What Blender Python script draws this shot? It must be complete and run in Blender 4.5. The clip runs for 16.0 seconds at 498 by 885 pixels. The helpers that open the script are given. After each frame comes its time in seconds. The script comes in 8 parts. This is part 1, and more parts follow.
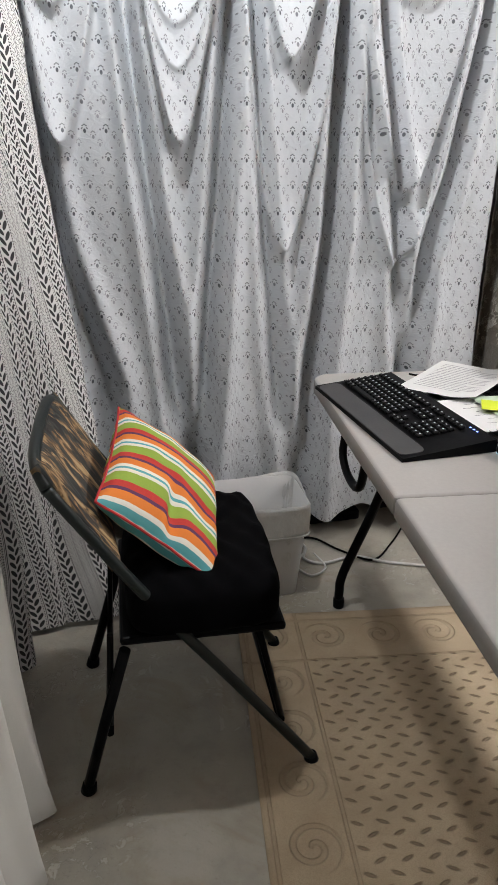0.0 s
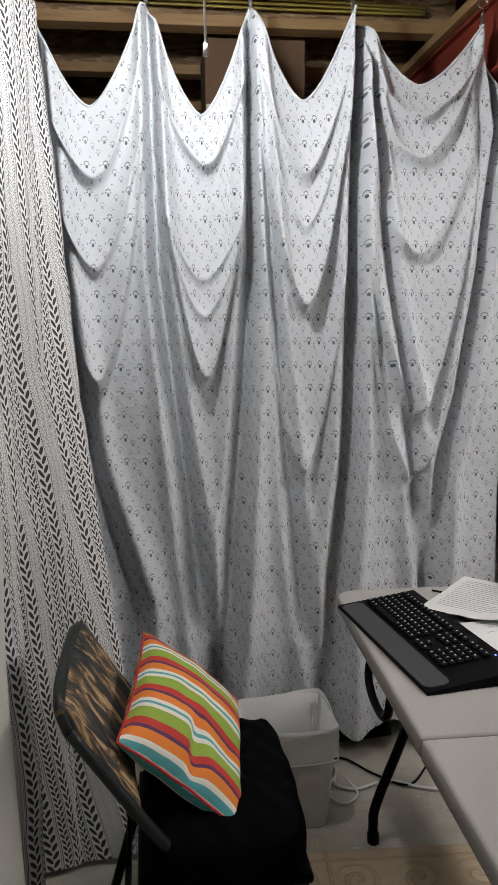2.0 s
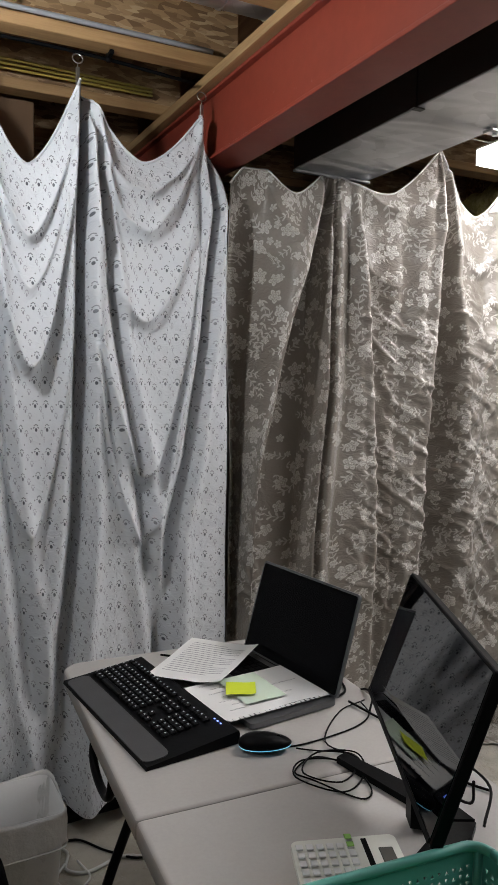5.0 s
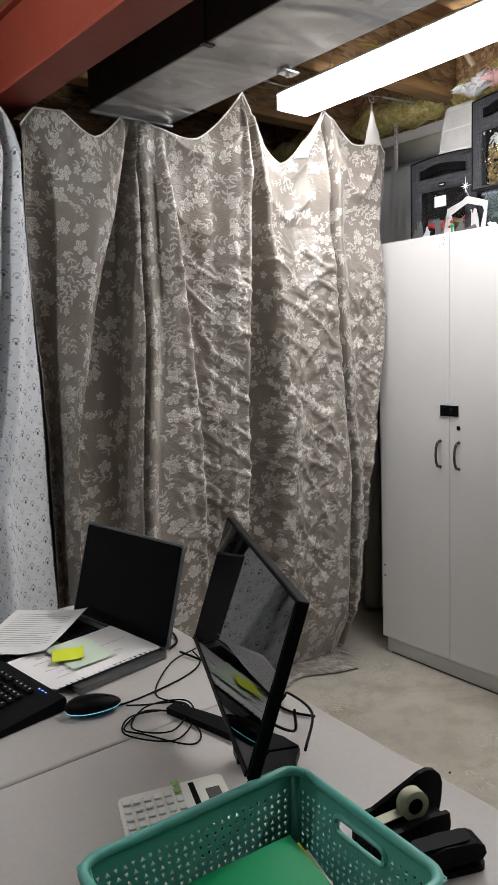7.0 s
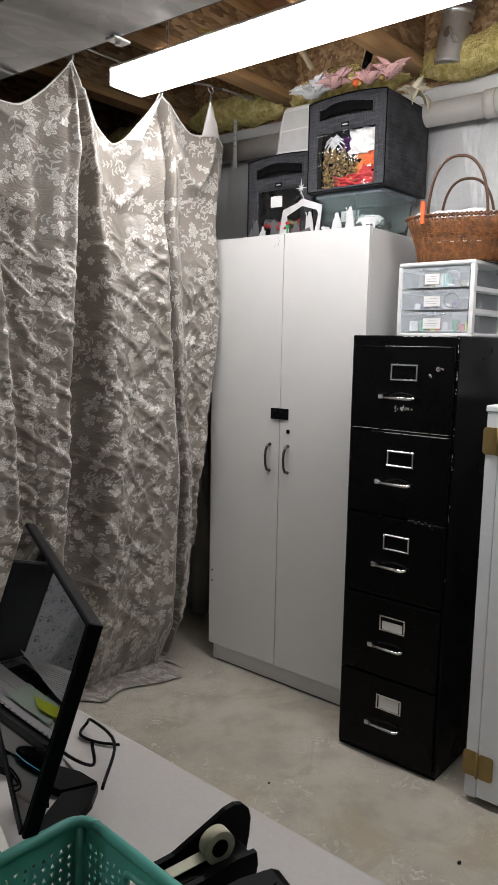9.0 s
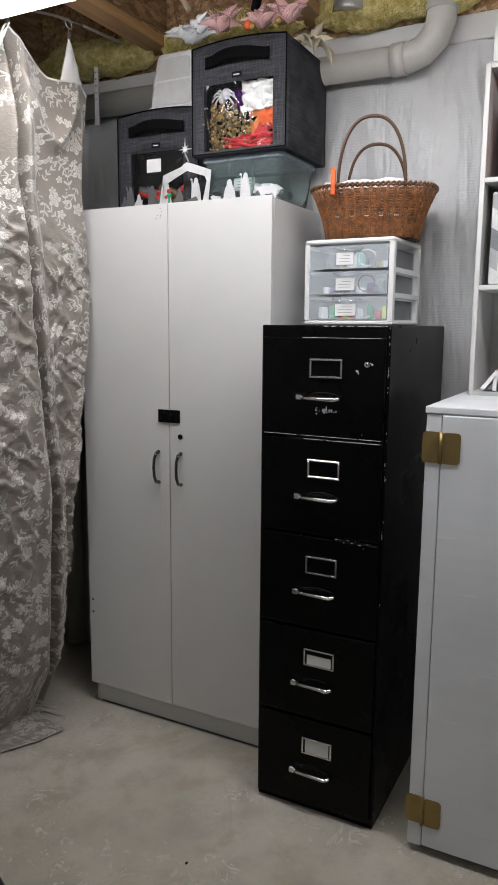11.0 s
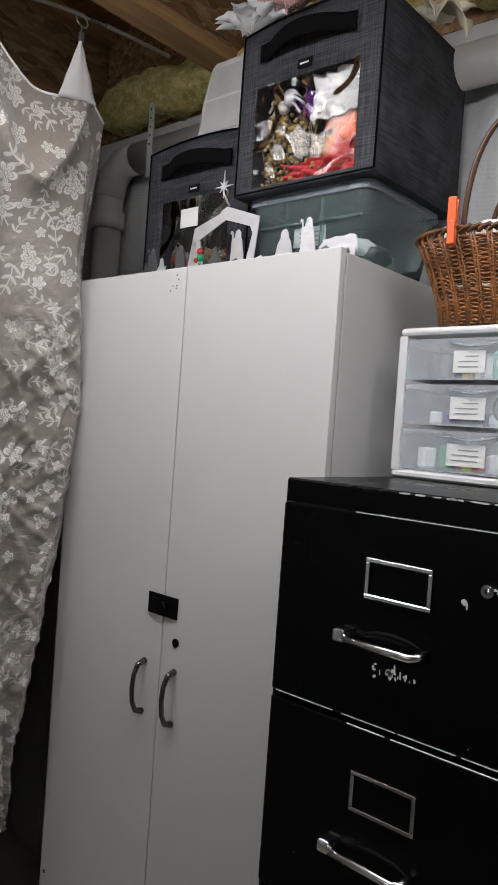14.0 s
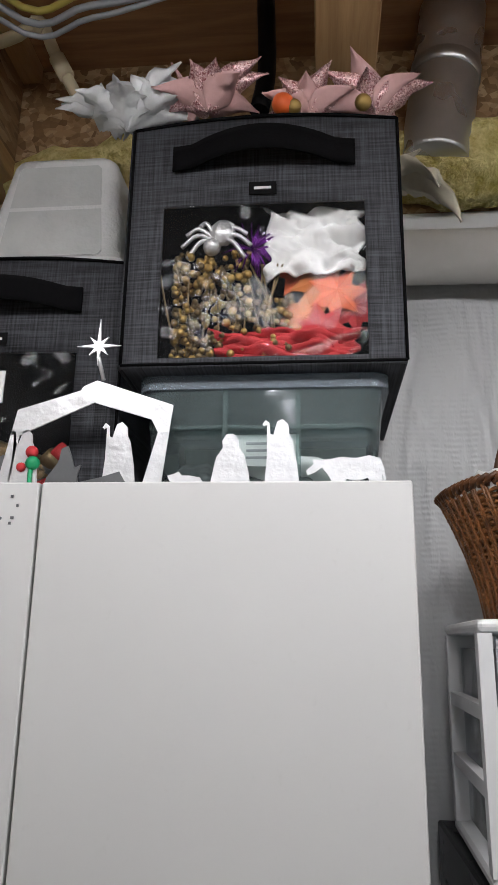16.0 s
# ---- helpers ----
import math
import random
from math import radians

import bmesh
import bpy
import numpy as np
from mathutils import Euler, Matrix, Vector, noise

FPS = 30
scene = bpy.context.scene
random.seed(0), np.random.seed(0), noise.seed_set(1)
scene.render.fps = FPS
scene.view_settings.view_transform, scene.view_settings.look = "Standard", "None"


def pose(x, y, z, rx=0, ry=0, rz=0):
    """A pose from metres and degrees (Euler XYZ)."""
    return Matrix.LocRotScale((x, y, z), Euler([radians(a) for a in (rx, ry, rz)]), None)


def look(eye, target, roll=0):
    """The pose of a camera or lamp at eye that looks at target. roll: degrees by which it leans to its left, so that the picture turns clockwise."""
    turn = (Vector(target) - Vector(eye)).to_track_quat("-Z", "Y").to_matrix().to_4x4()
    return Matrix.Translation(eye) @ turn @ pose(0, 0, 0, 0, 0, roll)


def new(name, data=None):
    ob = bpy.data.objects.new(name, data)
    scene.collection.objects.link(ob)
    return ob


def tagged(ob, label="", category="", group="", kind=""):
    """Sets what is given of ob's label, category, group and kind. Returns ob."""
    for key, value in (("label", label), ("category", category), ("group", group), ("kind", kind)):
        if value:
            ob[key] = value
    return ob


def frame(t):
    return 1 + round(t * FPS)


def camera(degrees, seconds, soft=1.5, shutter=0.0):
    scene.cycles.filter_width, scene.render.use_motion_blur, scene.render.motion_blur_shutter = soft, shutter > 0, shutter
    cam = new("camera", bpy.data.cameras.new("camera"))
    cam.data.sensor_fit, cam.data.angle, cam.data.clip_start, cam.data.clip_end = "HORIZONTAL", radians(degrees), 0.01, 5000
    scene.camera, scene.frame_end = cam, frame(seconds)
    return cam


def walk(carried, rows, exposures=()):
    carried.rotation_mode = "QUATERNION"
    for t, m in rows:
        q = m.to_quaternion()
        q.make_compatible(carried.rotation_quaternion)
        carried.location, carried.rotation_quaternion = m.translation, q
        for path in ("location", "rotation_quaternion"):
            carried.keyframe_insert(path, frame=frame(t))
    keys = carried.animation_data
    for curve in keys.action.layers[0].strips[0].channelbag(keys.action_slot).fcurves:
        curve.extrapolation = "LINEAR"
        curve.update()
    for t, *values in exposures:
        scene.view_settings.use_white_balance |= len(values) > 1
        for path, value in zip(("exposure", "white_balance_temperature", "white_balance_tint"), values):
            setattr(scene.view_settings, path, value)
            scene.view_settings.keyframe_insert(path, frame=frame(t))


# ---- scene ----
cam = camera(37.8, 16.0)
PATH = [
    (0, (0.203, 1.107, 1.374), (0.484, 2.934, 0.609), 0.6),
    (0.5, (0.206, 1.099, 1.377), (0.453, 2.934, 0.62), 0.6),
    (1, (0.212, 1.094, 1.397), (0.466, 2.982, 0.788), 0.6),
    (1.5, (0.216, 1.083, 1.455), (0.465, 3.034, 1.089), 0.2),
    (2, (0.215, 1.073, 1.499), (0.436, 3.04, 1.209), -0.7),
    (2.5, (0.211, 1.086, 1.507), (0.421, 3.057, 1.24), -0.5),
    (3, (0.204, 1.093, 1.521), (0.371, 3.078, 1.345), -0.5),
    (3.5, (0.209, 1.087, 1.545), (0.403, 3.074, 1.438), -0.9),
    (4, (0.247, 1.08, 1.537), (0.666, 3.033, 1.443), -0.5),
    (4.5, (0.284, 1.066, 1.54), (0.957, 2.946, 1.428), 0.1),
    (4.7, (0.289, 1.062, 1.554), (1.048, 2.907, 1.419), 0.5),
    (6.8, (0.378, 1.051, 1.515), (1.548, 2.653, 1.264), -1.9),
    (7, (0.386, 1.051, 1.52), (1.6, 2.617, 1.251), -2.2),
    (7.5, (0.403, 1.045, 1.516), (1.717, 2.525, 1.231), -2.4),
    (8, (0.406, 1.042, 1.518), (1.775, 2.47, 1.226), -1.7),
    (8.5, (0.437, 1.043, 1.503), (1.851, 2.425, 1.204), 0.2),
    (9, (0.515, 1.117, 1.496), (2.044, 2.377, 1.226), 1.1),
    (9.2, (0.545, 1.181, 1.507), (2.122, 2.383, 1.248), 1.1),
    (11.3, (0.83, 1.514, 1.529), (2.586, 2.412, 1.198), 0.6),
    (11.5, (0.874, 1.456, 1.528), (2.617, 2.376, 1.185), 1.4),
    (12, (1.062, 1.383, 1.524), (2.785, 2.333, 1.164), 1.7),
    (12.5, (1.294, 1.404, 1.541), (2.97, 2.458, 1.263), 2.0),
    (13, (1.511, 1.423, 1.563), (3.062, 2.673, 1.384), 3.5),
    (13.5, (1.707, 1.573, 1.575), (3.175, 2.925, 1.434), 4.3),
    (14, (1.864, 1.801, 1.602), (3.372, 3.114, 1.564), 4.1),
    (14.5, (2.025, 2.031, 1.634), (3.651, 3.19, 1.753), 4.1),
    (15, (2.079, 2.321, 1.672), (3.898, 3.105, 1.95), 2.3),
    (15.5, (2.136, 2.531, 1.722), (4.042, 2.946, 2.162), 1.1),
    (16, (2.198, 2.656, 1.776), (4.117, 2.846, 2.308), 0.9),
]
# the lens brightens on the dim corner and stops down under the strip light
EXPOSURE = [(0, 1.00, 6530, 10), (0.5, 1.00, 6530, 10), (1.0, 0.80, 6560, 10), (1.6, 0.48, 6590, 10), (2.5, 0.40, 6610, 10), (3.5, 0.08, 6600, 10), (4.7, 0.29, 6500, 10), (7.0, 0.38, 6480, 10), (9.0, 0.12, 6480, 10),
            (11.3, -0.12, 6350, 10), (12.5, -0.12, 6350, 10), (13.0, -0.16, 6350, 10), (14.0, -0.46, 6350, 10), (14.5, -0.60, 6350, 10), (15.0, -0.40, 6350, 10), (16.0, -0.55, 6350, 10)]
walk(cam, [(t, look(eye, target, roll)) for t, eye, target, roll in PATH], EXPOSURE)

# ---- world and lamps ----
world = bpy.data.worlds.new("basement_air")
world.use_nodes = True
world.node_tree.nodes["Background"].inputs[0].default_value = (0.02, 0.02, 0.022, 1)
world.node_tree.nodes["Background"].inputs[1].default_value = 0.3
scene.world = world
scene.view_settings.exposure = 0.0


def area_lamp(name, x, y, z, sx, sy, watts, colour):
    """A downward area lamp just under a fixture's lens."""
    d = bpy.data.lights.new(name, "AREA")
    d.shape, d.size, d.size_y, d.energy, d.color = "RECTANGLE", sx, sy, watts, colour
    ob = new(name, d)
    ob.matrix_world = pose(x, y, z)
    return ob


STRIP = (2.410, 2.085, 2.411)     # centre of the strip light's lens
BULB = (0.254, 2.66, 2.392)       # centre of the pull-chain bulb
area_lamp("strip_light_lamp", STRIP[0], STRIP[1], STRIP[2] - 0.012, 0.15, 2.2, 8, (1.0, 0.975, 0.975))

# ---- building helpers ----
class S:
    """A number inside a material's node tree."""
    def __init__(self, nt, o):
        self.nt, self.o = nt, o

    def m(self, op, *rest, clamp=False):
        n = self.nt.nodes.new("ShaderNodeMath")
        n.operation, n.use_clamp = op, clamp
        for i, v in enumerate((self, *rest)):
            if isinstance(v, S):
                self.nt.links.new(v.o, n.inputs[i])
            else:
                n.inputs[i].default_value = v
        return S(self.nt, n.outputs[0])

    def __add__(self, b): return self.m("ADD", b)
    def __radd__(self, b): return self.m("ADD", b)
    def __sub__(self, b): return self.m("SUBTRACT", b)
    def __rsub__(self, b): return (self * -1).m("ADD", b)
    def __mul__(self, b): return self.m("MULTIPLY", b)
    def __rmul__(self, b): return self.m("MULTIPLY", b)
    def __truediv__(self, b): return self.m("DIVIDE", b)
    def frac(self): return self.m("FRACT")
    def floor(self): return self.m("FLOOR")
    def abs(self): return self.m("ABSOLUTE")
    def sin(self): return self.m("SINE")
    def cos(self): return self.m("COSINE")
    def min(self, b): return self.m("MINIMUM", b)
    def max(self, b): return self.m("MAXIMUM", b)
    def sqrt(self): return self.m("SQRT")
    def clamp(self): return self.m("ADD", 0.0, clamp=True)

    def step(self, a, b, lo=0.0, hi=1.0):
        """Smooth step from lo at a to hi at b."""
        n = self.nt.nodes.new("ShaderNodeMapRange")
        n.interpolation_type = "SMOOTHSTEP"
        self.nt.links.new(self.o, n.inputs[0])
        for i, v in zip((1, 2, 3, 4), (a, b, lo, hi) if a < b else (b, a, hi, lo)):
            n.inputs[i].default_value = v
        return S(self.nt, n.outputs[0])


def blob(u, v, cx, cy, rx, ry, turn=0.0, soft=0.25):
    """A filled ellipse in the plane of u and v."""
    c, s = math.cos(radians(turn)), math.sin(radians(turn))
    du, dv = u - cx, v - cy
    a, b = (du * c + dv * s) / rx, (dv * c - du * s) / ry
    return (a * a + b * b).sqrt().step(1 + soft, 1 - soft)


class Mat:
    """A material with its node tree, surface shader and coordinates."""
    def __init__(self, name, rough=0.5, metal=0.0, coords="Object"):
        self.mat = bpy.data.materials.new(name)
        self.mat.use_nodes = True
        self.nt = self.mat.node_tree
        self.bsdf = self.nt.nodes["Principled BSDF"]
        self.bsdf.inputs["Roughness"].default_value = rough
        self.bsdf.inputs["Metallic"].default_value = metal
        self.tc = self.nt.nodes.new("ShaderNodeTexCoord")
        self.co = self.tc.outputs[coords]

    def put(self, socket, value):
        if isinstance(value, S):
            self.nt.links.new(value.o, self.bsdf.inputs[socket])
        elif hasattr(value, "is_output"):
            self.nt.links.new(value, self.bsdf.inputs[socket])
        else:
            self.bsdf.inputs[socket].default_value = value
        return self

    def xyz(self, socket=None):
        n = self.nt.nodes.new("ShaderNodeSeparateXYZ")
        self.nt.links.new(socket or self.co, n.inputs[0])
        return [S(self.nt, o) for o in n.outputs]

    def vec(self, x, y, z=0.0):
        n = self.nt.nodes.new("ShaderNodeCombineXYZ")
        for i, v in enumerate((x, y, z)):
            if isinstance(v, S):
                self.nt.links.new(v.o, n.inputs[i])
            else:
                n.inputs[i].default_value = v
        return n.outputs[0]

    def scaled(self, sx, sy, sz, socket=None, turn=(0, 0, 0)):
        n = self.nt.nodes.new("ShaderNodeMapping")
        self.nt.links.new(socket or self.co, n.inputs[0])
        n.inputs["Scale"].default_value = (sx, sy, sz)
        n.inputs["Rotation"].default_value = [radians(a) for a in turn]
        return n.outputs[0]

    def noise(self, scale, detail=3.0, rough=0.55, socket=None, distort=0.0):
        n = self.nt.nodes.new("ShaderNodeTexNoise")
        self.nt.links.new(socket or self.co, n.inputs["Vector"])
        n.inputs["Scale"].default_value, n.inputs["Detail"].default_value = scale, detail
        n.inputs["Roughness"].default_value, n.inputs["Distortion"].default_value = rough, distort
        return S(self.nt, n.outputs[0])

    def voronoi(self, scale, socket=None, feature="F1", jitter=1.0, flat=False):
        n = self.nt.nodes.new("ShaderNodeTexVoronoi")
        n.feature, n.voronoi_dimensions = feature, ("2D" if flat else "3D")
        self.nt.links.new(socket or self.co, n.inputs["Vector"])
        n.inputs["Scale"].default_value, n.inputs["Randomness"].default_value = scale, jitter
        return n

    def rand(self):
        n = self.nt.nodes.new("ShaderNodeObjectInfo")
        return S(self.nt, n.outputs["Random"])

    def island(self):
        n = self.nt.nodes.new("ShaderNodeNewGeometry")
        return S(self.nt, n.outputs["Random Per Island"])

    def mix(self, fac, a, b):
        n = self.nt.nodes.new("ShaderNodeMix")
        n.data_type = "RGBA"
        for i, v in ((0, fac), (6, a), (7, b)):
            if isinstance(v, S):
                self.nt.links.new(v.o, n.inputs[i])
            elif hasattr(v, "is_output"):
                self.nt.links.new(v, n.inputs[i])
            else:
                n.inputs[i].default_value = (*v, 1) if i else v
        return n.outputs[2]

    def ramp(self, fac, stops, hard=False):
        n = self.nt.nodes.new("ShaderNodeValToRGB")
        self.nt.links.new(fac.o, n.inputs[0])
        r = n.color_ramp
        r.interpolation = "CONSTANT" if hard else "LINEAR"
        while len(r.elements) < len(stops):
            r.elements.new(0.5)
        for e, (p, c) in zip(r.elements, stops):
            e.position, e.color = p, (*c, 1)
        return n.outputs[0]

    def bump(self, height, strength=0.3, distance=0.01):
        n = self.nt.nodes.new("ShaderNodeBump")
        self.nt.links.new(height.o, n.inputs["Height"])
        n.inputs["Strength"].default_value, n.inputs["Distance"].default_value = strength, distance
        self.nt.links.new(n.outputs[0], self.bsdf.inputs["Normal"])
        return self


def plain(name, colour, rough=0.5, metal=0.0, grain=60, amount=0.12, stain=5, stains=0.12, bump=0.15, depth=0.002, wear=0.0):
    """A worn single-colour surface: fine grain, broad stains and a little relief."""
    k = Mat(name, rough, metal)
    dark = tuple(c * 0.72 for c in colour)
    light = tuple(min(1, c * 1.12) for c in colour)
    fine, broad = k.noise(grain, 4), k.noise(stain, 3)
    col = k.mix((fine - 0.5) * amount * 3 + 0.5, dark, light)
    col = k.mix((broad - 0.45).max(0.0) * stains * 4, col, dark)
    if wear:
        col = k.mix(k.noise(26, 6, 0.7).step(0.66, 0.72) * wear, col, (0.55, 0.55, 0.53))
    k.put("Base Color", col).put("Roughness", (broad - 0.5) * min(0.25, rough) + rough)
    if bump:
        k.bump(fine, bump, depth)
    return k.mat


def thing(name, label, category, x=0, y=0, z=0, turn=0, group="", kind=""):
    ob = new(name)
    ob.empty_display_size = 0.1
    ob.matrix_world = pose(x, y, z, 0, 0, turn)
    return tagged(ob, label, category, group, kind)


def part(name, bm, material, parent, label="", smooth=None, at=None):
    me = bpy.data.meshes.new(name)
    if smooth is not None:
        for f in bm.faces:
            f.smooth = True
        if smooth < 180:
            for e in bm.edges:
                if len(e.link_faces) == 2 and e.calc_face_angle(0) > radians(smooth):
                    e.smooth = False
    bm.to_mesh(me)
    bm.free()
    for m in (material if isinstance(material, (list, tuple)) else [material]):
        me.materials.append(m)
    ob = new(name, me)
    if parent is not None:
        ob.parent = parent
    if at is not None:
        ob.matrix_basis = at
    if label:
        ob["label"] = label
    return ob


def single(name, bm, material, label, category, smooth=None, group="", kind="", at=None):
    """A top-level thing that is one mesh."""
    return tagged(part(name, bm, material, None, "", smooth, at), label, category, group, kind)


def B():
    return bmesh.new()


def box(bm, x0, x1, y0, y1, z0, z1, bevel=0.0, seg=2, at=None):
    r = bmesh.ops.create_cube(bm, size=1, matrix=Matrix.Translation(((x0 + x1) / 2, (y0 + y1) / 2, (z0 + z1) / 2)) @ Matrix.Diagonal((x1 - x0, y1 - y0, z1 - z0, 1)))
    vs = r["verts"]
    if bevel:
        es = list({e for v in vs for e in v.link_edges})
        out = bmesh.ops.bevel(bm, geom=es, offset=bevel, segments=seg, profile=0.5, affect="EDGES")
        vs = list({v for f in out["faces"] for v in f.verts} | {v for v in vs if v.is_valid})
    if at is not None:
        bmesh.ops.transform(bm, matrix=at, verts=vs)
    return bm


def prism(bm, outline, z0, z1, axis="z", at=None):
    """An outline of (a, b) pairs pushed from z0 to z1 along an axis."""
    def place(a, b, c):
        return {"z": (a, b, c), "x": (c, a, b), "y": (a, c, b)}[axis]
    lo = [bm.verts.new(place(a, b, z0)) for a, b in outline]
    hi = [bm.verts.new(place(a, b, z1)) for a, b in outline]
    n = len(outline)
    fs = [bm.faces.new(lo[::-1]), bm.faces.new(hi)]
    for i in range(n):
        fs.append(bm.faces.new((lo[i], lo[(i + 1) % n], hi[(i + 1) % n], hi[i])))
    bmesh.ops.recalc_face_normals(bm, faces=fs)
    if at is not None:
        bmesh.ops.transform(bm, matrix=at, verts=lo + hi)
    return bm


def rounded(w, h, r, n=5, cx=0.0, cy=0.0):
    """Outline of a rounded rectangle."""
    out = []
    for sx, sy, a0 in ((1, 1, 0), (-1, 1, 90), (-1, -1, 180), (1, -1, 270)):
        for i in range(n + 1):
            a = radians(a0 + 90 * i / n)
            out.append((cx + sx * (w / 2 - r) + r * math.cos(a), cy + sy * (h / 2 - r) + r * math.sin(a)))
    return out


def glide(points, n=8):
    """A smooth line through the points."""
    p = [Vector(q) for q in points]
    p = [p[0] * 2 - p[1]] + p + [p[-1] * 2 - p[-2]]
    out = []
    for i in range(1, len(p) - 2):
        for j in range(n):
            t = j / n
            a, b, c, d = p[i - 1:i + 3]
            out.append(0.5 * (2 * b + (c - a) * t + (2 * a - 5 * b + 4 * c - d) * t * t + (3 * b - a - 3 * c + d) * t ** 3))
    return out + [p[-2]]


def tube(bm, points, r, seg=8, smooth=0, cap=True):
    """A round tube along points; r may be one radius or one a point."""
    pts = glide(points, smooth) if smooth else [Vector(q) for q in points]
    rs = [r] * len(pts) if not hasattr(r, "__len__") else r
    rings, side = [], None
    for i, p in enumerate(pts):
        d = (pts[min(i + 1, len(pts) - 1)] - pts[max(i - 1, 0)]).normalized()
        if side is None:
            side = d.orthogonal().normalized()
        side = (side - d * side.dot(d)).normalized()
        up = d.cross(side)
        rings.append([bm.verts.new(p + rs[i] * (math.cos(2 * math.pi * k / seg) * side + math.sin(2 * math.pi * k / seg) * up)) for k in range(seg)])
    for a, b in zip(rings, rings[1:]):
        for k in range(seg):
            f = bm.faces.new((a[k], a[(k + 1) % seg], b[(k + 1) % seg], b[k]))
            f.smooth = True
    if cap:
        bm.faces.new(rings[0][::-1])
        bm.faces.new(rings[-1])
    return bm


def lathe(bm, profile, seg=16, x=0.0, y=0.0, z=0.0):
    """A turned form: profile of (radius, height)."""
    rings = [[bm.verts.new((x + r * math.cos(2 * math.pi * k / seg), y + r * math.sin(2 * math.pi * k / seg), z + h)) for k in range(seg)] for r, h in profile]
    for a, b in zip(rings, rings[1:]):
        for k in range(seg):
            bm.faces.new((a[k], a[(k + 1) % seg], b[(k + 1) % seg], b[k])).smooth = True
    bm.faces.new(rings[0][::-1])
    bm.faces.new(rings[-1])
    return bm


def sheet(bm, nu, nv, place, uv=None):
    """A cloth or sheet: place(u, v) for u, v in 0..1; uv gives cloth metres."""
    vs = [[bm.verts.new(place(i / nu, j / nv)) for j in range(nv + 1)] for i in range(nu + 1)]
    lay = bm.loops.layers.uv.verify()
    for i in range(nu):
        for j in range(nv):
            f = bm.faces.new((vs[i][j], vs[i + 1][j], vs[i + 1][j + 1], vs[i][j + 1]))
            f.smooth = True
            for l, (a, b) in zip(f.loops, ((i, j), (i + 1, j), (i + 1, j + 1), (i, j + 1))):
                l[lay].uv = uv(a / nu, b / nv) if uv else (a / nu, b / nv)
    return bm


def interp(z, table):
    """Straight interpolation in a table of (z, value), z falling."""
    if z >= table[0][0]:
        return table[0][1]
    for (za, a), (zb, b) in zip(table, table[1:]):
        if z >= zb:
            return b + (a - b) * (z - zb) / (za - zb)
    return table[-1][1]


def wob(x, y, s, z=0.0):
    return noise.noise(Vector((x * s, y * s, z)))

# ---- materials ----
def make_concrete():
    k = Mat("concrete", 0.5)
    broad, mid, fine = k.noise(1.3, 4), k.noise(7, 5, 0.6), k.noise(120, 3)
    col = k.mix(broad.step(0.3, 0.7), (0.325, 0.298, 0.24), (0.455, 0.43, 0.368))
    col = k.mix(mid.step(0.42, 0.72) * 0.6, col, (0.27, 0.252, 0.217))
    flake = k.noise(9, 6, 0.7, distort=1.2)
    where = k.noise(1.7, 3).step(0.46, 0.58)
    patch = k.noise(19, 7, 0.74, distort=1.6).step(0.55, 0.60) * where
    edge = (k.noise(19, 7, 0.74, distort=1.6) - 0.55).abs().step(0.020, 0.006) * where
    col = k.mix(patch * 0.75, col, (0.55, 0.53, 0.48))
    col = k.mix(edge * 0.45, col, (0.15, 0.135, 0.11))
    col = k.mix(k.noise(3.1, 5, 0.65, distort=1.0).step(0.50, 0.66) * 0.6, col, (0.315, 0.268, 0.19))
    col = k.mix(k.noise(55, 4, 0.7).step(0.60, 0.70) * 0.30, col, (0.17, 0.155, 0.13))
    col = k.mix(k.noise(300, 2).step(0.66, 0.74) * 0.45, col, (0.12, 0.11, 0.10))
    k.put("Base Color", col).put("Roughness", patch * -0.22 + (mid - 0.5) * 0.35 + 0.48)
    k.bump(fine * 0.4 + mid + flake * 0.8 + patch * 0.7, 0.4, 0.005)
    return k.mat


def make_osb(name, tone):
    """Strand board; tone darkens the wood as it ages."""
    k = Mat(name, 0.62)
    co = k.scaled(1, 1, 1)
    v = k.voronoi(62, k.scaled(0.34, 1, 1.15, co, (0, 24, 0)))
    w = k.voronoi(85, k.scaled(0.3, 1, 1.3, co, (0, -38, 0)))
    a, b = k.xyz(v.outputs["Color"]), k.xyz(w.outputs["Color"])
    col = k.ramp(a[0], [(p, tuple(c * tone for c in rgb)) for p, rgb in ((0.0, (0.16, 0.085, 0.035)), (0.35, (0.33, 0.20, 0.095)), (0.7, (0.46, 0.30, 0.155)), (1.0, (0.60, 0.44, 0.26)))])
    col = k.mix(b[1].step(0.6, 0.9) * 0.5, col, tuple(c * tone for c in (0.20, 0.11, 0.05)))
    col = k.mix(k.noise(60, 4, socket=k.scaled(0.3, 1, 2)) * 0.35, col, tuple(c * tone for c in (0.28, 0.17, 0.08)))
    k.put("Base Color", col).bump(a[0] + b[0] * 0.6, 0.35, 0.003)
    return k.mat


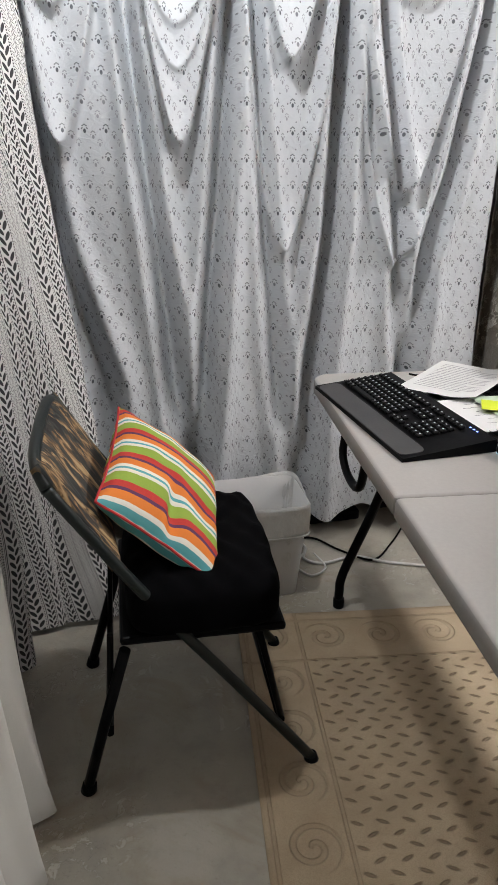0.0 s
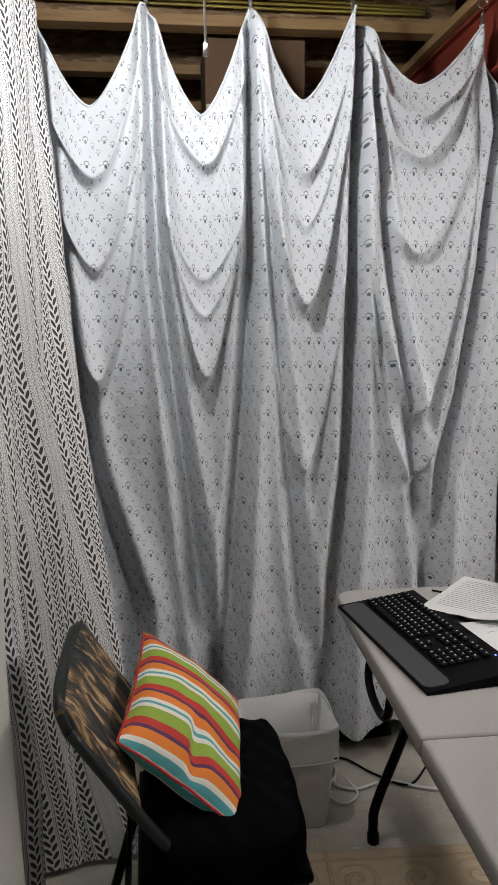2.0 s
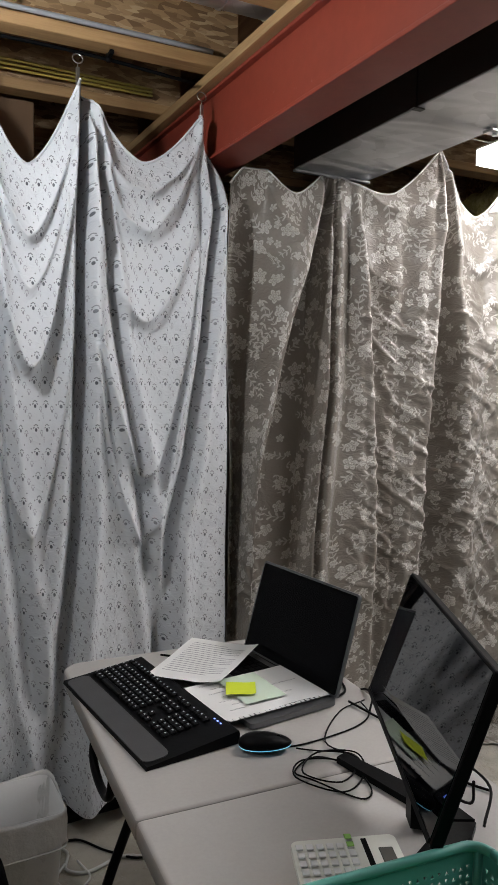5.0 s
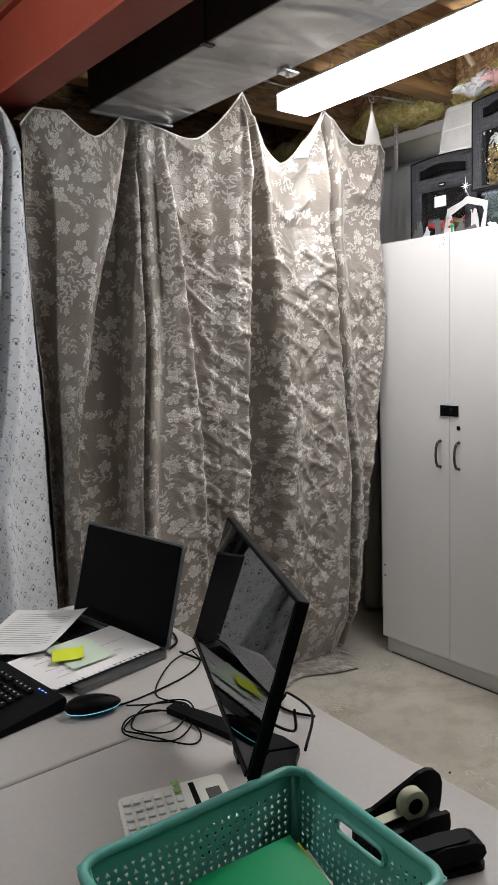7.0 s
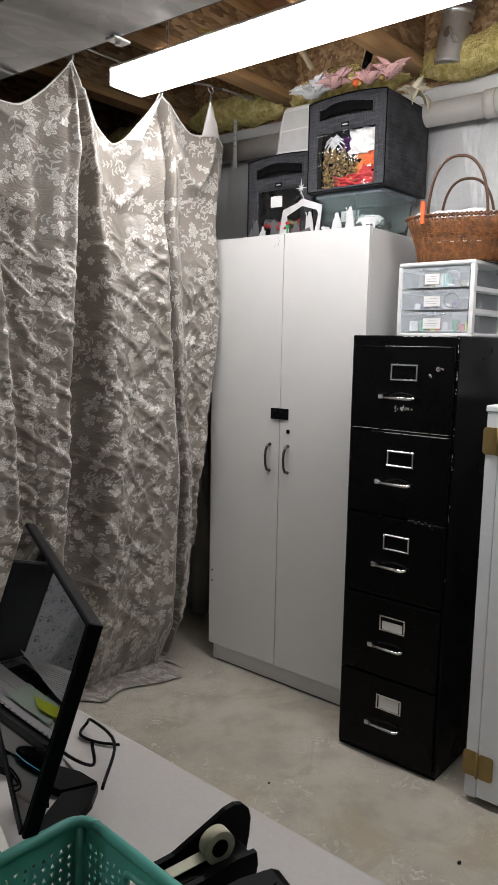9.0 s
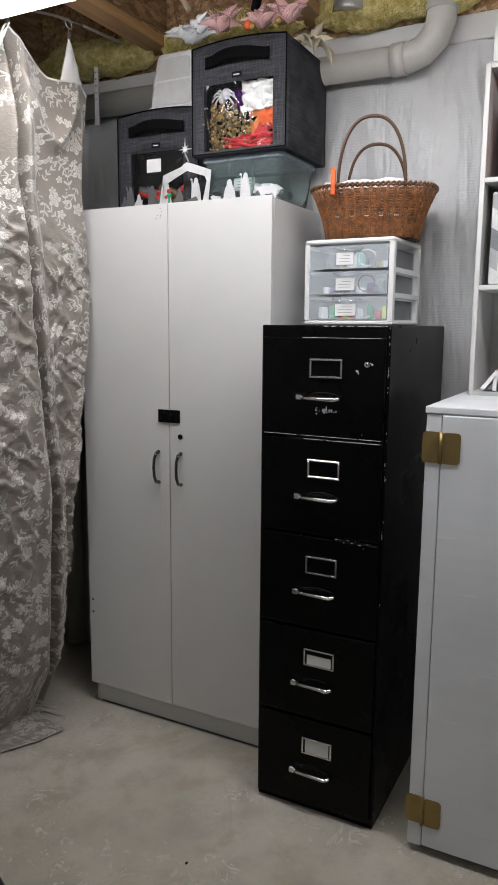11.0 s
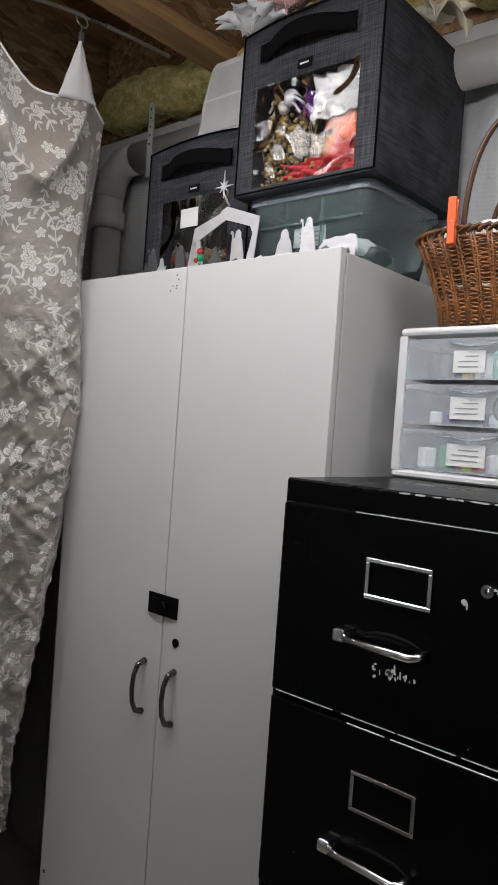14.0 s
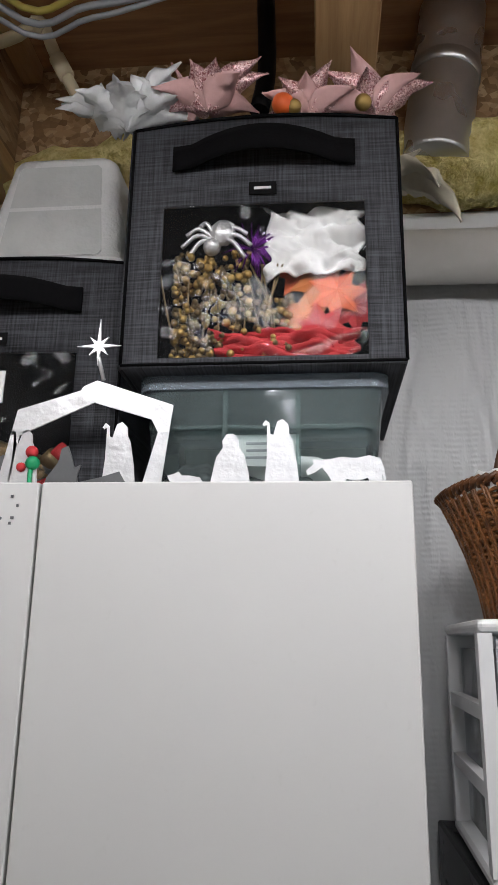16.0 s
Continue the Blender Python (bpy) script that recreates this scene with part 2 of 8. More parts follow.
def make_wood(name, light, dark, along, rough=0.6):
    k = Mat(name, rough)
    sc = [1.0 if i == along else 16.0 for i in range(3)]
    grain = k.noise(3.0, 5, 0.6, k.scaled(*sc), 0.6)
    fine = k.noise(14, 3, 0.6, k.scaled(*sc))
    r = k.rand()
    col = k.mix(grain.step(0.3, 0.72), dark, light)
    col = k.mix(fine.step(0.55, 0.8) * 0.4, col, tuple(c * 0.6 for c in dark))
    col = k.mix(r * 0.3, col, tuple(c * 0.75 for c in light))
    knot = k.voronoi(2.2, k.scaled(*[0.6 if i == along else 2.4 for i in range(3)]))
    col = k.mix(S(k.nt, knot.outputs["Distance"]).step(0.10, 0.05) * 0.8, col, tuple(c * 0.35 for c in dark))
    k.put("Base Color", col).bump(grain + fine * 0.5, 0.25, 0.002)
    return k.mat


def make_motif_cloth():
    """White cotton sheet with small grey sprigs and dots in columns."""
    k = Mat("sprigged_cotton", 0.85, coords="UV")
    u0, v0, _ = k.xyz()
    ru, rv = 0.060, 0.076

    def tile(du, dv):
        return ((u0 / ru + du).frac() - 0.5) * ru, ((v0 / rv + dv).frac() - 0.5) * rv

    def sprig(u, v, s):
        m = blob(u, v, 0.0, -0.008 * s, 0.0040 * s, 0.0060 * s)
        for dx, dy, t in ((-0.0072, -0.001, 50), (0.0072, -0.001, -50), (-0.0048, 0.0062, 30), (0.0048, 0.0062, -30), (0.0, 0.0090, 0)):
            m = m.max(blob(u, v, dx * s, dy * s, 0.0033 * s, 0.0020 * s, t) * 0.8)
        return m
    mask = sprig(*tile(0, 0), 1.0)
    pale = sprig(*tile(0.33, 0.5), 0.85)
    mid = sprig(*tile(0.62, 0.22), 0.9)
    dots = blob(*tile(0.27, 0.05), 0.0, 0.0, 0.0026, 0.0028).max(blob(*tile(0.8, 0.7), 0.0, 0.0, 0.0024, 0.0026))
    weave = k.noise(900, 2)
    fade = k.noise(9, 2).step(0.25, 0.6) * 0.45 + 0.55
    col = k.mix(weave * 0.35, (0.575, 0.598, 0.628), (0.635, 0.658, 0.688))
    col = k.mix(mask * 0.95 * fade, col, (0.06, 0.065, 0.08))
    col = k.mix(mid * 0.78 * fade, col, (0.12, 0.12, 0.14))
    col = k.mix(pale * 0.60, col, (0.18, 0.18, 0.21))
    col = k.mix(dots * 0.8, col, (0.12, 0.12, 0.14))
    k.put("Base Color", col)
    k.put("Sheen Weight", 0.15)
    crease = k.noise(13, 4, 0.6, distort=0.9)
    tuck = (k.noise(17, 3, 0.5, k.scaled(1, 1.5, 1, turn=(0, 0, -28)), 0.7) - 0.5).abs().step(0.0, 0.10)
    k.bump(crease * 0.75 + tuck * 0.14 + weave * 0.03, 0.45, 0.012)
    return k.mat


def make_floral_cloth():
    """Taupe satin jacquard with pale woven blossoms and leafy sprigs."""
    k = Mat("floral_jacquard", 0.5, coords="UV")
    def cell(scale, turn, jitter):
        co = k.scaled(1, 1, 0, turn=(0, 0, turn))
        n = k.voronoi(scale, co, jitter=jitter, flat=True)
        rx, ry, rz = k.xyz(n.outputs["Color"])
        ux, uy, _ = k.xyz(co)
        cx, cy, _ = k.xyz(n.outputs["Position"])
        return (ux - cx), (uy - cy), rx, ry, rz

    def blossoms(scale, petals, radius, turn, keep):
        du, dv, rx, ry, rz = cell(scale, turn, 0.6)
        r = (du * du + dv * dv).sqrt() / radius / (ry * 0.3 + 0.85)
        ang = dv.m("ARCTAN2", du) * petals + rx * 6.28
        edge = ang.cos() * 0.16 + 0.84
        body = (r - edge).step(0.05, -0.05)
        rim = (r - edge + 0.12).abs().step(0.16, 0.08)
        inner = (r - edge * 0.48 - (ang * 2.0).cos() * 0.07).abs().step(0.13, 0.06)
        vein = ang.cos().step(-0.72, -0.95) * r.step(0.25, 0.45)
        heart = r.step(0.16, 0.10)
        return body * (rim.max(inner).max(heart) * 0.62 + 0.38) * (1 - vein * 0.9) * rz.step(keep, keep - 0.01)

    def sprigs(scale, turn, length, width, keep):
        du, dv, rx, ry, rz = cell(scale, turn, 0.8)
        a = rx * 6.28
        x, y = (du * a.cos() + dv * a.sin()) / length, (dv * a.cos() - du * a.sin()) / width
        y = y + x * x * 0.4 - 0.15
        d = y.abs()
        w = (x * 1.5 - d * 0.5).frac() - 0.5
        belly = (d * (1.0 - d)).max(0.0).sqrt() * 0.38
        leaf = (w.abs() - belly).step(0.05, -0.05) * d.step(1.0, 0.9)
        stem = d.step(0.10, 0.05)
        return leaf.max(stem) * x.abs().step(1.0, 0.97) * rz.step(keep, keep - 0.01)
    bloomed = blossoms(11.4, 5, 0.027, 0, 0.72).max(blossoms(17.0, 5, 0.015, 33, 0.5))
    mask = sprigs(10.4, 12, 0.040, 0.019, 0.66).max(sprigs(13.2, -40, 0.030, 0.0145, 0.6)) * 0.8
    mask = mask.max(bloomed)
    weave = k.noise(700, 2)
    wide = k.noise(2.5, 3)
    ground = k.mix(wide.step(0.3, 0.7), (0.188, 0.165, 0.139), (0.242, 0.217, 0.188))
    pale = k.mix(weave, (0.47, 0.445, 0.41), (0.63, 0.605, 0.57))
    k.put("Base Color", k.mix(mask * (k.noise(70, 2) * 0.3 + 0.80), ground, pale))
    k.put("Roughness", mask * 0.16 + 0.34)
    k.put("Sheen Weight", 0.3)
    fine = (k.noise(26, 3, 0.5, k.scaled(1, 1.6, 1, turn=(0, 0, 25)), 0.8) - 0.5).abs().step(0.0, 0.14)
    k.bump(fine * 0.22 + k.noise(9, 3) * 0.5 + mask * 0.04 + weave * 0.02, 0.4, 0.012)
    return k.mat


def make_leaf_cloth():
    """White drape with black columns of leaf pairs, chevrons and dots."""
    k = Mat("leaf_stripe_cotton", 0.85, coords="UV")
    u0, v0, _ = k.xyz()
    u0, v0 = u0 * 1.22, v0 * 1.22
    per = 0.20
    u = (u0 / per).frac() * per

    def leaf_column(cx, half, pitch, slope, thick):
        d = (u - cx).abs()
        side = (u - cx).step(-0.0005, 0.0005) * 0.5
        w = ((v0 - d * slope) / pitch + side).frac() - 0.5
        t = d / half
        belly = (t * (1 - t)).max(0.0).sqrt() * thick * 2
        return (w.abs() - belly).step(0.04, -0.04) * t.step(1.0, 0.96)

    def line(cx, half):
        return (u - cx).abs().step(half + 0.0006, half - 0.0006)

    def dotted(cx, pitch, r, ratio=1.0):
        w = ((v0 / pitch).frac() - 0.5) * pitch
        return blob(u - cx, w, 0, 0, r, r * ratio)
    mask = leaf_column(0.022, 0.019, 0.026, 0.9, 0.31)
    rings = leaf_column(0.068, 0.012, 0.019, 1.0, 0.27) * (1 - leaf_column(0.068, 0.012, 0.019, 1.0, 0.15))
    rings = rings.max(leaf_column(0.092, 0.011, 0.019, 1.0, 0.27) * (1 - leaf_column(0.092, 0.011, 0.019, 1.0, 0.15)))
    mask = mask.max(rings)
    mask = mask.max(leaf_column(0.130, 0.020, 0.026, 0.9, 0.31)).max(leaf_column(0.176, 0.013, 0.019, 0.9, 0.29))
    mask = mask.max(line(0.046, 0.0012)).max(line(0.050, 0.0007)).max(line(0.080, 0.0008)).max(line(0.156, 0.0012)).max(line(0.193, 0.0010))
    mask = mask.max(dotted(0.056, 0.008, 0.0022)).max(dotted(0.106, 0.007, 0.0024)).max(dotted(0.162, 0.008, 0.0022)).max(dotted(0.1985, 0.006, 0.0015))
    weave = k.noise(800, 2)
    col = k.mix(weave * 0.4, (0.66, 0.655, 0.645), (0.76, 0.755, 0.745))
    k.put("Base Color", k.mix(mask * 0.97, col, (0.022, 0.022, 0.026)))
    k.bump(k.noise(16, 4, 0.6, distort=0.8) + weave * 0.03, 0.3, 0.01)
    return k.mat


def make_stripes():
    """Striped outdoor pillow fabric: bands across the cloth's v."""
    k = Mat("striped_canvas", 0.8, coords="UV")
    u, v, _ = k.xyz()
    green, white, orange, purple, red, teal = (0.26, 0.38, 0.045), (0.72, 0.70, 0.62), (0.72, 0.20, 0.02), (0.10, 0.025, 0.09), (0.50, 0.03, 0.02), (0.09, 0.37, 0.40)
    order = [(0.0, green), (0.27, red), (0.44, purple), (0.52, orange), (0.73, white), (0.83, teal), (0.90, white)]
    col = k.ramp((((1 - u) * 3.8 + 0.12) + (k.noise(6, 2) - 0.5) * 0.03).frac(), order, True)
    weave = k.noise(260, 2)
    col = k.mix(weave * 0.15, col, (0.05, 0.04, 0.03))
    k.put("Base Color", col).bump(weave * 0.2 + k.noise(14, 3), 0.25, 0.006)
    return k.mat


def make_camo():
    k = Mat("reed_print_canvas", 0.85)
    a = k.noise(9.5, 4, 0.6, k.scaled(1, 2.2, 0.6, turn=(30, 0, 0)), 1.4)
    b = k.noise(15, 4, 0.6, k.scaled(1, 2.6, 0.4, turn=(-30, 0, 0)), 1.0)
    col = k.ramp(a, [(0.38, (0.008, 0.009, 0.010)), (0.46, (0.035, 0.04, 0.038)), (0.52, (0.13, 0.075, 0.03)), (0.56, (0.30, 0.19, 0.09)), (0.64, (0.42, 0.30, 0.16))])
    col = k.mix(b.step(0.52, 0.57), col, (0.02, 0.02, 0.018))
    k.put("Base Color", col).bump(k.noise(300, 2), 0.2, 0.001)
    return k.mat


def make_rug():
    """Tan outdoor rug: embossed dashes in the field, scrolls in the border."""
    k = Mat("embossed_tan_rug", 0.9)
    x, y, _ = k.xyz()
    row = (y / 0.030).floor()
    du = ((x / 0.058 + row * 0.5).frac() - 0.5) * 0.058
    dv = ((y / 0.030).frac() - 0.5) * 0.030
    odd = (row.m("MODULO", 2.0)).abs()
    dash = blob(du, dv, 0, 0, 0.013, 0.0042, 24, 0.35) * odd + blob(du, dv, 0, 0, 0.013, 0.0042, -24, 0.35) * (1 - odd)
    inner = x.step(0.185, 0.195) * y.step(1.70, 1.69)
    sx = ((y / 0.17).frac() - 0.5) * 0.17
    sc = (x - 0.10)
    r = (sx * sx + sc * sc).sqrt()
    ang = sc.m("ARCTAN2", sx)
    scroll = ((r * 150.0 - ang).sin()).step(0.2, 0.8) * r.step(0.066, 0.058)
    sx2 = ((x / 0.17).frac() - 0.5) * 0.17
    sc2 = (y - 1.80)
    r2 = (sx2 * sx2 + sc2 * sc2).sqrt()
    scroll2 = ((r2 * 150.0 - sc2.m("ARCTAN2", sx2)).sin()).step(0.2, 0.8) * r2.step(0.066, 0.058)
    lines = (x - 0.18).abs().step(0.006, 0.003).max((x - 0.02).abs().step(0.006, 0.003)).max((y - 1.695).abs().step(0.006, 0.003)).max((y - 1.88).abs().step(0.006, 0.003))
    relief = dash * inner + scroll * x.step(0.175, 0.17) * y.step(1.70, 1.69) + scroll2 * y.step(1.70, 1.71) + lines
    fib = k.noise(420, 3, 0.7)
    broad = k.noise(4, 4)
    col = k.mix(broad.step(0.3, 0.7), (0.40, 0.31, 0.205), (0.53, 0.425, 0.29))
    col = k.mix(fib.step(0.35, 0.75) * 0.5, col, (0.25, 0.185, 0.12))
    col = k.mix((dash * inner) * 0.5 + relief * 0.12, col, (0.13, 0.095, 0.06))
    k.put("Base Color", col).bump(relief * -1.0 + fib * 0.18, 0.9, 0.006)
    return k.mat


def make_foil_wrap():
    """White woven insulation facing, loosely fixed and shiny."""
    k = Mat("insulation_facing", 0.3)
    x, y, z = k.xyz()
    tuft = ((z * 640.0 + k.noise(6, 2) * 9.0).sin() * 0.5 + 0.5) * k.noise(90, 2, 0.5, k.scaled(1, 1, 0.4)).step(0.35, 0.6)
    sag = k.noise(3.2, 3, 0.55, k.scaled(1, 1.6, 0.55), 0.8)
    col = k.mix(sag, (0.46, 0.468, 0.476), (0.55, 0.556, 0.56))
    k.put("Base Color", col).put("Roughness", sag * 0.25 + 0.22)
    crinkle = (k.noise(4.5, 2, 0.5, k.scaled(1, 2.0, 0.35), 0.7) - 0.5).abs().step(0.0, 0.25)
    k.bump(sag * 1.0 + tuft * 0.012 + crinkle * 0.22 + k.noise(26, 3, 0.6, k.scaled(1, 1.4, 0.4), 0.8) * 0.06, 0.8, 0.04)
    return k.mat


def make_grey_weave(name="slub_fabric"):
    k = Mat(name, 0.8)
    a = k.noise(10, 3, 0.6, k.scaled(1, 1.2, 34))
    b = k.noise(10, 3, 0.6, k.scaled(1, 34, 1.2))
    col = k.mix(((a + b) * 0.5).step(0.36, 0.66), (0.004, 0.0045, 0.006), (0.05, 0.052, 0.062))
    k.put("Base Color", col).bump(a + b + k.noise(5, 2) * 2.0, 0.3, 0.004)
    return k.mat


def make_wicker():
    k = Mat("varnished_wicker", 0.38)
    a = k.noise(40, 4)
    r = k.island()
    col = k.mix((r * 0.5 + k.noise(55, 2) * 0.5).step(0.25, 0.75), (0.040, 0.014, 0.005), (0.36, 0.135, 0.036))
    col = k.mix(a.step(0.5, 0.75) * 0.6, col, (0.045, 0.016, 0.006))
    k.put("Base Color", col).bump(k.noise(120, 3), 0.3, 0.001)
    return k.mat


def make_glass(name, tint, rough, clear=0.92, ior=1.2):
    """Thin clear plastic: mostly see-through, with a glossy skin."""
    k = Mat(name, rough)
    k.put("Base Color", (*tint, 1)).put("IOR", ior).put("Transmission Weight", clear)
    return k.mat


def thin_film(name, tint, rough=0.08, veil=0.2, veil_colour=(0.7, 0.72, 0.74), ripple=0.25, film_ior=1.25, wave=8):
    """Flexible clear sheet: transparent with gloss and a slight milky veil."""
    k = Mat(name, rough)
    nt = k.nt
    clear = nt.nodes.new("ShaderNodeBsdfTransparent")
    clear.inputs[0].default_value = (*tint, 1)
    k.put("Base Color", (*veil_colour, 1))
    mixer = nt.nodes.new("ShaderNodeMixShader")
    fres = nt.nodes.new("ShaderNodeFresnel")
    fres.inputs[0].default_value = film_ior
    gloss = nt.nodes.new("ShaderNodeBsdfGlossy")
    gloss.inputs["Roughness"].default_value = rough
    gloss.inputs[0].default_value = (0.7, 0.7, 0.7, 1)
    n = k.noise(wave, 1, 0.4, distort=0.9)
    bump = nt.nodes.new("ShaderNodeBump")
    nt.links.new(n.o, bump.inputs["Height"])
    bump.inputs["Strength"].default_value, bump.inputs["Distance"].default_value = ripple, 0.03
    nt.links.new(bump.outputs[0], gloss.inputs["Normal"])
    nt.links.new(bump.outputs[0], fres.inputs["Normal"])
    first = nt.nodes.new("ShaderNodeMixShader")
    first.inputs[0].default_value = veil
    nt.links.new(clear.outputs[0], first.inputs[1])
    nt.links.new(k.bsdf.outputs[0], first.inputs[2])
    nt.links.new(fres.outputs[0], mixer.inputs[0])
    nt.links.new(first.outputs[0], mixer.inputs[1])
    nt.links.new(gloss.outputs[0], mixer.inputs[2])
    nt.links.new(mixer.outputs[0], nt.nodes["Material Output"].inputs[0])
    return k.mat


def glow(name, colour, strength):
    k = Mat(name)
    k.put("Base Color", (0.8, 0.8, 0.8, 1)).put("Emission Color", (*colour, 1)).put("Emission Strength", strength)
    return k.mat


def make_sheet_metal():
    k = Mat("galvanised_sheet", 0.32, 0.9)
    v = k.voronoi(16)
    c = k.xyz(v.outputs["Color"])[0]
    broad = k.noise(2.4, 4)
    k.put("Base Color", k.mix(c, (0.42, 0.43, 0.44), (0.56, 0.57, 0.58))).put("Roughness", c * 0.08 + broad * 0.3 + 0.18)
    k.bump(k.noise(3.0, 2, 0.4, k.scaled(0.5, 1.7, 1), 0.9), 1.0, 0.07)
    return k.mat


def make_white_board():
    """White melamine, faintly yellowed and scuffed."""
    k = Mat("white_melamine", 0.42)
    fine, broad = k.noise(90, 4), k.noise(2.5, 4)
    col = k.mix(broad.step(0.3, 0.75) * 0.5, (0.55, 0.545, 0.535), (0.50, 0.495, 0.488))
    col = k.mix(fine.step(0.62, 0.8) * 0.15, col, (0.4, 0.39, 0.37))
    k.put("Base Color", col).put("Roughness", broad * 0.15 + 0.34).bump(fine, 0.06, 0.001)
    return k.mat


def make_black_enamel():
    """Old black steel: glossy, scratched and chipped to bare metal."""
    k = Mat("chipped_black_enamel", 0.25)
    scratch = k.noise(30, 5, 0.7, k.scaled(1, 0.12, 1))
    chip = k.noise(38, 5, 0.72).step(0.735, 0.75)
    col = k.mix(k.noise(6, 4).step(0.4, 0.8) * 0.6, (0.0014, 0.0014, 0.0016), (0.003, 0.0027, 0.0027))
    col = k.mix(chip, col, (0.42, 0.42, 0.41))
    col = k.mix(scratch.step(0.70, 0.76) * 0.2, col, (0.2, 0.2, 0.2))
    k.put("Base Color", col).put("Roughness", k.noise(4, 4) * 0.25 + 0.16).put("Specular IOR Level", 0.12)
    k.bump(k.noise(2.2, 2), 0.12, 0.03)
    return k.mat


def make_batt():
    k = Mat("glass_wool", 0.95)
    a = k.noise(30, 6, 0.7)
    col = k.mix(a.step(0.3, 0.7), (0.56, 0.44, 0.11), (0.95, 0.83, 0.38))
    k.put("Base Color", col).bump(a + k.noise(120, 3) * 0.7, 0.9, 0.025)
    return k.mat


def make_chevron():
    """Grey and white parallelogram print on a card storage box."""
    k = Mat("rhombus_print_card", 0.7)
    x, y, z = k.xyz()
    w = 0.062
    col = (y / w).floor()
    half = col.m("MODULO", 2.0).abs()
    t = ((y / w).frac() - 0.5) * w
    zz = (z + t * 0.6 * (half * 2 - 1)) / 0.058
    band = zz.floor().m("MODULO", 3.0).abs()
    shade = k.ramp(band / 3.0 + half * 0.12 + 0.05, [(0.0, (0.52, 0.52, 0.53)), (0.30, (0.30, 0.30, 0.315)), (0.46, (0.62, 0.62, 0.63)), (0.60, (0.13, 0.13, 0.145)), (0.75, (0.42, 0.42, 0.43))], True)
    k.put("Base Color", k.mix(k.noise(160, 4).step(0.4, 0.7) * 0.25, shade, (0.35, 0.35, 0.36)))
    return k.mat


def make_glitter():
    k = Mat("rose_glitter", 0.35)
    v = k.voronoi(520)
    a = k.xyz(v.outputs["Color"])
    col = k.mix(a[0], (0.30, 0.09, 0.10), (0.92, 0.66, 0.64))
    k.put("Base Color", col).put("Metallic", a[1] * 0.8).bump(a[2], 0.9, 0.002)
    return k.mat


def make_painted():
    """Brushed grey-white house paint with a patch of fine scuffs."""
    k = Mat("grey_white_house_paint", 0.4)
    x, y, z = k.xyz()
    streak = k.noise(34, 4, 0.6, k.scaled(1, 0.10, 1.4))
    broad = k.noise(3.5, 4)
    col = k.mix(broad.step(0.3, 0.7), (0.58, 0.598, 0.62), (0.64, 0.66, 0.682))
    col = k.mix(streak.step(0.45, 0.8) * 0.35, col, (0.53, 0.548, 0.57))
    scuff = k.noise(70, 3, 0.6, k.scaled(1, 0.07, 1)).step(0.60, 0.66) * k.noise(5, 2).step(0.5, 0.62)
    col = k.mix(scuff * 0.22, col, (0.82, 0.83, 0.84))
    col = k.mix(k.noise(46, 5, 0.7).step(0.72, 0.75) * 0.6, col, (0.30, 0.29, 0.27))
    k.put("Base Color", col).put("Roughness", streak * 0.3 + 0.24).bump(streak + scuff * 0.25, 0.2, 0.003)
    return k.mat


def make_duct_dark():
    return plain("dark_duct_sheet", (0.05, 0.048, 0.045), 0.35, 0.7, 20, 0.2, 3, 0.3)


DUSTYTIN = plain("dusty_galvanised_tin", (0.60, 0.60, 0.58), 0.30, 0.85, 30, 0.2, 7, 0.35, 0.3, 0.004)
CONCRETE, OSB = make_concrete(), make_osb("oriented_strand_board", 0.80)
RIM = make_osb("dark_strand_board", 1.1)
LUMBER = make_wood("pine_lumber", (0.44, 0.275, 0.125), (0.29, 0.16, 0.065), 0)
LUMBER_Y = make_wood("pine_plate", (0.46, 0.30, 0.14), (0.30, 0.17, 0.075), 1)
DECK = make_wood("underfloor_board", (0.30, 0.155, 0.07), (0.17, 0.08, 0.035), 1, 0.7)
SPRIG, FLORAL, LEAF = make_motif_cloth(), make_floral_cloth(), make_leaf_cloth()
LINING = plain("white_lining", (0.70, 0.69, 0.67), 0.85, 0, 400, 0.1, 6, 0.1, 0.2)
DRAPE = plain("plain_off_white_drape", (0.55, 0.54, 0.50), 0.8, 0, 500, 0.15, 5, 0.15, 0.2)
STRIPES, CAMO, RUG, WRAP = make_stripes(), make_camo(), make_rug(), make_foil_wrap()
WEAVE, WICKER, SHEETMETAL, BOARD, ENAMEL = make_grey_weave(), make_wicker(), make_sheet_metal(), make_white_board(), make_black_enamel()
BATT, CHEVRON, GLITTER, DARKDUCT = make_batt(), make_chevron(), make_glitter(), make_duct_dark()
REDSTEEL = plain("red_oxide_steel", (0.2632, 0.0468, 0.0279), 0.42, 0.0, 30, 0.25, 3, 0.25, 0.1, wear=0.25)
TABLETOP = plain("moulded_table_plastic", (0.40, 0.382, 0.362), 0.5, 0, 140, 0.12, 4, 0.1, 0.12, 0.001)
TABLE_SHADE = plain("shaded_rim_plastic", (0.27, 0.26, 0.25), 0.5, 0, 140, 0.1, 6, 0.1)
BLACKTUBE = plain("black_tube_paint", (0.005, 0.005, 0.0055), 0.38, 0.2, 60, 0.2, 8, 0.1)
GREENTUBE = plain("dark_green_tube_paint", (0.004, 0.0085, 0.0075), 0.45, 0.1, 60, 0.2, 8, 0.1)
PLUSH = plain("black_plush", (0.0015, 0.0015, 0.002), 0.95, 0, 300, 0.4, 12, 0.1, 0.5, 0.002)
BLACKPLASTIC = plain("black_plastic", (0.0045, 0.0045, 0.005), 0.42, 0, 120, 0.15, 9, 0.1, 0.1)
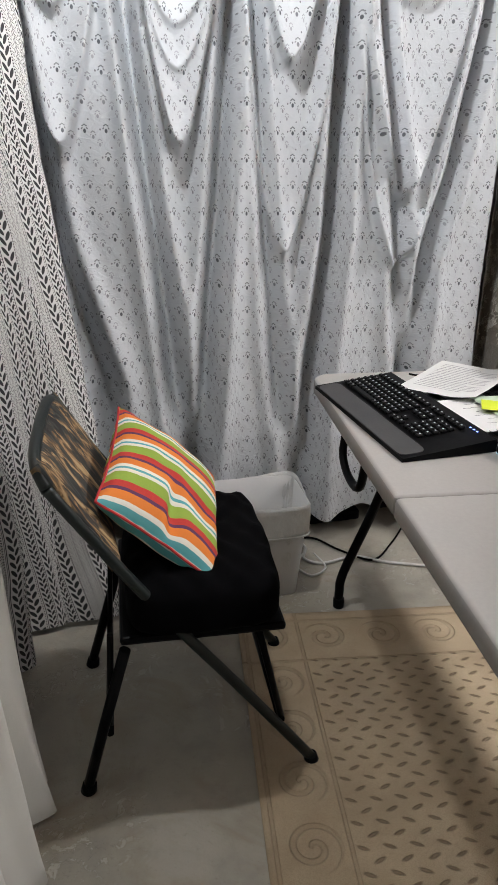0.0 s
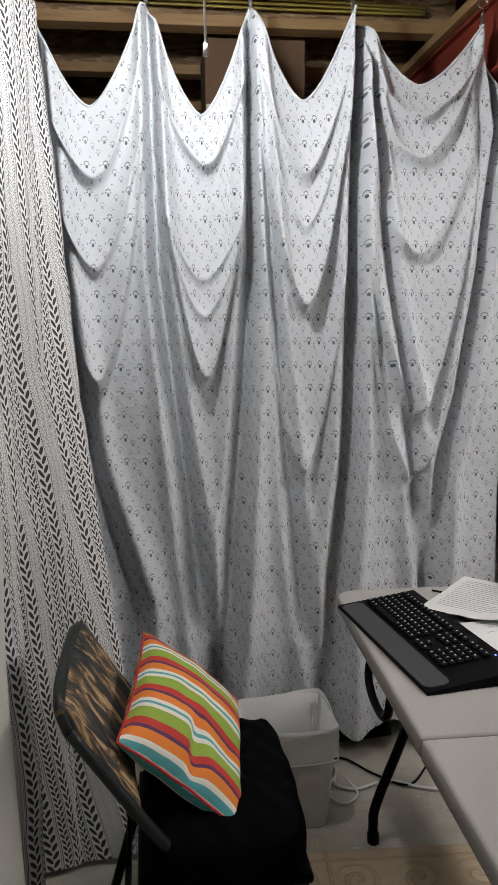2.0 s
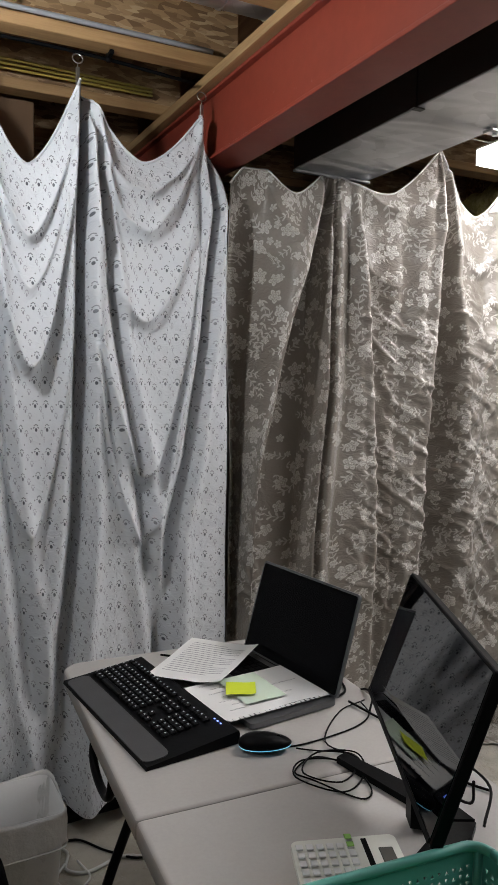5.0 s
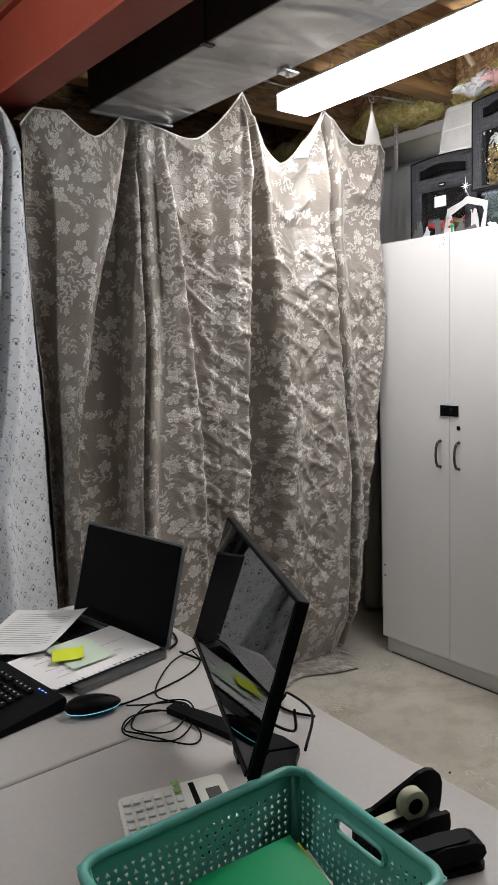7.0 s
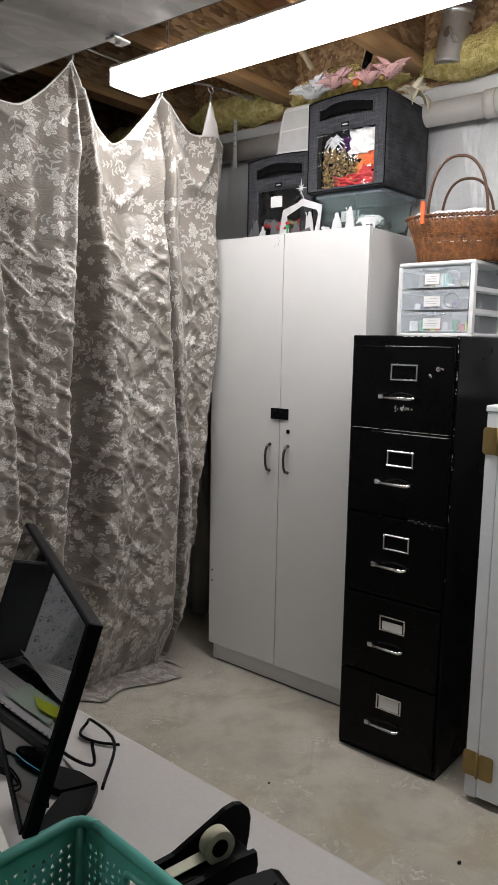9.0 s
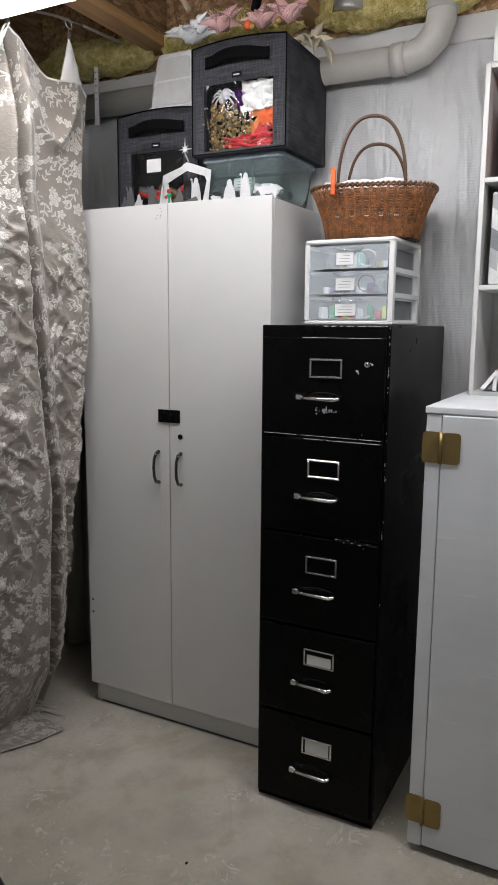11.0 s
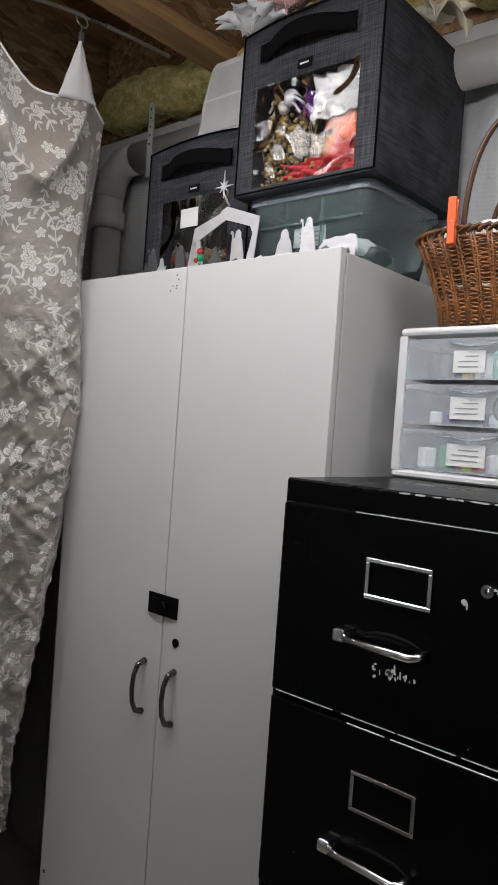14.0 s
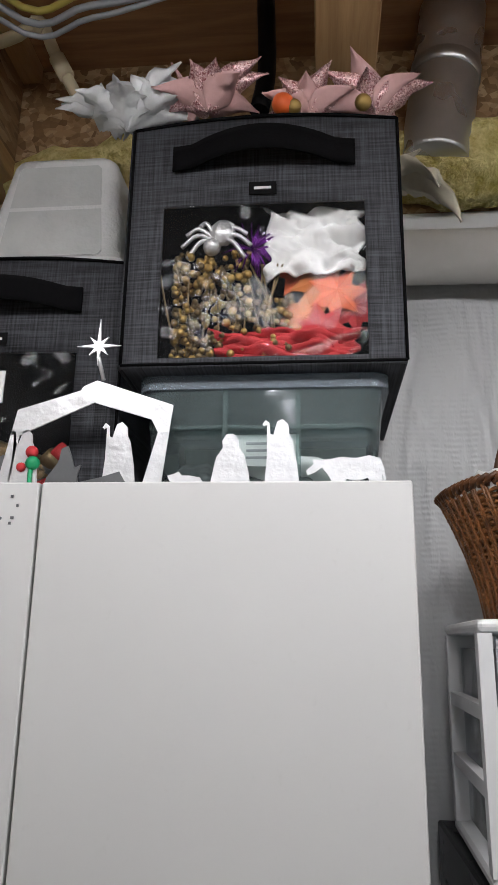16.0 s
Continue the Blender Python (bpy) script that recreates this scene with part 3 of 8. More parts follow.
GLOSSBLACK = plain("gloss_black", (0.001, 0.001, 0.0015), 0.02, 0, 40, 0.05, 3, 0.05, 0)
SATINBLACK = plain("satin_black_screen", (0.002, 0.002, 0.0025), 0.22, 0, 40, 0.05, 3, 0.05, 0)
KEYTOP = plain("key_plastic", (0.008, 0.008, 0.009), 0.5, 0, 90, 0.1, 9, 0.1)
LEGEND = plain("printed_key_mark", (0.42, 0.43, 0.45), 0.6, 0, 90, 0.1, 9, 0.1)
PALMREST = plain("charcoal_palm_rest", (0.050, 0.050, 0.053), 0.6, 0, 160, 0.15, 6, 0.12, 0.1)
GUNMETAL = plain("laptop_metal", (0.16, 0.165, 0.17), 0.35, 0.7, 200, 0.1, 6, 0.1, 0.05)
CHROME = plain("chrome", (0.72, 0.72, 0.72), 0.16, 1.0, 60, 0.05, 6, 0.15, 0)
DARKSTEEL = plain("dark_plated_steel", (0.16, 0.16, 0.165), 0.18, 1.0, 60, 0.05, 6, 0.1, 0)
STEEL = plain("bright_steel", (0.55, 0.55, 0.55), 0.3, 1.0, 60, 0.05, 6, 0.1, 0)
BRASS = plain("aged_brass", (0.30, 0.215, 0.085), 0.42, 0.8, 30, 0.3, 8, 0.3, 0.1)
PAPER = plain("white_paper", (0.74, 0.74, 0.73), 0.85, 0, 200, 0.05, 4, 0.05, 0.05)
CARD = plain("label_card", (0.62, 0.62, 0.60), 0.85, 0, 200, 0.05, 4, 0.05, 0.05)
PENCIL = plain("faint_pencil", (0.30, 0.30, 0.32), 0.8, 0, 200, 0.05, 4, 0.05, 0)
INK = plain("grey_ink", (0.10, 0.10, 0.11), 0.8, 0, 200, 0.05, 4, 0.05, 0)
MINTPAPER = plain("pale_green_paper", (0.55, 0.66, 0.54), 0.85, 0, 200, 0.05, 4, 0.05, 0)
STICKY = plain("yellow_sticky_paper", (0.62, 0.72, 0.03), 0.8, 0, 200, 0.05, 4, 0.05, 0)
TEAL = plain("teal_plastic", (0.095, 0.35, 0.295), 0.4, 0, 80, 0.1, 5, 0.1, 0.05)
GREENCARD = plain("green_folder_card", (0.0, 0.27, 0.10), 0.5, 0, 120, 0.08, 6, 0.08, 0.05)
WHITEPLASTIC = plain("white_plastic", (0.68, 0.68, 0.68), 0.4, 0, 100, 0.05, 5, 0.08, 0.05)
TUBPANEL = plain("thin_milky_plastic", (0.50, 0.51, 0.50), 0.35, 0, 24, 0.25, 6, 0.25, 0.4, 0.01)
LINER = plain("translucent_bin_liner", (0.66, 0.66, 0.65), 0.45, 0, 60, 0.1, 8, 0.1, 0.4, 0.01)
KEYCAP = plain("cream_key", (0.68, 0.68, 0.62), 0.5, 0, 120, 0.06, 8, 0.05, 0.05)
GREENKEY = plain("green_key", (0.24, 0.48, 0.10), 0.5, 0, 120, 0.06, 8, 0.05, 0.05)
LCD = plain("calculator_display", (0.10, 0.10, 0.09), 0.25, 0, 120, 0.06, 8, 0.05, 0)
TAPE = plain("matte_tape_roll", (0.52, 0.50, 0.36), 0.5, 0, 120, 0.06, 8, 0.05, 0.05)
PVC = plain("white_drain_pvc", (0.56, 0.545, 0.51), 0.35, 0, 60, 0.08, 5, 0.2, 0.05)
CREAMPIPE = plain("cream_supply_pipe", (0.62, 0.54, 0.36), 0.4, 0, 60, 0.08, 5, 0.1, 0.05)
YELLOWWIRE = plain("yellow_cable_sheath", (0.38, 0.30, 0.06), 0.5, 0, 60, 0.1, 5, 0.1, 0.05)
GREYWIRE = plain("grey_cable_sheath", (0.30, 0.31, 0.33), 0.5, 0, 60, 0.1, 5, 0.1, 0.05)
WHITEWIRE = plain("white_cable_sheath", (0.66, 0.66, 0.64), 0.5, 0, 60, 0.1, 5, 0.1, 0.05)
BLACKWIRE = plain("black_cable_sheath", (0.003, 0.003, 0.0035), 0.45, 0, 60, 0.1, 5, 0.1, 0.05)
GREYPAINT = make_painted()
CARDBOARD = plain("brown_cardboard", (0.17, 0.10, 0.055), 0.85, 0, 80, 0.15, 4, 0.2, 0.1)
BAREWALL = plain("cast_concrete_wall", (0.24, 0.235, 0.225), 0.85, 0, 40, 0.2, 2, 0.3, 0.3)
SILVER = plain("silvered_sheet", (0.66, 0.66, 0.67), 0.36, 0.55, 45, 0.2, 25, 0.35, 0.5, 0.004)
DARKSHEET = make_wood("dark_backing_wood", (0.060, 0.024, 0.014), (0.022, 0.010, 0.007), 1, 0.4)
TUBLID = thin_film("blue_grey_lid_plastic", (0.62, 0.70, 0.76), 0.16, 0.35, (0.36, 0.43, 0.50))
POLYBIN = thin_film("clear_tinted_plastic", (0.80, 0.88, 0.87), 0.10, 0.13, (0.45, 0.56, 0.56))
FILM = thin_film("clear_vinyl_window", (0.98, 0.98, 0.98), 0.04, 0.01, ripple=0.7, film_ior=1.27, wave=9)
DRAWERCLEAR = thin_film("clear_drawer_plastic", (0.95, 0.97, 0.98), 0.12, 0.22, (0.70, 0.74, 0.78))
AMBER = make_glass("amber_acrylic", (0.75, 0.20, 0.04), 0.12, 0.75)
ORANGE = plain("orange_plastic", (0.75, 0.12, 0.02), 0.45, 0, 80, 0.05, 6, 0.05, 0)
GOLD = plain("gold_bead", (0.42, 0.28, 0.09), 0.42, 0.7, 40, 0.1, 6, 0.1, 0)
BRONZE = plain("bronze_bead", (0.16, 0.11, 0.05), 0.45, 0.6, 40, 0.1, 6, 0.1, 0)
PURPLE = plain("purple_foil", (0.14, 0.012, 0.24), 0.2, 0.6, 40, 0.1, 6, 0.1, 0)
REDCLOTH = plain("red_fabric", (0.46, 0.02, 0.025), 0.7, 0, 90, 0.2, 8, 0.2, 0.3)
RUST = plain("rust_fabric_leaf", (0.55, 0.17, 0.04), 0.7, 0, 60, 0.2, 8, 0.2, 0.3)
BLUSH = plain("blush_petal", (0.60, 0.36, 0.34), 0.75, 0, 120, 0.15, 9, 0.2, 0.4)
SILVERLEAF = plain("silver_white_petal", (0.62, 0.63, 0.63), 0.5, 0.2, 120, 0.15, 9, 0.15, 0.4)
CREAMLEAF = plain("cream_petal", (0.60, 0.55, 0.42), 0.6, 0, 120, 0.15, 9, 0.2, 0.4)
LENS = glow("light_lens", (1.0, 0.975, 0.975), 20.5)
BULBGLASS = glow("bulb_glass", (0.95, 0.975, 1.0), 380.0)
LED_BLUE = glow("blue_indicator", (0.1, 0.2, 1.0), 3.0)
LED_TEAL = glow("lit_strip", (0.1, 0.55, 0.85), 0.7)

WEBBING = plain("black_webbing", (0.004, 0.004, 0.0045), 0.9, 0, 300, 0.3, 9, 0.1, 0.3)
for dull in (PLUSH, SATINBLACK, BLACKPLASTIC, KEYTOP, BLACKTUBE, WEBBING, BLACKWIRE):
    dull.node_tree.nodes["Principled BSDF"].inputs["Specular IOR Level"].default_value = 0.06

# ---- the room: floor, walls, ceiling, joists ----
X0, X1, Y0, Y1, ZC = -1.6, 3.42, -0.9, 6.2, 2.92

bm = B(); sheet(bm, 60, 90, lambda u, v: (X0 + (X1 - X0) * u, Y0 + (Y1 - Y0) * v, 0.002 * wob(u * 9, v * 12, 1)))
single("floor", bm, CONCRETE, "grey-brown mottled bare concrete floor, flaked and stained", "floor", kind="structure")


def wall(name, x0, x1, y0, y1, mat, label):
    bm = B(); box(bm, x0, x1, y0, y1, -0.05, ZC)
    return single(name, bm, mat, label, "wall", kind="structure")


# west and south walls are unseen; their white facing is added for bounce light
wall("wall_west", X0 - 0.2, X0, Y0, Y1, WRAP, "unseen basement wall, given white facing to bounce light")
wall("wall_south", X0 - 0.2, X1 + 0.2, Y0 - 0.2, Y0, WRAP, "unseen basement wall, given white facing to bounce light")
wall("wall_north", X0 - 0.2, X1 + 0.2, Y1, Y1 + 0.2, BAREWALL, "bare grey cast concrete basement wall, far and dark")
wall("wall_east", X1 + 0.03, X1 + 0.25, Y0, Y1, BAREWALL, "cast concrete wall behind insulation facing")
bm = B(); box(bm, X0, X1 + 0.2, Y0, Y1, ZC, ZC + 0.05)
single("ceiling", bm, DECK, "brown underside of wooden floor boards", "ceiling", kind="structure")


def facing(u, v):
    y, z = Y0 + (4.6 - Y0) * u, 2.46 * v
    sag = 0.009 * wob(y, z * 0.22, 20, 9) + 0.014 * wob(y, z * 0.35, 5) + 0.010 * wob(y, z * 0.2, 13, 4) * (0.3 + 0.7 * v) - 0.014
    return (X1 + sag, y, z)


bm = B(); sheet(bm, 420, 60, facing)
single("insulation_facing", bm, WRAP, "shiny white woven insulation facing, sagging over the wall", "insulation", kind="structure")


def i_joist(y, x0, x1, half=0.03):
    """An engineered joist: strand-board web between two pine flanges."""
    root = thing("floor_joist", "engineered wooden joist with strand-board web and pine flanges", "joist", (x0 + x1) / 2, y, 2.60, group="ceiling joists", kind="structure")
    h = (x1 - x0) / 2
    bm = B(); box(bm, -h, h, -0.0055, 0.0055, 0.036, 0.285); part("web", bm, OSB, root, "strand-board web")
    for z in (0.0, 0.282):
        bm = B(); box(bm, -h, h, -half, half, z, z + 0.038, 0.002, 1); part("flange", bm, LUMBER, root, "pine flange")
    return root


BEAM_X = 1.36
for k in range(-8, 6):
    i_joist(3.41 + 0.49 * k, X0, 1.225 + 0.0262 * (5 - k), 0.036)
for k in range(-5, 6):
    i_joist(2.61 + 0.65 * k, BEAM_X + 0.09, X1 - 0.02, 0.045)

# Steel beam with a timber plate on it
root = thing("steel_beam", "red-oxide painted steel I-beam with a pine plate on its top flange", "beam", 1.4045, 1.9, 2.33, 2.0, kind="structure")
bm = B()
box(bm, -0.067, 0.067, -2.7, 4.2, 0.0, 0.012, 0.002, 1); box(bm, -0.067, 0.067, -2.7, 4.2, 0.222, 0.234, 0.002, 1)
box(bm, -0.045, -0.035, -2.7, 4.2, 0.012, 0.222); box(bm, 0.035, 0.045, -2.7, 4.2, 0.012, 0.222)
part("beam", bm, REDSTEEL, root)
bm = B(); box(bm, -0.098, 0.068, -2.7, 4.2, 0.2355, 0.2685, 0.002, 1)
part("plate", bm, LUMBER_Y, root, "pine timber plate")


# Glass-wool batts stuffed between the joist ends
def batt(y0, y1, seed):
    def place(u, v):
        a = 2 * math.pi * u
        puff = 1 + 0.25 * wob(math.cos(a) * 2, v * 5, 1.6, seed) + 0.12 * wob(math.sin(a) * 5, v * 9, 2.2, seed)
        r = math.sin(math.pi * min(max(v, 0.02), 0.98)) ** 0.35
        return (X1 - 0.06 + 0.085 * math.cos(a) * puff * r, y0 + (y1 - y0) * v, 2.615 + 0.020 * wob(v * 4, seed, 1.3) + (0.075 + 0.04 * wob(v * 3, seed + 5, 1.6)) * math.sin(a) * puff * r)
    bm = B(); sheet(bm, 30, 30, place)
    single("insulation_batt", bm, BATT, "yellow glass-wool batt pushed between joist ends", "insulation", group="glass-wool batts", kind="structure")


for k in range(-2, 3):
    batt(2.61 + 0.65 * k + 0.02, 2.61 + 0.65 * (k + 1) - 0.02, k * 3.1)

bm = B(); box(bm, X1 - 0.012, X1 + 0.02, Y0, 4.8, 2.551, ZC - 0.002)
single("rim_board", bm, RIM, "dark brown rim board behind the joist ends", "trim", kind="structure")
bm = B(); box(bm, X1 - 0.012, X1 + 0.03, Y0, 4.8, 2.465, 2.55, 0.003, 1)
single("sill_board", bm, WHITEPLASTIC, "pale board capping the insulation facing", "trim", kind="structure")

# ---- curtains ----
def hang(x, hooks, sag):
    """Top edge of a drape slung between hooks: peaks at the hooks, loose bows between."""
    for i, ((xa, za), (xb, zb)) in enumerate(zip(hooks, hooks[1:])):
        if x <= xb:
            t = max(0.0, (x - xa) / (xb - xa))
            return za + (zb - za) * t - sag[i] * (1 - abs(2 * t - 1) ** 1.55), i, t
    return hooks[-1][1], len(hooks) - 2, 1.0


def fold_depth(x, z, hooks, swags, creases, ripple, seed):
    """How far the cloth stands out to the front (minus) or back (plus) of its plane."""
    d = 0.0
    for table, depth, width in creases:
        c = x - interp(z, table)
        w = width * (0.55 + 0.5 * (2.5 - z))
        d += depth * math.exp(-(c / w) ** 2) - 0.55 * depth * (math.exp(-((c - 1.7 * w) / w) ** 2) + math.exp(-((c + 1.7 * w) / w) ** 2))
    for i, zu, rise, out, keep in swags:
        (xa, _), (xb, _) = hooks[i], hooks[i + 1]
        t = (x - xa) / (xb - xa)
        if 0 < t < 1:
            s = 4 * t * (1 - t)
            b = z - (zu + rise * abs(2 * t - 1) ** 1.7 + 0.018 * wob(x * 7, zu, 2, seed))
            d -= 1.55 * out * s ** 0.7 * (math.exp(-b / keep) if b > 0 else math.exp(b / 0.018))
    for xh, zh in hooks[1:-1]:
        drop = max(0.02, zh - z)
        w = 0.018 + 0.16 * drop
        c = (x - xh) / w
        if abs(c) < 2.5 and drop < 1.3:
            d += 0.011 * min(1.0, drop * 8) * math.exp(-c * c * 0.8) * math.cos(c * 5.2) * max(0.0, 1 - drop / 1.3)
    low = min(1.0, max(0.0, (1.9 - z) / 1.2))
    d += ripple * low * math.sin(x * 17 + 1.3 * math.sin(z * 1.1 + seed) + seed)
    d += 0.010 * wob(x * 1.3, z, 3.2, seed) + 0.0045 * wob(x, z * 1.1, 13, seed + 3) + 0.0015 * wob(x, z, 31, seed + 6)
    return d


def drape(name, label, cloth, plane, hooks, tops, bottoms, sag, hem, swags, creases, ripple, seed, nu=330, nv=300):
    root = thing(name, label, "curtain", (tops[0] + tops[-1]) / 2, plane, 0)
    ox = root.location.x

    def place(u, v):
        n = len(tops) - 1
        i = min(int(u * n), n - 1)
        f = u * n - i
        xt = tops[i] + (tops[i + 1] - tops[i]) * f
        xb = bottoms[0] + (bottoms[1] - bottoms[0]) * u
        zt, _, _ = hang(xt, hooks, sag)
        zb = hem + 0.012 * math.sin(u * 23 + seed) + 0.008 * wob(u, 0, 9, seed)
        z = zt + (zb - zt) * v
        mixv = min(1.0, v * 1.25) ** 0.9
        x = xt + (xb - xt) * mixv
        d = fold_depth(x, z, hooks, swags, creases, ripple, seed)
        return (x - ox, d, z)
    # cloth metres: along the folds at mid height, and by height
    run = [0.0]
    for i in range(nu):
        a, b = Vector(place(i / nu, 0.5)), Vector(place((i + 1) / nu, 0.5))
        run.append(run[-1] + math.hypot(b.x - a.x, b.y - a.y))

    def cloth_uv(u, v):
        return (run[round(u * nu)], place(u, v)[2])
    bm = B(); sheet(bm, nu, nv, place, cloth_uv)
    part("cloth", bm, cloth, root)
    bm = B(); tube(bm, [Vector(place(i / 160, 0.0)) + Vector((0, 0, 0.001)) for i in range(161)], 0.0045, 6)
    part("top_hem", bm, cloth, root, "rolled top hem")
    return root


H1 = [(-0.30, 2.42), (-0.17, 2.495), (0.185, 2.508), (0.502, 2.505), (0.823, 2.500), (1.241, 2.465), (1.335, 2.155)]
SW1 = [
    (1, 1.965, 0.42, 0.034, 0.10), (1, 1.705, 0.50, 0.030, 0.10), (1, 1.37, 0.85, 0.060, 0.30),
    (2, 2.010, 0.36, 0.034, 0.09), (2, 1.67, 0.30, 0.020, 0.06), (2, 1.565, 0.42, 0.018, 0.05), (2, 1.378, 0.85, 0.060, 0.32),
    (3, 1.995, 0.40, 0.030, 0.08), (3, 1.84, 0.50, 0.016, 0.05), (3, 1.587, 0.75, 0.055, 0.26), (3, 1.05, 0.90, 0.030, 0.12),
    (4, 2.175, 0.20, 0.026, 0.06), (4, 2.045, 0.34, 0.034, 0.08), (4, 1.745, 0.45, 0.030, 0.10), (4, 1.23, 0.80, 0.046, 0.22), (4, 1.005, 0.9, 0.030, 0.12),
]
CR1 = [
    ([(2.5, 0.190), (1.70, 0.200), (1.26, 0.245), (0.26, 0.355)], 0.082, 0.024),
    ([(2.5, 0.494), (1.77, 0.498), (1.10, 0.453), (0.26, 0.380)], 0.090, 0.025),
    ([(2.5, 0.515), (1.65, 0.565), (0.72, 0.648), (0.15, 0.735)], 0.048, 0.020),
    ([(2.5, 0.838), (1.70, 0.830), (1.10, 0.820), (0.52, 0.765)], 0.095, 0.025),
    ([(2.5, 0.852), (1.65, 0.955), (1.30, 1.015), (0.5, 1.11)], 0.050, 0.021),
    ([(2.5, -0.15), (1.70, -0.10), (1.10, -0.045), (0.62, 0.085)], 0.075, 0.030),
    ([(2.5, 1.246), (2.15, 1.300), (1.72, 1.262), (1.30, 1.205), (1.0, 1.135), (0.6, 1.12)], 0.060, 0.022),
]
drape("sprigged_curtain", "white cotton curtain printed with small grey sprigs, on ring clips", SPRIG, 3.44, H1,
      [-0.30, -0.17, 0.01, 0.181, 0.342, 0.504, 0.66, 0.825, 1.03, 1.241, 1.335], (-0.26, 1.355), [0.0, 0.315, 0.34, 0.285, 0.21, 0.0], 0.11, SW1, CR1, 0.020, 1.7)

def crumple_at(x, z, turn, along, across, seed):
    """Small sharp wrinkles that run along a slanting direction."""
    c, n = math.cos(radians(turn)), math.sin(radians(turn))
    a, b = x * c - z * n, x * n + z * c
    k = noise.noise(Vector((a * along, b * across, seed)))
    return 1 - min(1.0, abs(k) * 4.5)


def bump_in(v, a, b, soft):
    """One between a and b, fading to nothing over soft on both sides."""
    return max(0.0, min(1.0, (v - a) / soft + 1, (b - v) / soft + 1))


H2 = [(1.375, 2.27), (1.43, 2.335), (1.53, 2.34), (1.757, 2.357), (1.84, 2.35), (2.322, 2.541), (2.782, 2.537), (3.125, 2.450), (3.183, 2.40)]
SAG2 = [0.0, 0.0, 0.085, 0.0, 0.13, 0.25, 0.080, 0.0]
EDGE_L = [(2.35, 1.375), (1.73, 1.378), (1.15, 1.40), (0.6, 1.39), (0.0, 1.39)]
EDGE_R = [(2.42, 3.183), (2.0, 3.158), (1.66, 3.195), (1.07, 3.10), (0.23, 2.965), (0.0, 2.95)]
def shifted(line, dx):
    return [(z, x + dx) for z, x in line]


TUCK = [(2.30, 1.752), (2.08, 1.690), (1.82, 1.606), (1.64, 1.56), (1.46, 1.524), (1.244, 1.47), (0.8, 1.445)]
PLEAT = [(2.33, 1.790), (2.05, 1.785), (1.55, 1.778), (1.0, 1.735), (0.3, 1.71)]
SLANT = [(2.33, 1.905), (2.12, 1.915), (1.875, 1.940), (1.55, 1.965), (1.1, 1.99), (0.4, 2.0)]
MIDDLE = [(2.54, 2.322), (2.2, 2.320), (1.9, 2.318), (1.5, 2.315), (1.0, 2.31), (0.3, 2.28)]
CREASE = [(2.54, 2.785), (1.986, 2.772), (1.786, 2.782), (1.424, 2.805), (0.992, 2.848), (0.424, 2.890), (0.18, 2.915)]
# crests and valleys of the hanging folds, in order across the cloth: a line down it and how far it stands back
FOLDS2 = [
    (EDGE_L, 0.03), (shifted(EDGE_L, 0.022), 0.13), (shifted(EDGE_L, 0.048), 0.13), (TUCK, -0.095), (shifted(TUCK, 0.020), 0.14), (shifted(TUCK, 0.060), 0.17),
    (shifted(PLEAT, -0.024), 0.13), (PLEAT, -0.050), (shifted(PLEAT, 0.016), 0.04), (shifted(PLEAT, 0.024), 0.04), (shifted(PLEAT, 0.044), -0.045), (shifted(PLEAT, 0.10), -0.01),
    (shifted(SLANT, -0.035), -0.060), (SLANT, -0.080), (shifted(SLANT, 0.032), 0.030), (shifted(SLANT, 0.060), 0.028), ([(2.3, 2.12), (0.3, 2.10)], -0.012),
    ([(2.54, 2.300), (2.229, 2.245), (1.775, 2.205), (1.308, 2.175), (0.4, 2.13)], -0.070), ([(2.54, 2.312), (2.229, 2.285), (1.775, 2.255), (1.308, 2.222), (0.4, 2.18)], -0.090), (shifted(MIDDLE, -0.012), 0.20), (shifted(MIDDLE, 0.055), 0.21),
    ([(2.54, 2.360), (2.107, 2.437), (1.828, 2.455), (1.4, 2.475), (0.5, 2.50)], -0.055), ([(2.3, 2.58), (0.3, 2.64)], -0.030),
    (shifted(CREASE, -0.085), -0.062), (shifted(CREASE, -0.032), -0.085), (shifted(CREASE, -0.008), 0.17), (shifted(CREASE, 0.012), 0.17), (shifted(CREASE, 0.045), -0.050), (shifted(CREASE, 0.13), 0.0), (shifted(EDGE_R, -0.06), -0.025), (EDGE_R, 0.03),
]


def fold_profile(x, z):
    """Depth of the fold at a point: a smooth swing from crest to valley between the lines on either side."""
    last_x, last_d = interp(z, FOLDS2[0][0]), FOLDS2[0][1]
    if x <= last_x:
        return last_d
    for line, deep in FOLDS2[1:]:
        here = max(last_x + 0.004, interp(z, line))
        if x <= here:
            t = (x - last_x) / (here - last_x)
            return last_d + (deep - last_d) * (0.5 - 0.5 * math.cos(math.pi * t))
        last_x, last_d = here, deep
    return last_d


SW2 = [(2, 2.09, 0.22, 0.045, 0.12), (4, 2.25, 0.15, 0.034, 0.08), (4, 1.95, 0.32, 0.026, 0.13),
       (5, 2.225, 0.22, 0.014, 0.06), (5, 2.05, 0.28, 0.022, 0.10), (6, 2.17, 0.25, 0.050, 0.10), (6, 1.70, 0.2, 0.014, 0.10)]


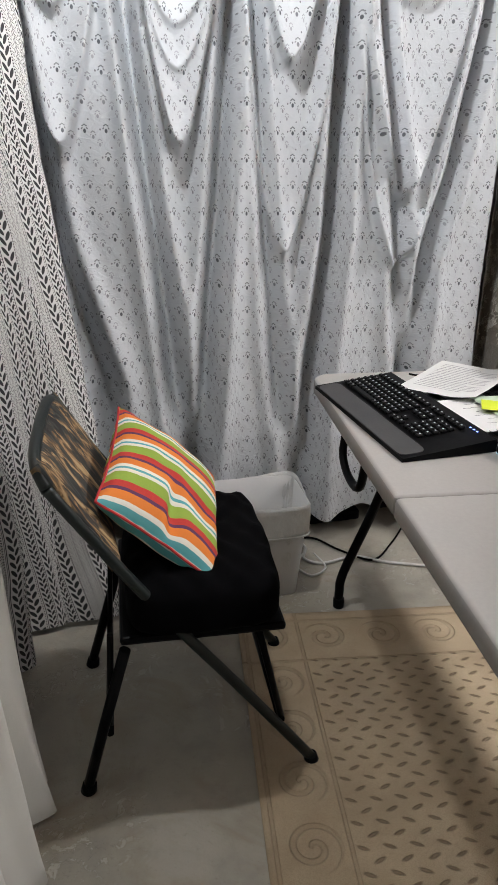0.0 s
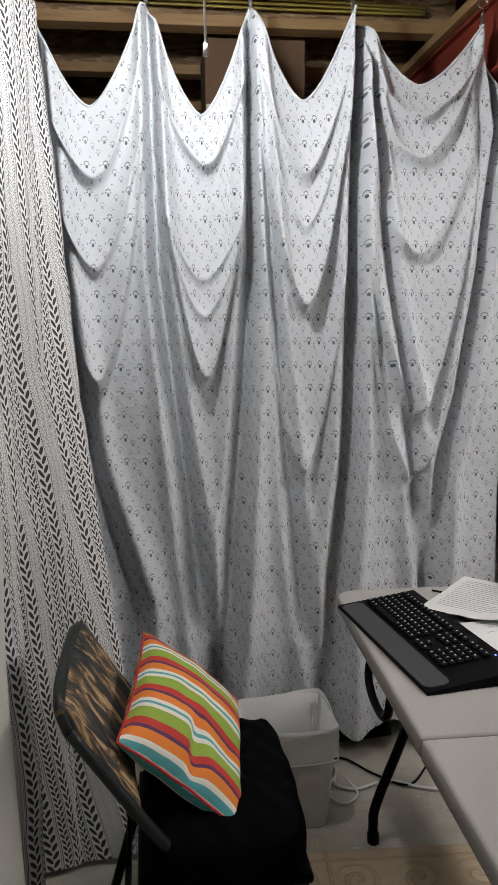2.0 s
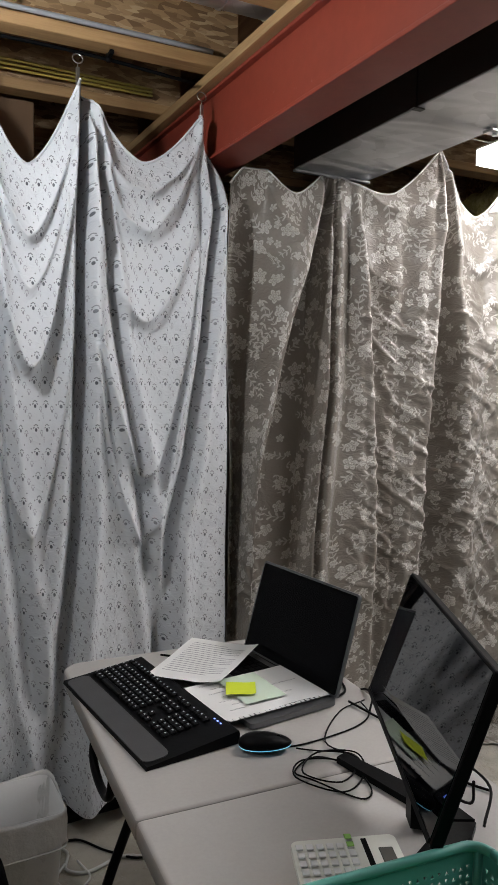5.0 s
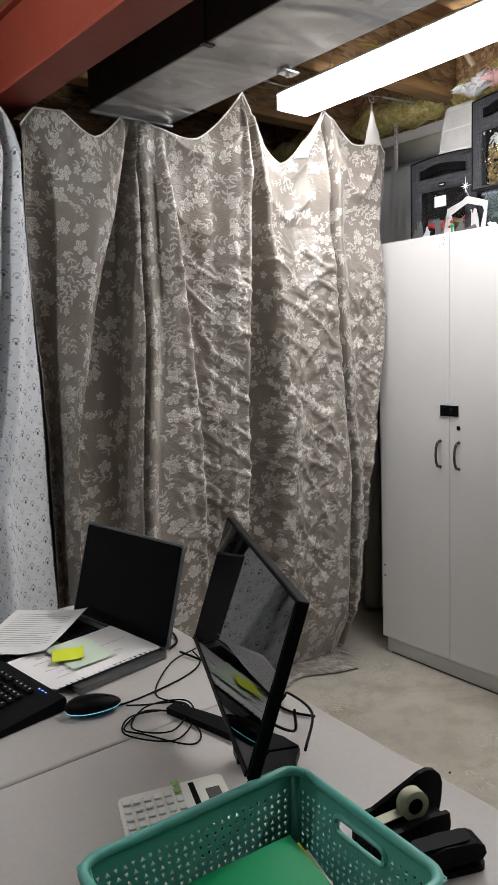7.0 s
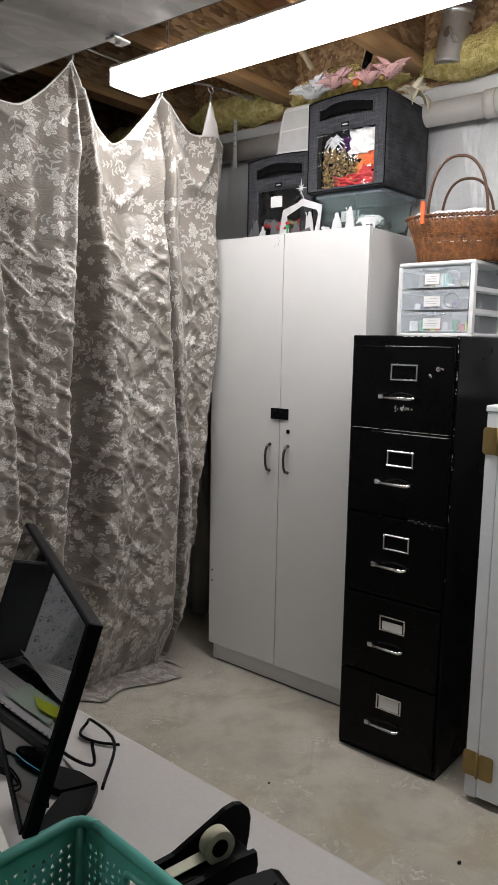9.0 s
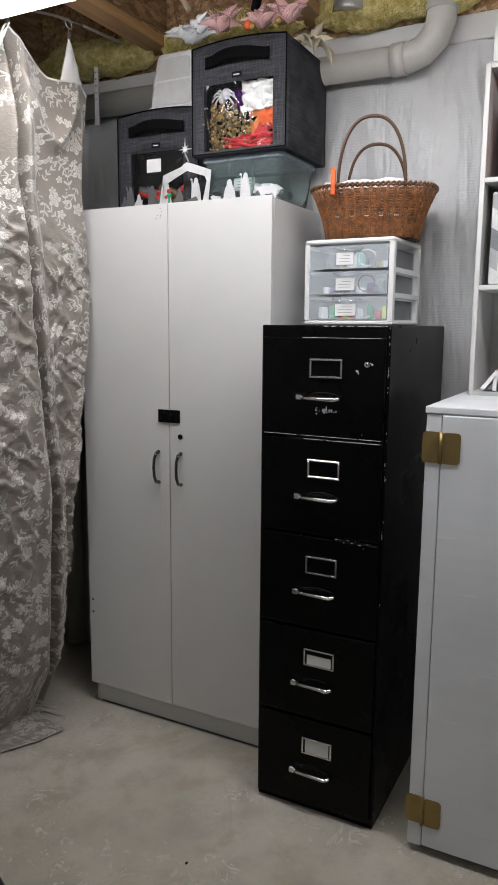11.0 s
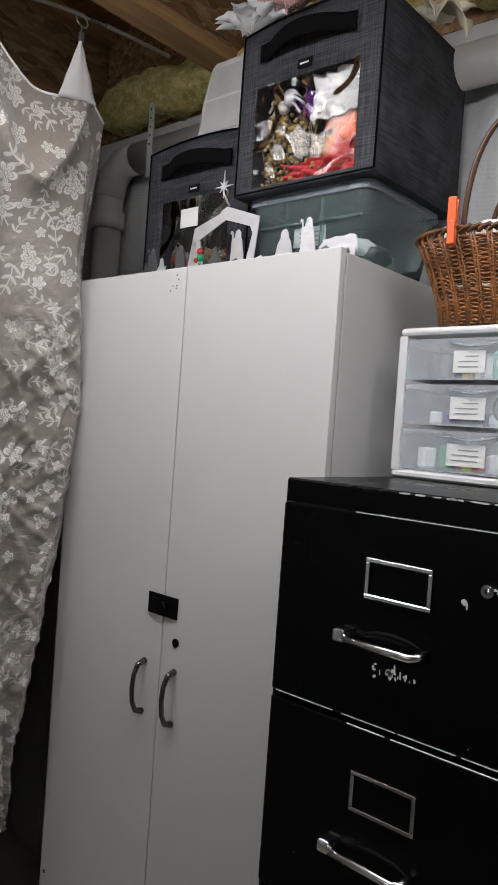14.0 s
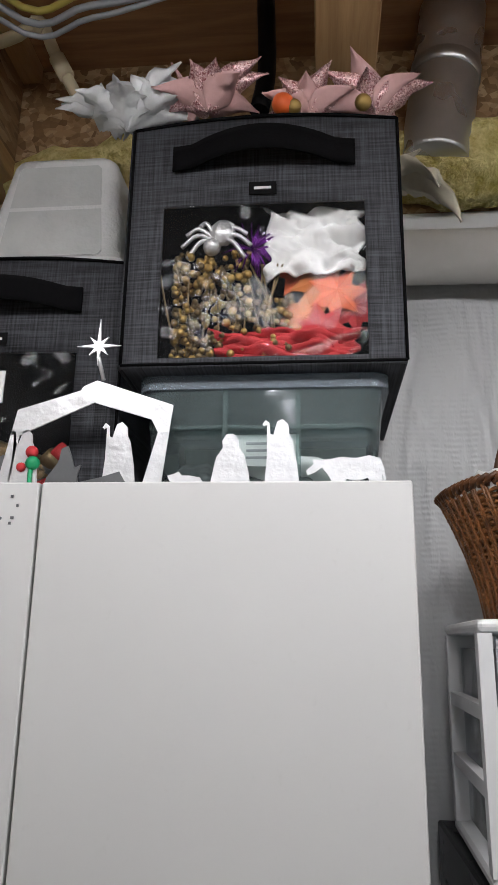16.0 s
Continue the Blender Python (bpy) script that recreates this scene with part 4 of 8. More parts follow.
def floral_depth(x, z):
    d = 0.0
    top = hang(min(max(x, 1.376), 3.182), H2, SAG2)[0]
    d += fold_profile(x, z) * min(1.0, max(0.0, top + 0.02 - z) * 3.2) * min(1.0, 0.55 + 0.5 * z)
    for i, zu, rise, out, keep in SW2:
        (xa, _), (xb, _) = H2[i], H2[i + 1]
        t = (x - xa) / (xb - xa)
        if 0 < t < 1:
            b = z - (zu + rise * abs(2 * t - 1) ** 1.6 + 0.02 * wob(x * 6, zu, 2, 4))
            d -= out * (4 * t * (1 - t)) ** 0.7 * (math.exp(-b / keep) if b > 0 else math.exp(b / 0.035))
    w = bump_in(x, 2.44, 2.72, 0.10) * bump_in(z, 0.25, 1.86, 0.16)
    if w > 0:
        d -= w * (0.0125 * crumple_at(x, z, 40, 4.5, 13.0, 2.0) + 0.0085 * crumple_at(x, z, -50, 5.0, 14.0, 5.0) + 0.0034 * crumple_at(x, z, 10, 14.0, 34.0, 6.0))
    w = bump_in(x, 1.98, 2.22, 0.14) * bump_in(z, 0.70, 1.80, 0.16)
    if w > 0:
        d -= w * (0.0150 * crumple_at(x, z, 48, 4.5, 12.0, 7.0) + 0.0070 * crumple_at(x, z, 36, 9.0, 24.0, 8.0))
    w = bump_in(x, 2.90, 3.2, 0.06) * bump_in(z, 0.2, 1.80, 0.16)
    if w > 0:
        d -= w * (0.0095 * crumple_at(x, z, 42, 5.0, 13.0, 11.0) + 0.0080 * crumple_at(x, z, -48, 6.0, 16.0, 12.0) + 0.0030 * crumple_at(x, z, 5, 14.0, 34.0, 14.0))
    d += 0.055 * bump_in(x, 2.46, 2.68, 0.10) * bump_in(z, 2.02, 2.6, 0.25)
    w = bump_in(x, 1.36, 1.56, 0.05) * bump_in(z, 0.5, 1.55, 0.2)
    if w > 0:
        d -= w * 0.010 * crumple_at(x, z, 50, 5.0, 13.0, 15.0)
    for xh, zh in (H2[5], H2[6]):
        drop = max(0.02, zh - z)
        c = (x - xh) / (0.015 + 0.17 * drop)
        if abs(c) < 2.5 and drop < 0.9:
            d += 0.009 * min(1.0, drop * 8) * math.exp(-c * c * 0.8) * math.cos(c * 5.2) * (1 - drop / 0.9)
    return d + 0.012 * wob(x * 1.3, z, 3.2, 4.1) + 0.003 * wob(x, z * 1.1, 13, 7.1)


def slanted(x, d, z):
    """Swings a point of the flat cloth on to the slanting line on which it hangs, towards the tall cabinet."""
    k = 2.504 / (2.449 + 0.095 * (x - 0.386))
    x2, z2 = 0.386 + k * (x - 0.386), 1.52 + k * (z - 1.52)
    # below, the hem swings back to the wall and in beside the cabinet
    low = max(0.0, 1 - z / 0.95) ** 1.5 * max(0.0, min(1.0, (x2 - 2.05) / 0.35))
    return (x2 - 2.28 + 0.09 * d + 0.06 * low * max(0.0, x2 - 2.5) * 2, 3.592 - 0.095 * x2 - 3.52 + d + 0.13 * low, z + (z2 - z) * max(0.0, min(1.0, z / 0.7)))


def floral_curtain(nu=400, nv=380):
    root = thing("floral_curtain", "taupe jacquard curtain with pale woven flowers and a white lining", "curtain", 2.28, 3.52, 0)
    tops = [1.375, 1.43, 1.53, 1.64, 1.757, 1.84, 2.08, 2.20, 2.322, 2.43, 2.55, 2.67, 2.782, 2.93, 3.01, 3.125, 3.183]
    made = {}

    def place(u, v):
        key = (round(u * nu * 4), round(v * nv * 4))
        if key in made:
            return made[key]
        n = len(tops) - 1
        i = min(int(u * n), n - 1)
        xt = tops[i] + (tops[i + 1] - tops[i]) * (u * n - i)
        zt, _, _ = hang(xt, H2, SAG2)
        zb = 0.035 + 0.012 * math.sin(u * 23 + 4.1)
        z = zt + (zb - zt) * v
        a, b = interp(z, EDGE_L), interp(z, EDGE_R)
        s = (xt - 1.375) / 1.808
        x = a + (b - a) * (s + (u - s) * 0.6 * v)
        d = floral_depth(x, max(z, 0.16))
        if v > 0.93:
            t = (v - 0.93) / 0.07
            z0 = zt + (zb - zt) * 0.93
            back_in = math.sin(min(1.0, t / 0.45) * math.pi / 2)
            d += 0.07 * back_in - (0.07 + 0.15 * (0.6 + 0.4 * wob(u * 6, 0, 1, 3))) * max(0.0, (t - 0.40) / 0.6)
            z = z0 * (1 - back_in) + (0.008 + 0.012 * abs(wob(u * 30, t * 3, 1, 5)) * (1 - 0.5 * t))
        made[key] = slanted(x, d, z)
        return made[key]
    # cloth metres: along the folds of each row, from the middle of the cloth outwards
    runs = []
    for j in range(nv + 1):
        run = [0.0]
        for i in range(nu):
            a, b = place(i / nu, j / nv), place((i + 1) / nu, j / nv)
            run.append(run[-1] + math.hypot(b[0] - a[0], 0.8 * (b[1] - a[1])))
        runs.append([r - run[nu // 2] for r in run])
    smooth_runs = [[sum(runs[q][i] for q in range(max(0, j - 12), min(nv, j + 12) + 1, 4)) / len(range(max(0, j - 12), min(nv, j + 12) + 1, 4)) for i in range(nu + 1)] for j in range(nv + 1)]

    def cloth_uv(u, v):
        across = smooth_runs[min(max(round(v * nv), 45), round(0.90 * nv))][round(u * nu)]
        if v > 0.93:
            return (across, place(u, round(0.93 * nv) / nv)[2] - (v - 0.93) * 6.0)
        return (across, place(u, v)[2])
    bm = B(); sheet(bm, nu, nv, place, cloth_uv)
    ob = part("cloth", bm, [LINING, FLORAL], root)
    m = ob.modifiers.new("thickness", "SOLIDIFY")
    m.thickness, m.offset, m.material_offset, m.material_offset_rim = 0.002, -1, 1, 0
    bm = B(); tube(bm, [Vector(place(i / 200, 0.0)) + Vector((0, 0, 0.001)) for i in range(201)], 0.004, 6)
    part("top_hem", bm, LINING, root, "rolled top hem")
    return root


FLORAL_CURTAIN = floral_curtain()


# Leaf-striped drape along the west side, its free edge turned into the corner
def leaf_place(u, v):
    y = 3.40 - 1.25 * u
    z = 2.68 + (0.02 - 2.68) * v
    flare = max(0.0, v - 0.12) ** 1.2
    near = math.exp(-(u / 0.22) ** 2)
    x = -0.205 + 0.10 * near * (0.55 + 2.3 * flare)
    # gathered header: a ruffle above the rod, pinched in at the rings
    head = max(0.0, (z - 2.52) / 0.16)
    x += 0.045 * near * math.sin(min(1.0, head) * math.pi * 0.8) - 0.035 * near * math.exp(-((z - 2.50) / 0.035) ** 2)
    x += (0.035 + 0.035 * v) * math.sin(u * 34 + 1.6 * math.sin(v * 3 + u * 4)) * (0.5 + 0.6 * v) + 0.02 * wob(u * 5, v * 4, 1.3, 8) + 0.006 * wob(u * 9, v * 12, 2.2, 3)
    x += 0.014 * math.sin(u * 95 + 2 * wob(u * 4, v * 2, 1, 3)) * (0.4 + 0.6 * (1 - v)) + 0.012 * head * wob(u * 40, z * 25, 1, 6)
    y -= 0.34 * v * near
    # the cloth is drawn towards the corner at the top and fans out below
    y += 0.22 * (1 - v) * u * math.exp(-u * 2.2)
    return (x, y, z)


root = thing("leaf_curtain", "white cotton curtain with black columns of printed leaves and dots", "curtain")
bm = B(); sheet(bm, 260, 200, leaf_place, lambda u, v: (u * 2.75 - 0.30 * (1 - v) * math.exp(-u * 4), (1 - v) * 2.25))
part("cloth", bm, LEAF, root)


def plain_place(u, v):
    y = 2.56 - 1.7 * u
    z = 2.62 + (0.012 - 2.62) * v
    x = -0.185 + 0.125 * v ** 3 + (0.012 + 0.020 * v) * math.sin(u * 62 + 1.8 * math.sin(v * 2.5 + u * 5)) + 0.008 * math.sin(u * 131 + 2.5 * v) * v + 0.02 * wob(u * 6, v * 3, 1.5, 5)
    x -= 0.05 * math.exp(-(u / 0.02) ** 2)
    # its free edge is caught back half way up and swings out again at the floor
    y += 0.26 * math.exp(-(u / 0.10) ** 2) * (math.exp(-((v - 0.52) / 0.24) ** 2) - 0.45 * v ** 4) + 0.03 * wob(v * 3, u * 3, 1.0, 2)
    return (x, y, z)


root = thing("plain_curtain", "plain off-white fabric curtain hanging in soft folds", "curtain")
bm = B(); sheet(bm, 160, 90, plain_place, lambda u, v: (u * 2.2, (1 - v) * 2.6))
part("cloth", bm, DRAPE, root)


# Loose corners of the floral curtain turned over to show the lining
def lining_flap(a, b, c):
    a, b, c = Vector(a), Vector(b), Vector(c)

    def place(u, v):
        p = a + (b - a) * u + (c - b) * u * v
        return p + Vector((0, -0.012 * math.sin(math.pi * u) * math.sin(math.pi * v) + 0.004 * wob(u * 4, v * 4, 1, 7), 0))
    bm = B(); sheet(bm, 14, 14, place)
    ob = part("lining_flap", bm, LINING, FLORAL_CURTAIN, "white lining of a turned-over corner")
    ob.matrix_basis = FLORAL_CURTAIN.matrix_world.inverted()
    m = ob.modifiers.new("thickness", "SOLIDIFY"); m.thickness = 0.002


def on_slant(x, z, out):
    a, b, c = slanted(x, -out, z)
    return (a + 2.28, b + 3.52, c)


lining_flap(on_slant(2.772, 2.530, 0.02), on_slant(2.545, 2.290, 0.05), on_slant(2.625, 2.300, 0.055))
lining_flap(on_slant(3.086, 2.592, 0.0), on_slant(3.022, 2.415, 0.012), on_slant(3.140, 2.430, 0.016))

# ---- ceiling fixtures, ducts, pipes ----
# Strip light
root = thing("strip_light", "long white surface-mounted strip light, switched on", "ceiling light", STRIP[0], STRIP[1], STRIP[2])
bm = B(); prism(bm, [(-0.078, 0.004), (-0.062, 0.0), (0.062, 0.0), (0.078, 0.004), (0.080, 0.058), (-0.080, 0.058)], -1.21, 1.21, "y")
part("lens", bm, LENS, root, "glowing white wraparound lens")
bm = B(); box(bm, -0.082, 0.082, -1.215, 1.215, 0.0585, 0.068, 0.003)
part("housing", bm, WHITEPLASTIC, root, "white metal housing")
for s in (-1, 1):
    bm = B(); box(bm, -0.08, 0.08, s * 1.2165 - 0.004, s * 1.2165 + 0.004, 0.002, 0.062, 0.002, 1)
    part("end_cap", bm, WHITEPLASTIC, root)
for y in (-0.95, 0.30, 1.0):
    bm = B()
    for i in range(6):
        tube(bm, [(0.006 * math.cos(a) * (1 if i % 2 else 0), y + 0.006 * math.cos(a) * (0 if i % 2 else 1), 0.068 + 0.0235 * i + 0.016 * math.sin(a)) for a in [k * math.pi / 4 for k in range(9)]], 0.0014, 5)
    part("hanging_chain", bm, STEEL, root, "short steel hanging chain")

# Pull-chain bulb on the joist
root = thing("pull_chain_light", "bare lit bulb in a white socket with a pull string", "ceiling light", BULB[0], BULB[1], BULB[2])
bm = B(); lathe(bm, [(0.004, -0.040), (0.020, -0.036), (0.033, -0.020), (0.038, -0.002), (0.036, 0.014), (0.027, 0.034), (0.019, 0.050), (0.016, 0.058)], 20)
part("bulb", bm, BULBGLASS, root, "glowing frosted bulb")
bm = B(); lathe(bm, [(0.020, 0.055), (0.024, 0.060), (0.026, 0.085), (0.052, 0.098), (0.055, 0.150), (0.012, 0.156), (0.012, 0.525)], 20)
part("socket", bm, WHITEPLASTIC, root, "white porcelain lamp socket on a stem")
bm = B(); tube(bm, [(0.045, 0.0, 0.12), (0.055, 0.0, 0.08), (0.058, 0.0, 0.0), (0.060, 0.002, -0.300)], 0.0030, 6); tube(bm, [(0.060, 0.002, -0.300), (0.0605, 0.002, -0.325)], 0.0050, 6)
part("pull_string", bm, WHITEWIRE, root, "white knotted pull string")

# Rectangular duct beside the beam
root = thing("rectangular_duct", "dented galvanised sheet-metal duct with dark sides", "duct", 1.800, 1.6, 2.33, 1.4)
bm = B(); box(bm, -0.155, 0.16, -2.4, 1.83, 0.0, 0.006, 0.002, 1)
part("bottom_panel", bm, SHEETMETAL, root)
# side panels in a much darker metal than the bottom
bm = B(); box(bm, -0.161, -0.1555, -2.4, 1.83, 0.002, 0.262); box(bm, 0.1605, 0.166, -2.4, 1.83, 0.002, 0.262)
part("side_panel", bm, DARKDUCT, root, "dark duct side")
bm = B(); box(bm, -0.155, 0.160, 1.824, 1.8295, 0.0065, 0.262); part("end_panel", bm, SHEETMETAL, root)
bm = B(); box(bm, -0.163, 0.168, 1.815, 1.834, -0.010, -0.0008, 0.002, 1); part("end_flange", bm, SHEETMETAL, root, "folded sheet-metal end flange")
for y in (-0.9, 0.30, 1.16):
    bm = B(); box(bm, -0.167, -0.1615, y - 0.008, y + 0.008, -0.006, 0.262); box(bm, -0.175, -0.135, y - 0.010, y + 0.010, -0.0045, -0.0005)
    part("hanger_strap", bm, DARKDUCT if y > 1 else SHEETMETAL, root)
bm = B(); box(bm, 0.13, 0.19, 1.16, 1.20, -0.012, -0.004, 0.002, 1); tube(bm, [(0.16, 1.18, -0.02), (0.16, 1.18, 0.0)], 0.008, 8)
part("hanger_clip", bm, STEEL, root)

# Round duct between the joists
root = thing("round_duct", "shiny round sheet-metal duct lying between joists", "duct", 0.93, 3.115, 2.762)
bm = B(); tube(bm, [(-0.44 + 0.88 * i / 12, 0, 0) for i in range(13)], 0.1, 28)
part("pipe", bm, SHEETMETAL, root)
bm = B(); tube(bm, [(0.405, 0, 0), (0.43, 0, 0)], 0.1035, 28)
part("collar", bm, CREAMPIPE, root, "pale taped collar")
for x in (-0.25, 0.25):
    bm = B(); tube(bm, [(x, 0.102 * math.cos(a), 0.102 * math.sin(a) if a <= math.pi * 2 else 0) for a in [math.pi + k * math.pi / 10 for k in range(11)]] + [(x, 0.102, 0.158)], 0.003, 5); part("hanger_strap", bm, STEEL, root)

# Drain pipe along the east wall
root = thing("drain_pipe", "white plastic drain pipe with elbows along the wall", "pipe", 3.345, 2.9, 2.42)
bm = B(); tube(bm, [(0, -0.62, 0), (0, 0.76, 0.012)], 0.047, 20); part("pipe", bm, PVC, root)
bm = B(); tube(bm, [(0, -0.60, 0), (0, -0.655, 0.002), (0, -0.70, 0.016), (0, -0.738, 0.052), (0, -0.757, 0.10), (0, -0.760, 0.20)], 0.049, 20); part("elbow", bm, PVC, root)
bm = B(); tube(bm, [(0, -0.645, 0.001), (0, -0.600, 0)], 0.0535, 20); part("collar", bm, PVC, root)
bm = B(); tube(bm, [(0, -0.760, 0.13), (0, -0.760, 0.19)], 0.0535, 20); part("collar", bm, PVC, root)
bm = B(); tube(bm, [(0, 0.74, 0.012), (0, 0.81, 0.01), (0, 0.86, -0.03), (0, 0.875, -0.09)], 0.049, 20); part("elbow", bm, PVC, root)
bm = B(); tube(bm, [(0, 0.875, -0.08), (0, 0.875, -2.40)], 0.045, 20); tube(bm, [(0, 0.875, -0.14), (0, 0.875, -0.20)], 0.054, 20); part("standpipe", bm, PVC, root)
bm = B(); tube(bm, [(0, -0.760, 0.18), (0, -0.760, 0.47)], 0.047, 20); part("riser", bm, PVC, root)

root = thing("pipe_strap", "white perforated plastic hanger strap holding the drain pipe", "strap", 3.30, 3.534, 2.34)
bm = B(); box(bm, -0.003, 0.003, -0.010, 0.010, 0.0, 0.30, 0.001, 1); part("strip", bm, WHITEPLASTIC, root)
for k in range(7):
    bm = B(); tube(bm, [(-0.0042, 0.0, 0.10 + 0.026 * k), (-0.0031, 0.0, 0.10 + 0.026 * k)], 0.0032, 8); part("hole", bm, INK, root)

# Cream supply pipe and cables overhead near the wall
root = thing("supply_pipe", "cream plastic water pipe with an elbow", "pipe", 3.30, 3.08, 2.77)
bm = B(); tube(bm, [(-0.04, -0.018, -0.088), (-0.07, 0.035, 0.011), (-0.09, 0.051, 0.052), (-0.095, 0.06, 0.06), (-0.1, 0.073, 0.056), (-0.11, 0.111, 0.016), (-0.14, 0.211, -0.014), (-0.24, 0.331, 0.086)], 0.011, 10, 3); part("pipe", bm, CREAMPIPE, root)
bm = B(); tube(bm, [(-0.07, 0.035, 0.011), (-0.06, 0.016, -0.024)], 0.0145, 10); part("fitting", bm, CREAMPIPE, root)
bm = B(); tube(bm, [(-0.09, 0.051, 0.052), (-0.095, 0.06, 0.06), (-0.1, 0.073, 0.056)], 0.0145, 10); part("fitting", bm, CREAMPIPE, root)

root = thing("vent_pipe", "round galvanised vent pipe against the rim board", "pipe", 3.315, 2.40, 2.62)
bm = B(); tube(bm, [(0, 0.050, -0.035), (0, 0.045, 0.0), (0, 0.022, 0.14), (0, 0.0, 0.29)], 0.060, 26, 2); part("pipe", bm, DUSTYTIN, root)
bm = B(); tube(bm, [(0, 0.0235, 0.135), (0, 0.0195, 0.160)], 0.0625, 26); part("joint_band", bm, DUSTYTIN, root)


def cable(name, points, r, mat, label, n=6, seg=6):
    bm = B(); tube(bm, points, r, seg, n)
    return single(name, bm, mat, label, "cable")


for i in range(3):
    cable("yellow_cable", [(X0 + 0.1, 3.845 + 0.012 * i, 2.66 + 0.014 * i), (-0.2, 3.85, 2.665 + 0.013 * i), (0.6, 3.845, 2.657 + 0.016 * i), (1.20, 3.855, 2.66 + 0.012 * i)], 0.005, YELLOWWIRE, "yellow electrical cable stapled along a joist")
cable("grey_cable", [(X0 + 0.1, 3.366, 2.645), (-0.3, 3.367, 2.644), (0.5, 3.366, 2.646), (1.25, 3.367, 2.644)], 0.008, GREYWIRE, "grey electrical cable clipped along a joist flange")
cable("yellow_cable", [(0.62, 3.36, 2.66), (0.63, 3.36, 2.71), (0.66, 3.35, 2.745), (0.70, 3.34, 2.77), (0.71, 3.32, 2.82), (0.70, 3.30, 2.88)], 0.006, YELLOWWIRE, "yellow electrical cable bending up beside a joist")
for i, (mat, r) in enumerate(((YELLOWWIRE, 0.006), (GREYWIRE, 0.006), (GREYWIRE, 0.005))):
    cable(("yellow_cable", "grey_cable", "grey_cable")[i], [(2.05, 3.34 + 0.02 * i, 2.70), (2.6, 3.30 + 0.02 * i, 2.73 - 0.012 * i), (3.04 + 0.024 * i, 3.13 + 0.01 * i, 2.722), (3.052 + 0.018 * i, 3.00, 2.722 - 0.004 * i), (3.048 + 0.008 * i, 2.86, 2.724), (3.04, 2.66, 2.745)], r, mat, "loose electrical cable running across the joists")
for i in range(2):
    cable("yellow_cable", [(2.70 + 0.02 * i, 2.54, 2.66), (2.85, 2.40, 2.665), (3.0, 2.10, 2.67), (3.1, 1.7, 2.67)], 0.0055, YELLOWWIRE if i else GREYWIRE, "electrical cable slung under the joists")
cable("black_hose", [(3.18, 2.745, 2.60), (3.20, 2.735, 2.70), (3.22, 2.74, 2.88)], 0.016, BLACKWIRE, "black flexible hose rising to the floor boards", 4, 10)

# Curtain rod and ring clips
root = thing("curtain_rod", "thin black curtain rod under a joist", "curtain rod", 0.5, 3.452, 2.588)
bm = B(); tube(bm, [(-0.85, 0, -0.004), (-0.3, 0, 0.0), (0.3, 0, 0.004), (0.72, 0, -0.02)], 0.006, 8, 4); part("rod", bm, BLACKTUBE, root)
for x in (-0.43, 0.42):
    bm = B(); box(bm, x - 0.006, x + 0.006, -0.055, 0.006, -0.004, 0.010, 0.001, 1); tube(bm, [(x, -0.01, -0.012), (x, -0.01, 0.012)], 0.008, 8); part("bracket", bm, STEEL if x < 0 else BLACKTUBE, root)


def ring_clip(x, y, ztop, drop):
    root = thing("ring_clip", "small steel curtain ring with a clip", "curtain clip", x, y, ztop, group="curtain ring clips")
    bm = B(); tube(bm, [(0.016 * math.cos(a), 0.004 * math.sin(a), 0.016 * math.sin(a) - 0.010) for a in [k * math.pi / 8 for k in range(17)]], 0.0022, 6); part("ring", bm, STEEL, root)
    bm = B(); tube(bm, [(0, 0, -0.026), (0, 0, -0.038)], 0.0018, 5); box(bm, -0.006, 0.006, -0.005, 0.005, -drop, -0.037, 0.0015, 1); part("clip", bm, STEEL, root)


for (x, z), zr in zip(H1[1:5], (2.575, 2.585, 2.585, 2.58)):
    ring_clip(x, 3.448, zr, zr - z + 0.012)
ring_clip(1.241, 3.44, 2.535, 0.075)
for x, z in (*H2[5:7], (3.088, 2.585)):
    p = on_slant(x, z, 0.0)
    ring_clip(p[0], p[1], p[2] + 0.055, 0.06)
bm = B(); tube(bm, [on_slant(x, z, 0.0) for x, z in ((2.2, 2.602), (2.75, 2.600), (3.08, 2.648), (3.40, 2.668))], 0.005, 8, 4)
single("curtain_wire", bm, STEEL, "thin steel wire holding the floral curtain", "curtain rod")

# Beyond the sprigged curtain
root = thing("cardboard_box", "brown cardboard box stored high beyond the curtain", "box", 0.58, 4.05, 2.02)
bm = B(); box(bm, -0.19, 0.19, -0.1, 0.2, 0.0, 0.575, 0.004, 1); part("body", bm, CARDBOARD, root)
bm = B(); box(bm, -0.188, 0.188, -0.1035, -0.1005, 0.30, 0.34); part("tape", bm, CREAMPIPE, root, "packing tape")
root = thing("storage_rack", "wooden storage rack standing in the dark beyond the curtain", "rack", 0.5, 4.25, 0)
for x in (-0.75, 0.75):
    bm = B(); box(bm, x - 0.03, x + 0.03, -0.3, -0.24, 0, 2.2, 0.003, 1); box(bm, x - 0.03, x + 0.03, 0.24, 0.3, 0, 2.2, 0.003, 1); part("upright", bm, LUMBER, root)
for z in (0.6, 1.3, 1.98):
    bm = B(); box(bm, -0.8, 0.8, -0.32, 0.32, z, z + 0.036, 0.003, 1); part("shelf", bm, LUMBER, root)
bm = B(); box(bm, -0.55, -0.02, 4.02, 4.4, 2.02, 2.22, 0.006); single("storage_box", bm, WHITEPLASTIC, "white box on the rack beyond the curtain", "box")

# ---- folding table and what lies on it ----
TZ = 0.74
root = thing("folding_table", "grey-white moulded plastic fold-in-half table on black legs", "table", 1.035, 2.302, 0, -1.5)


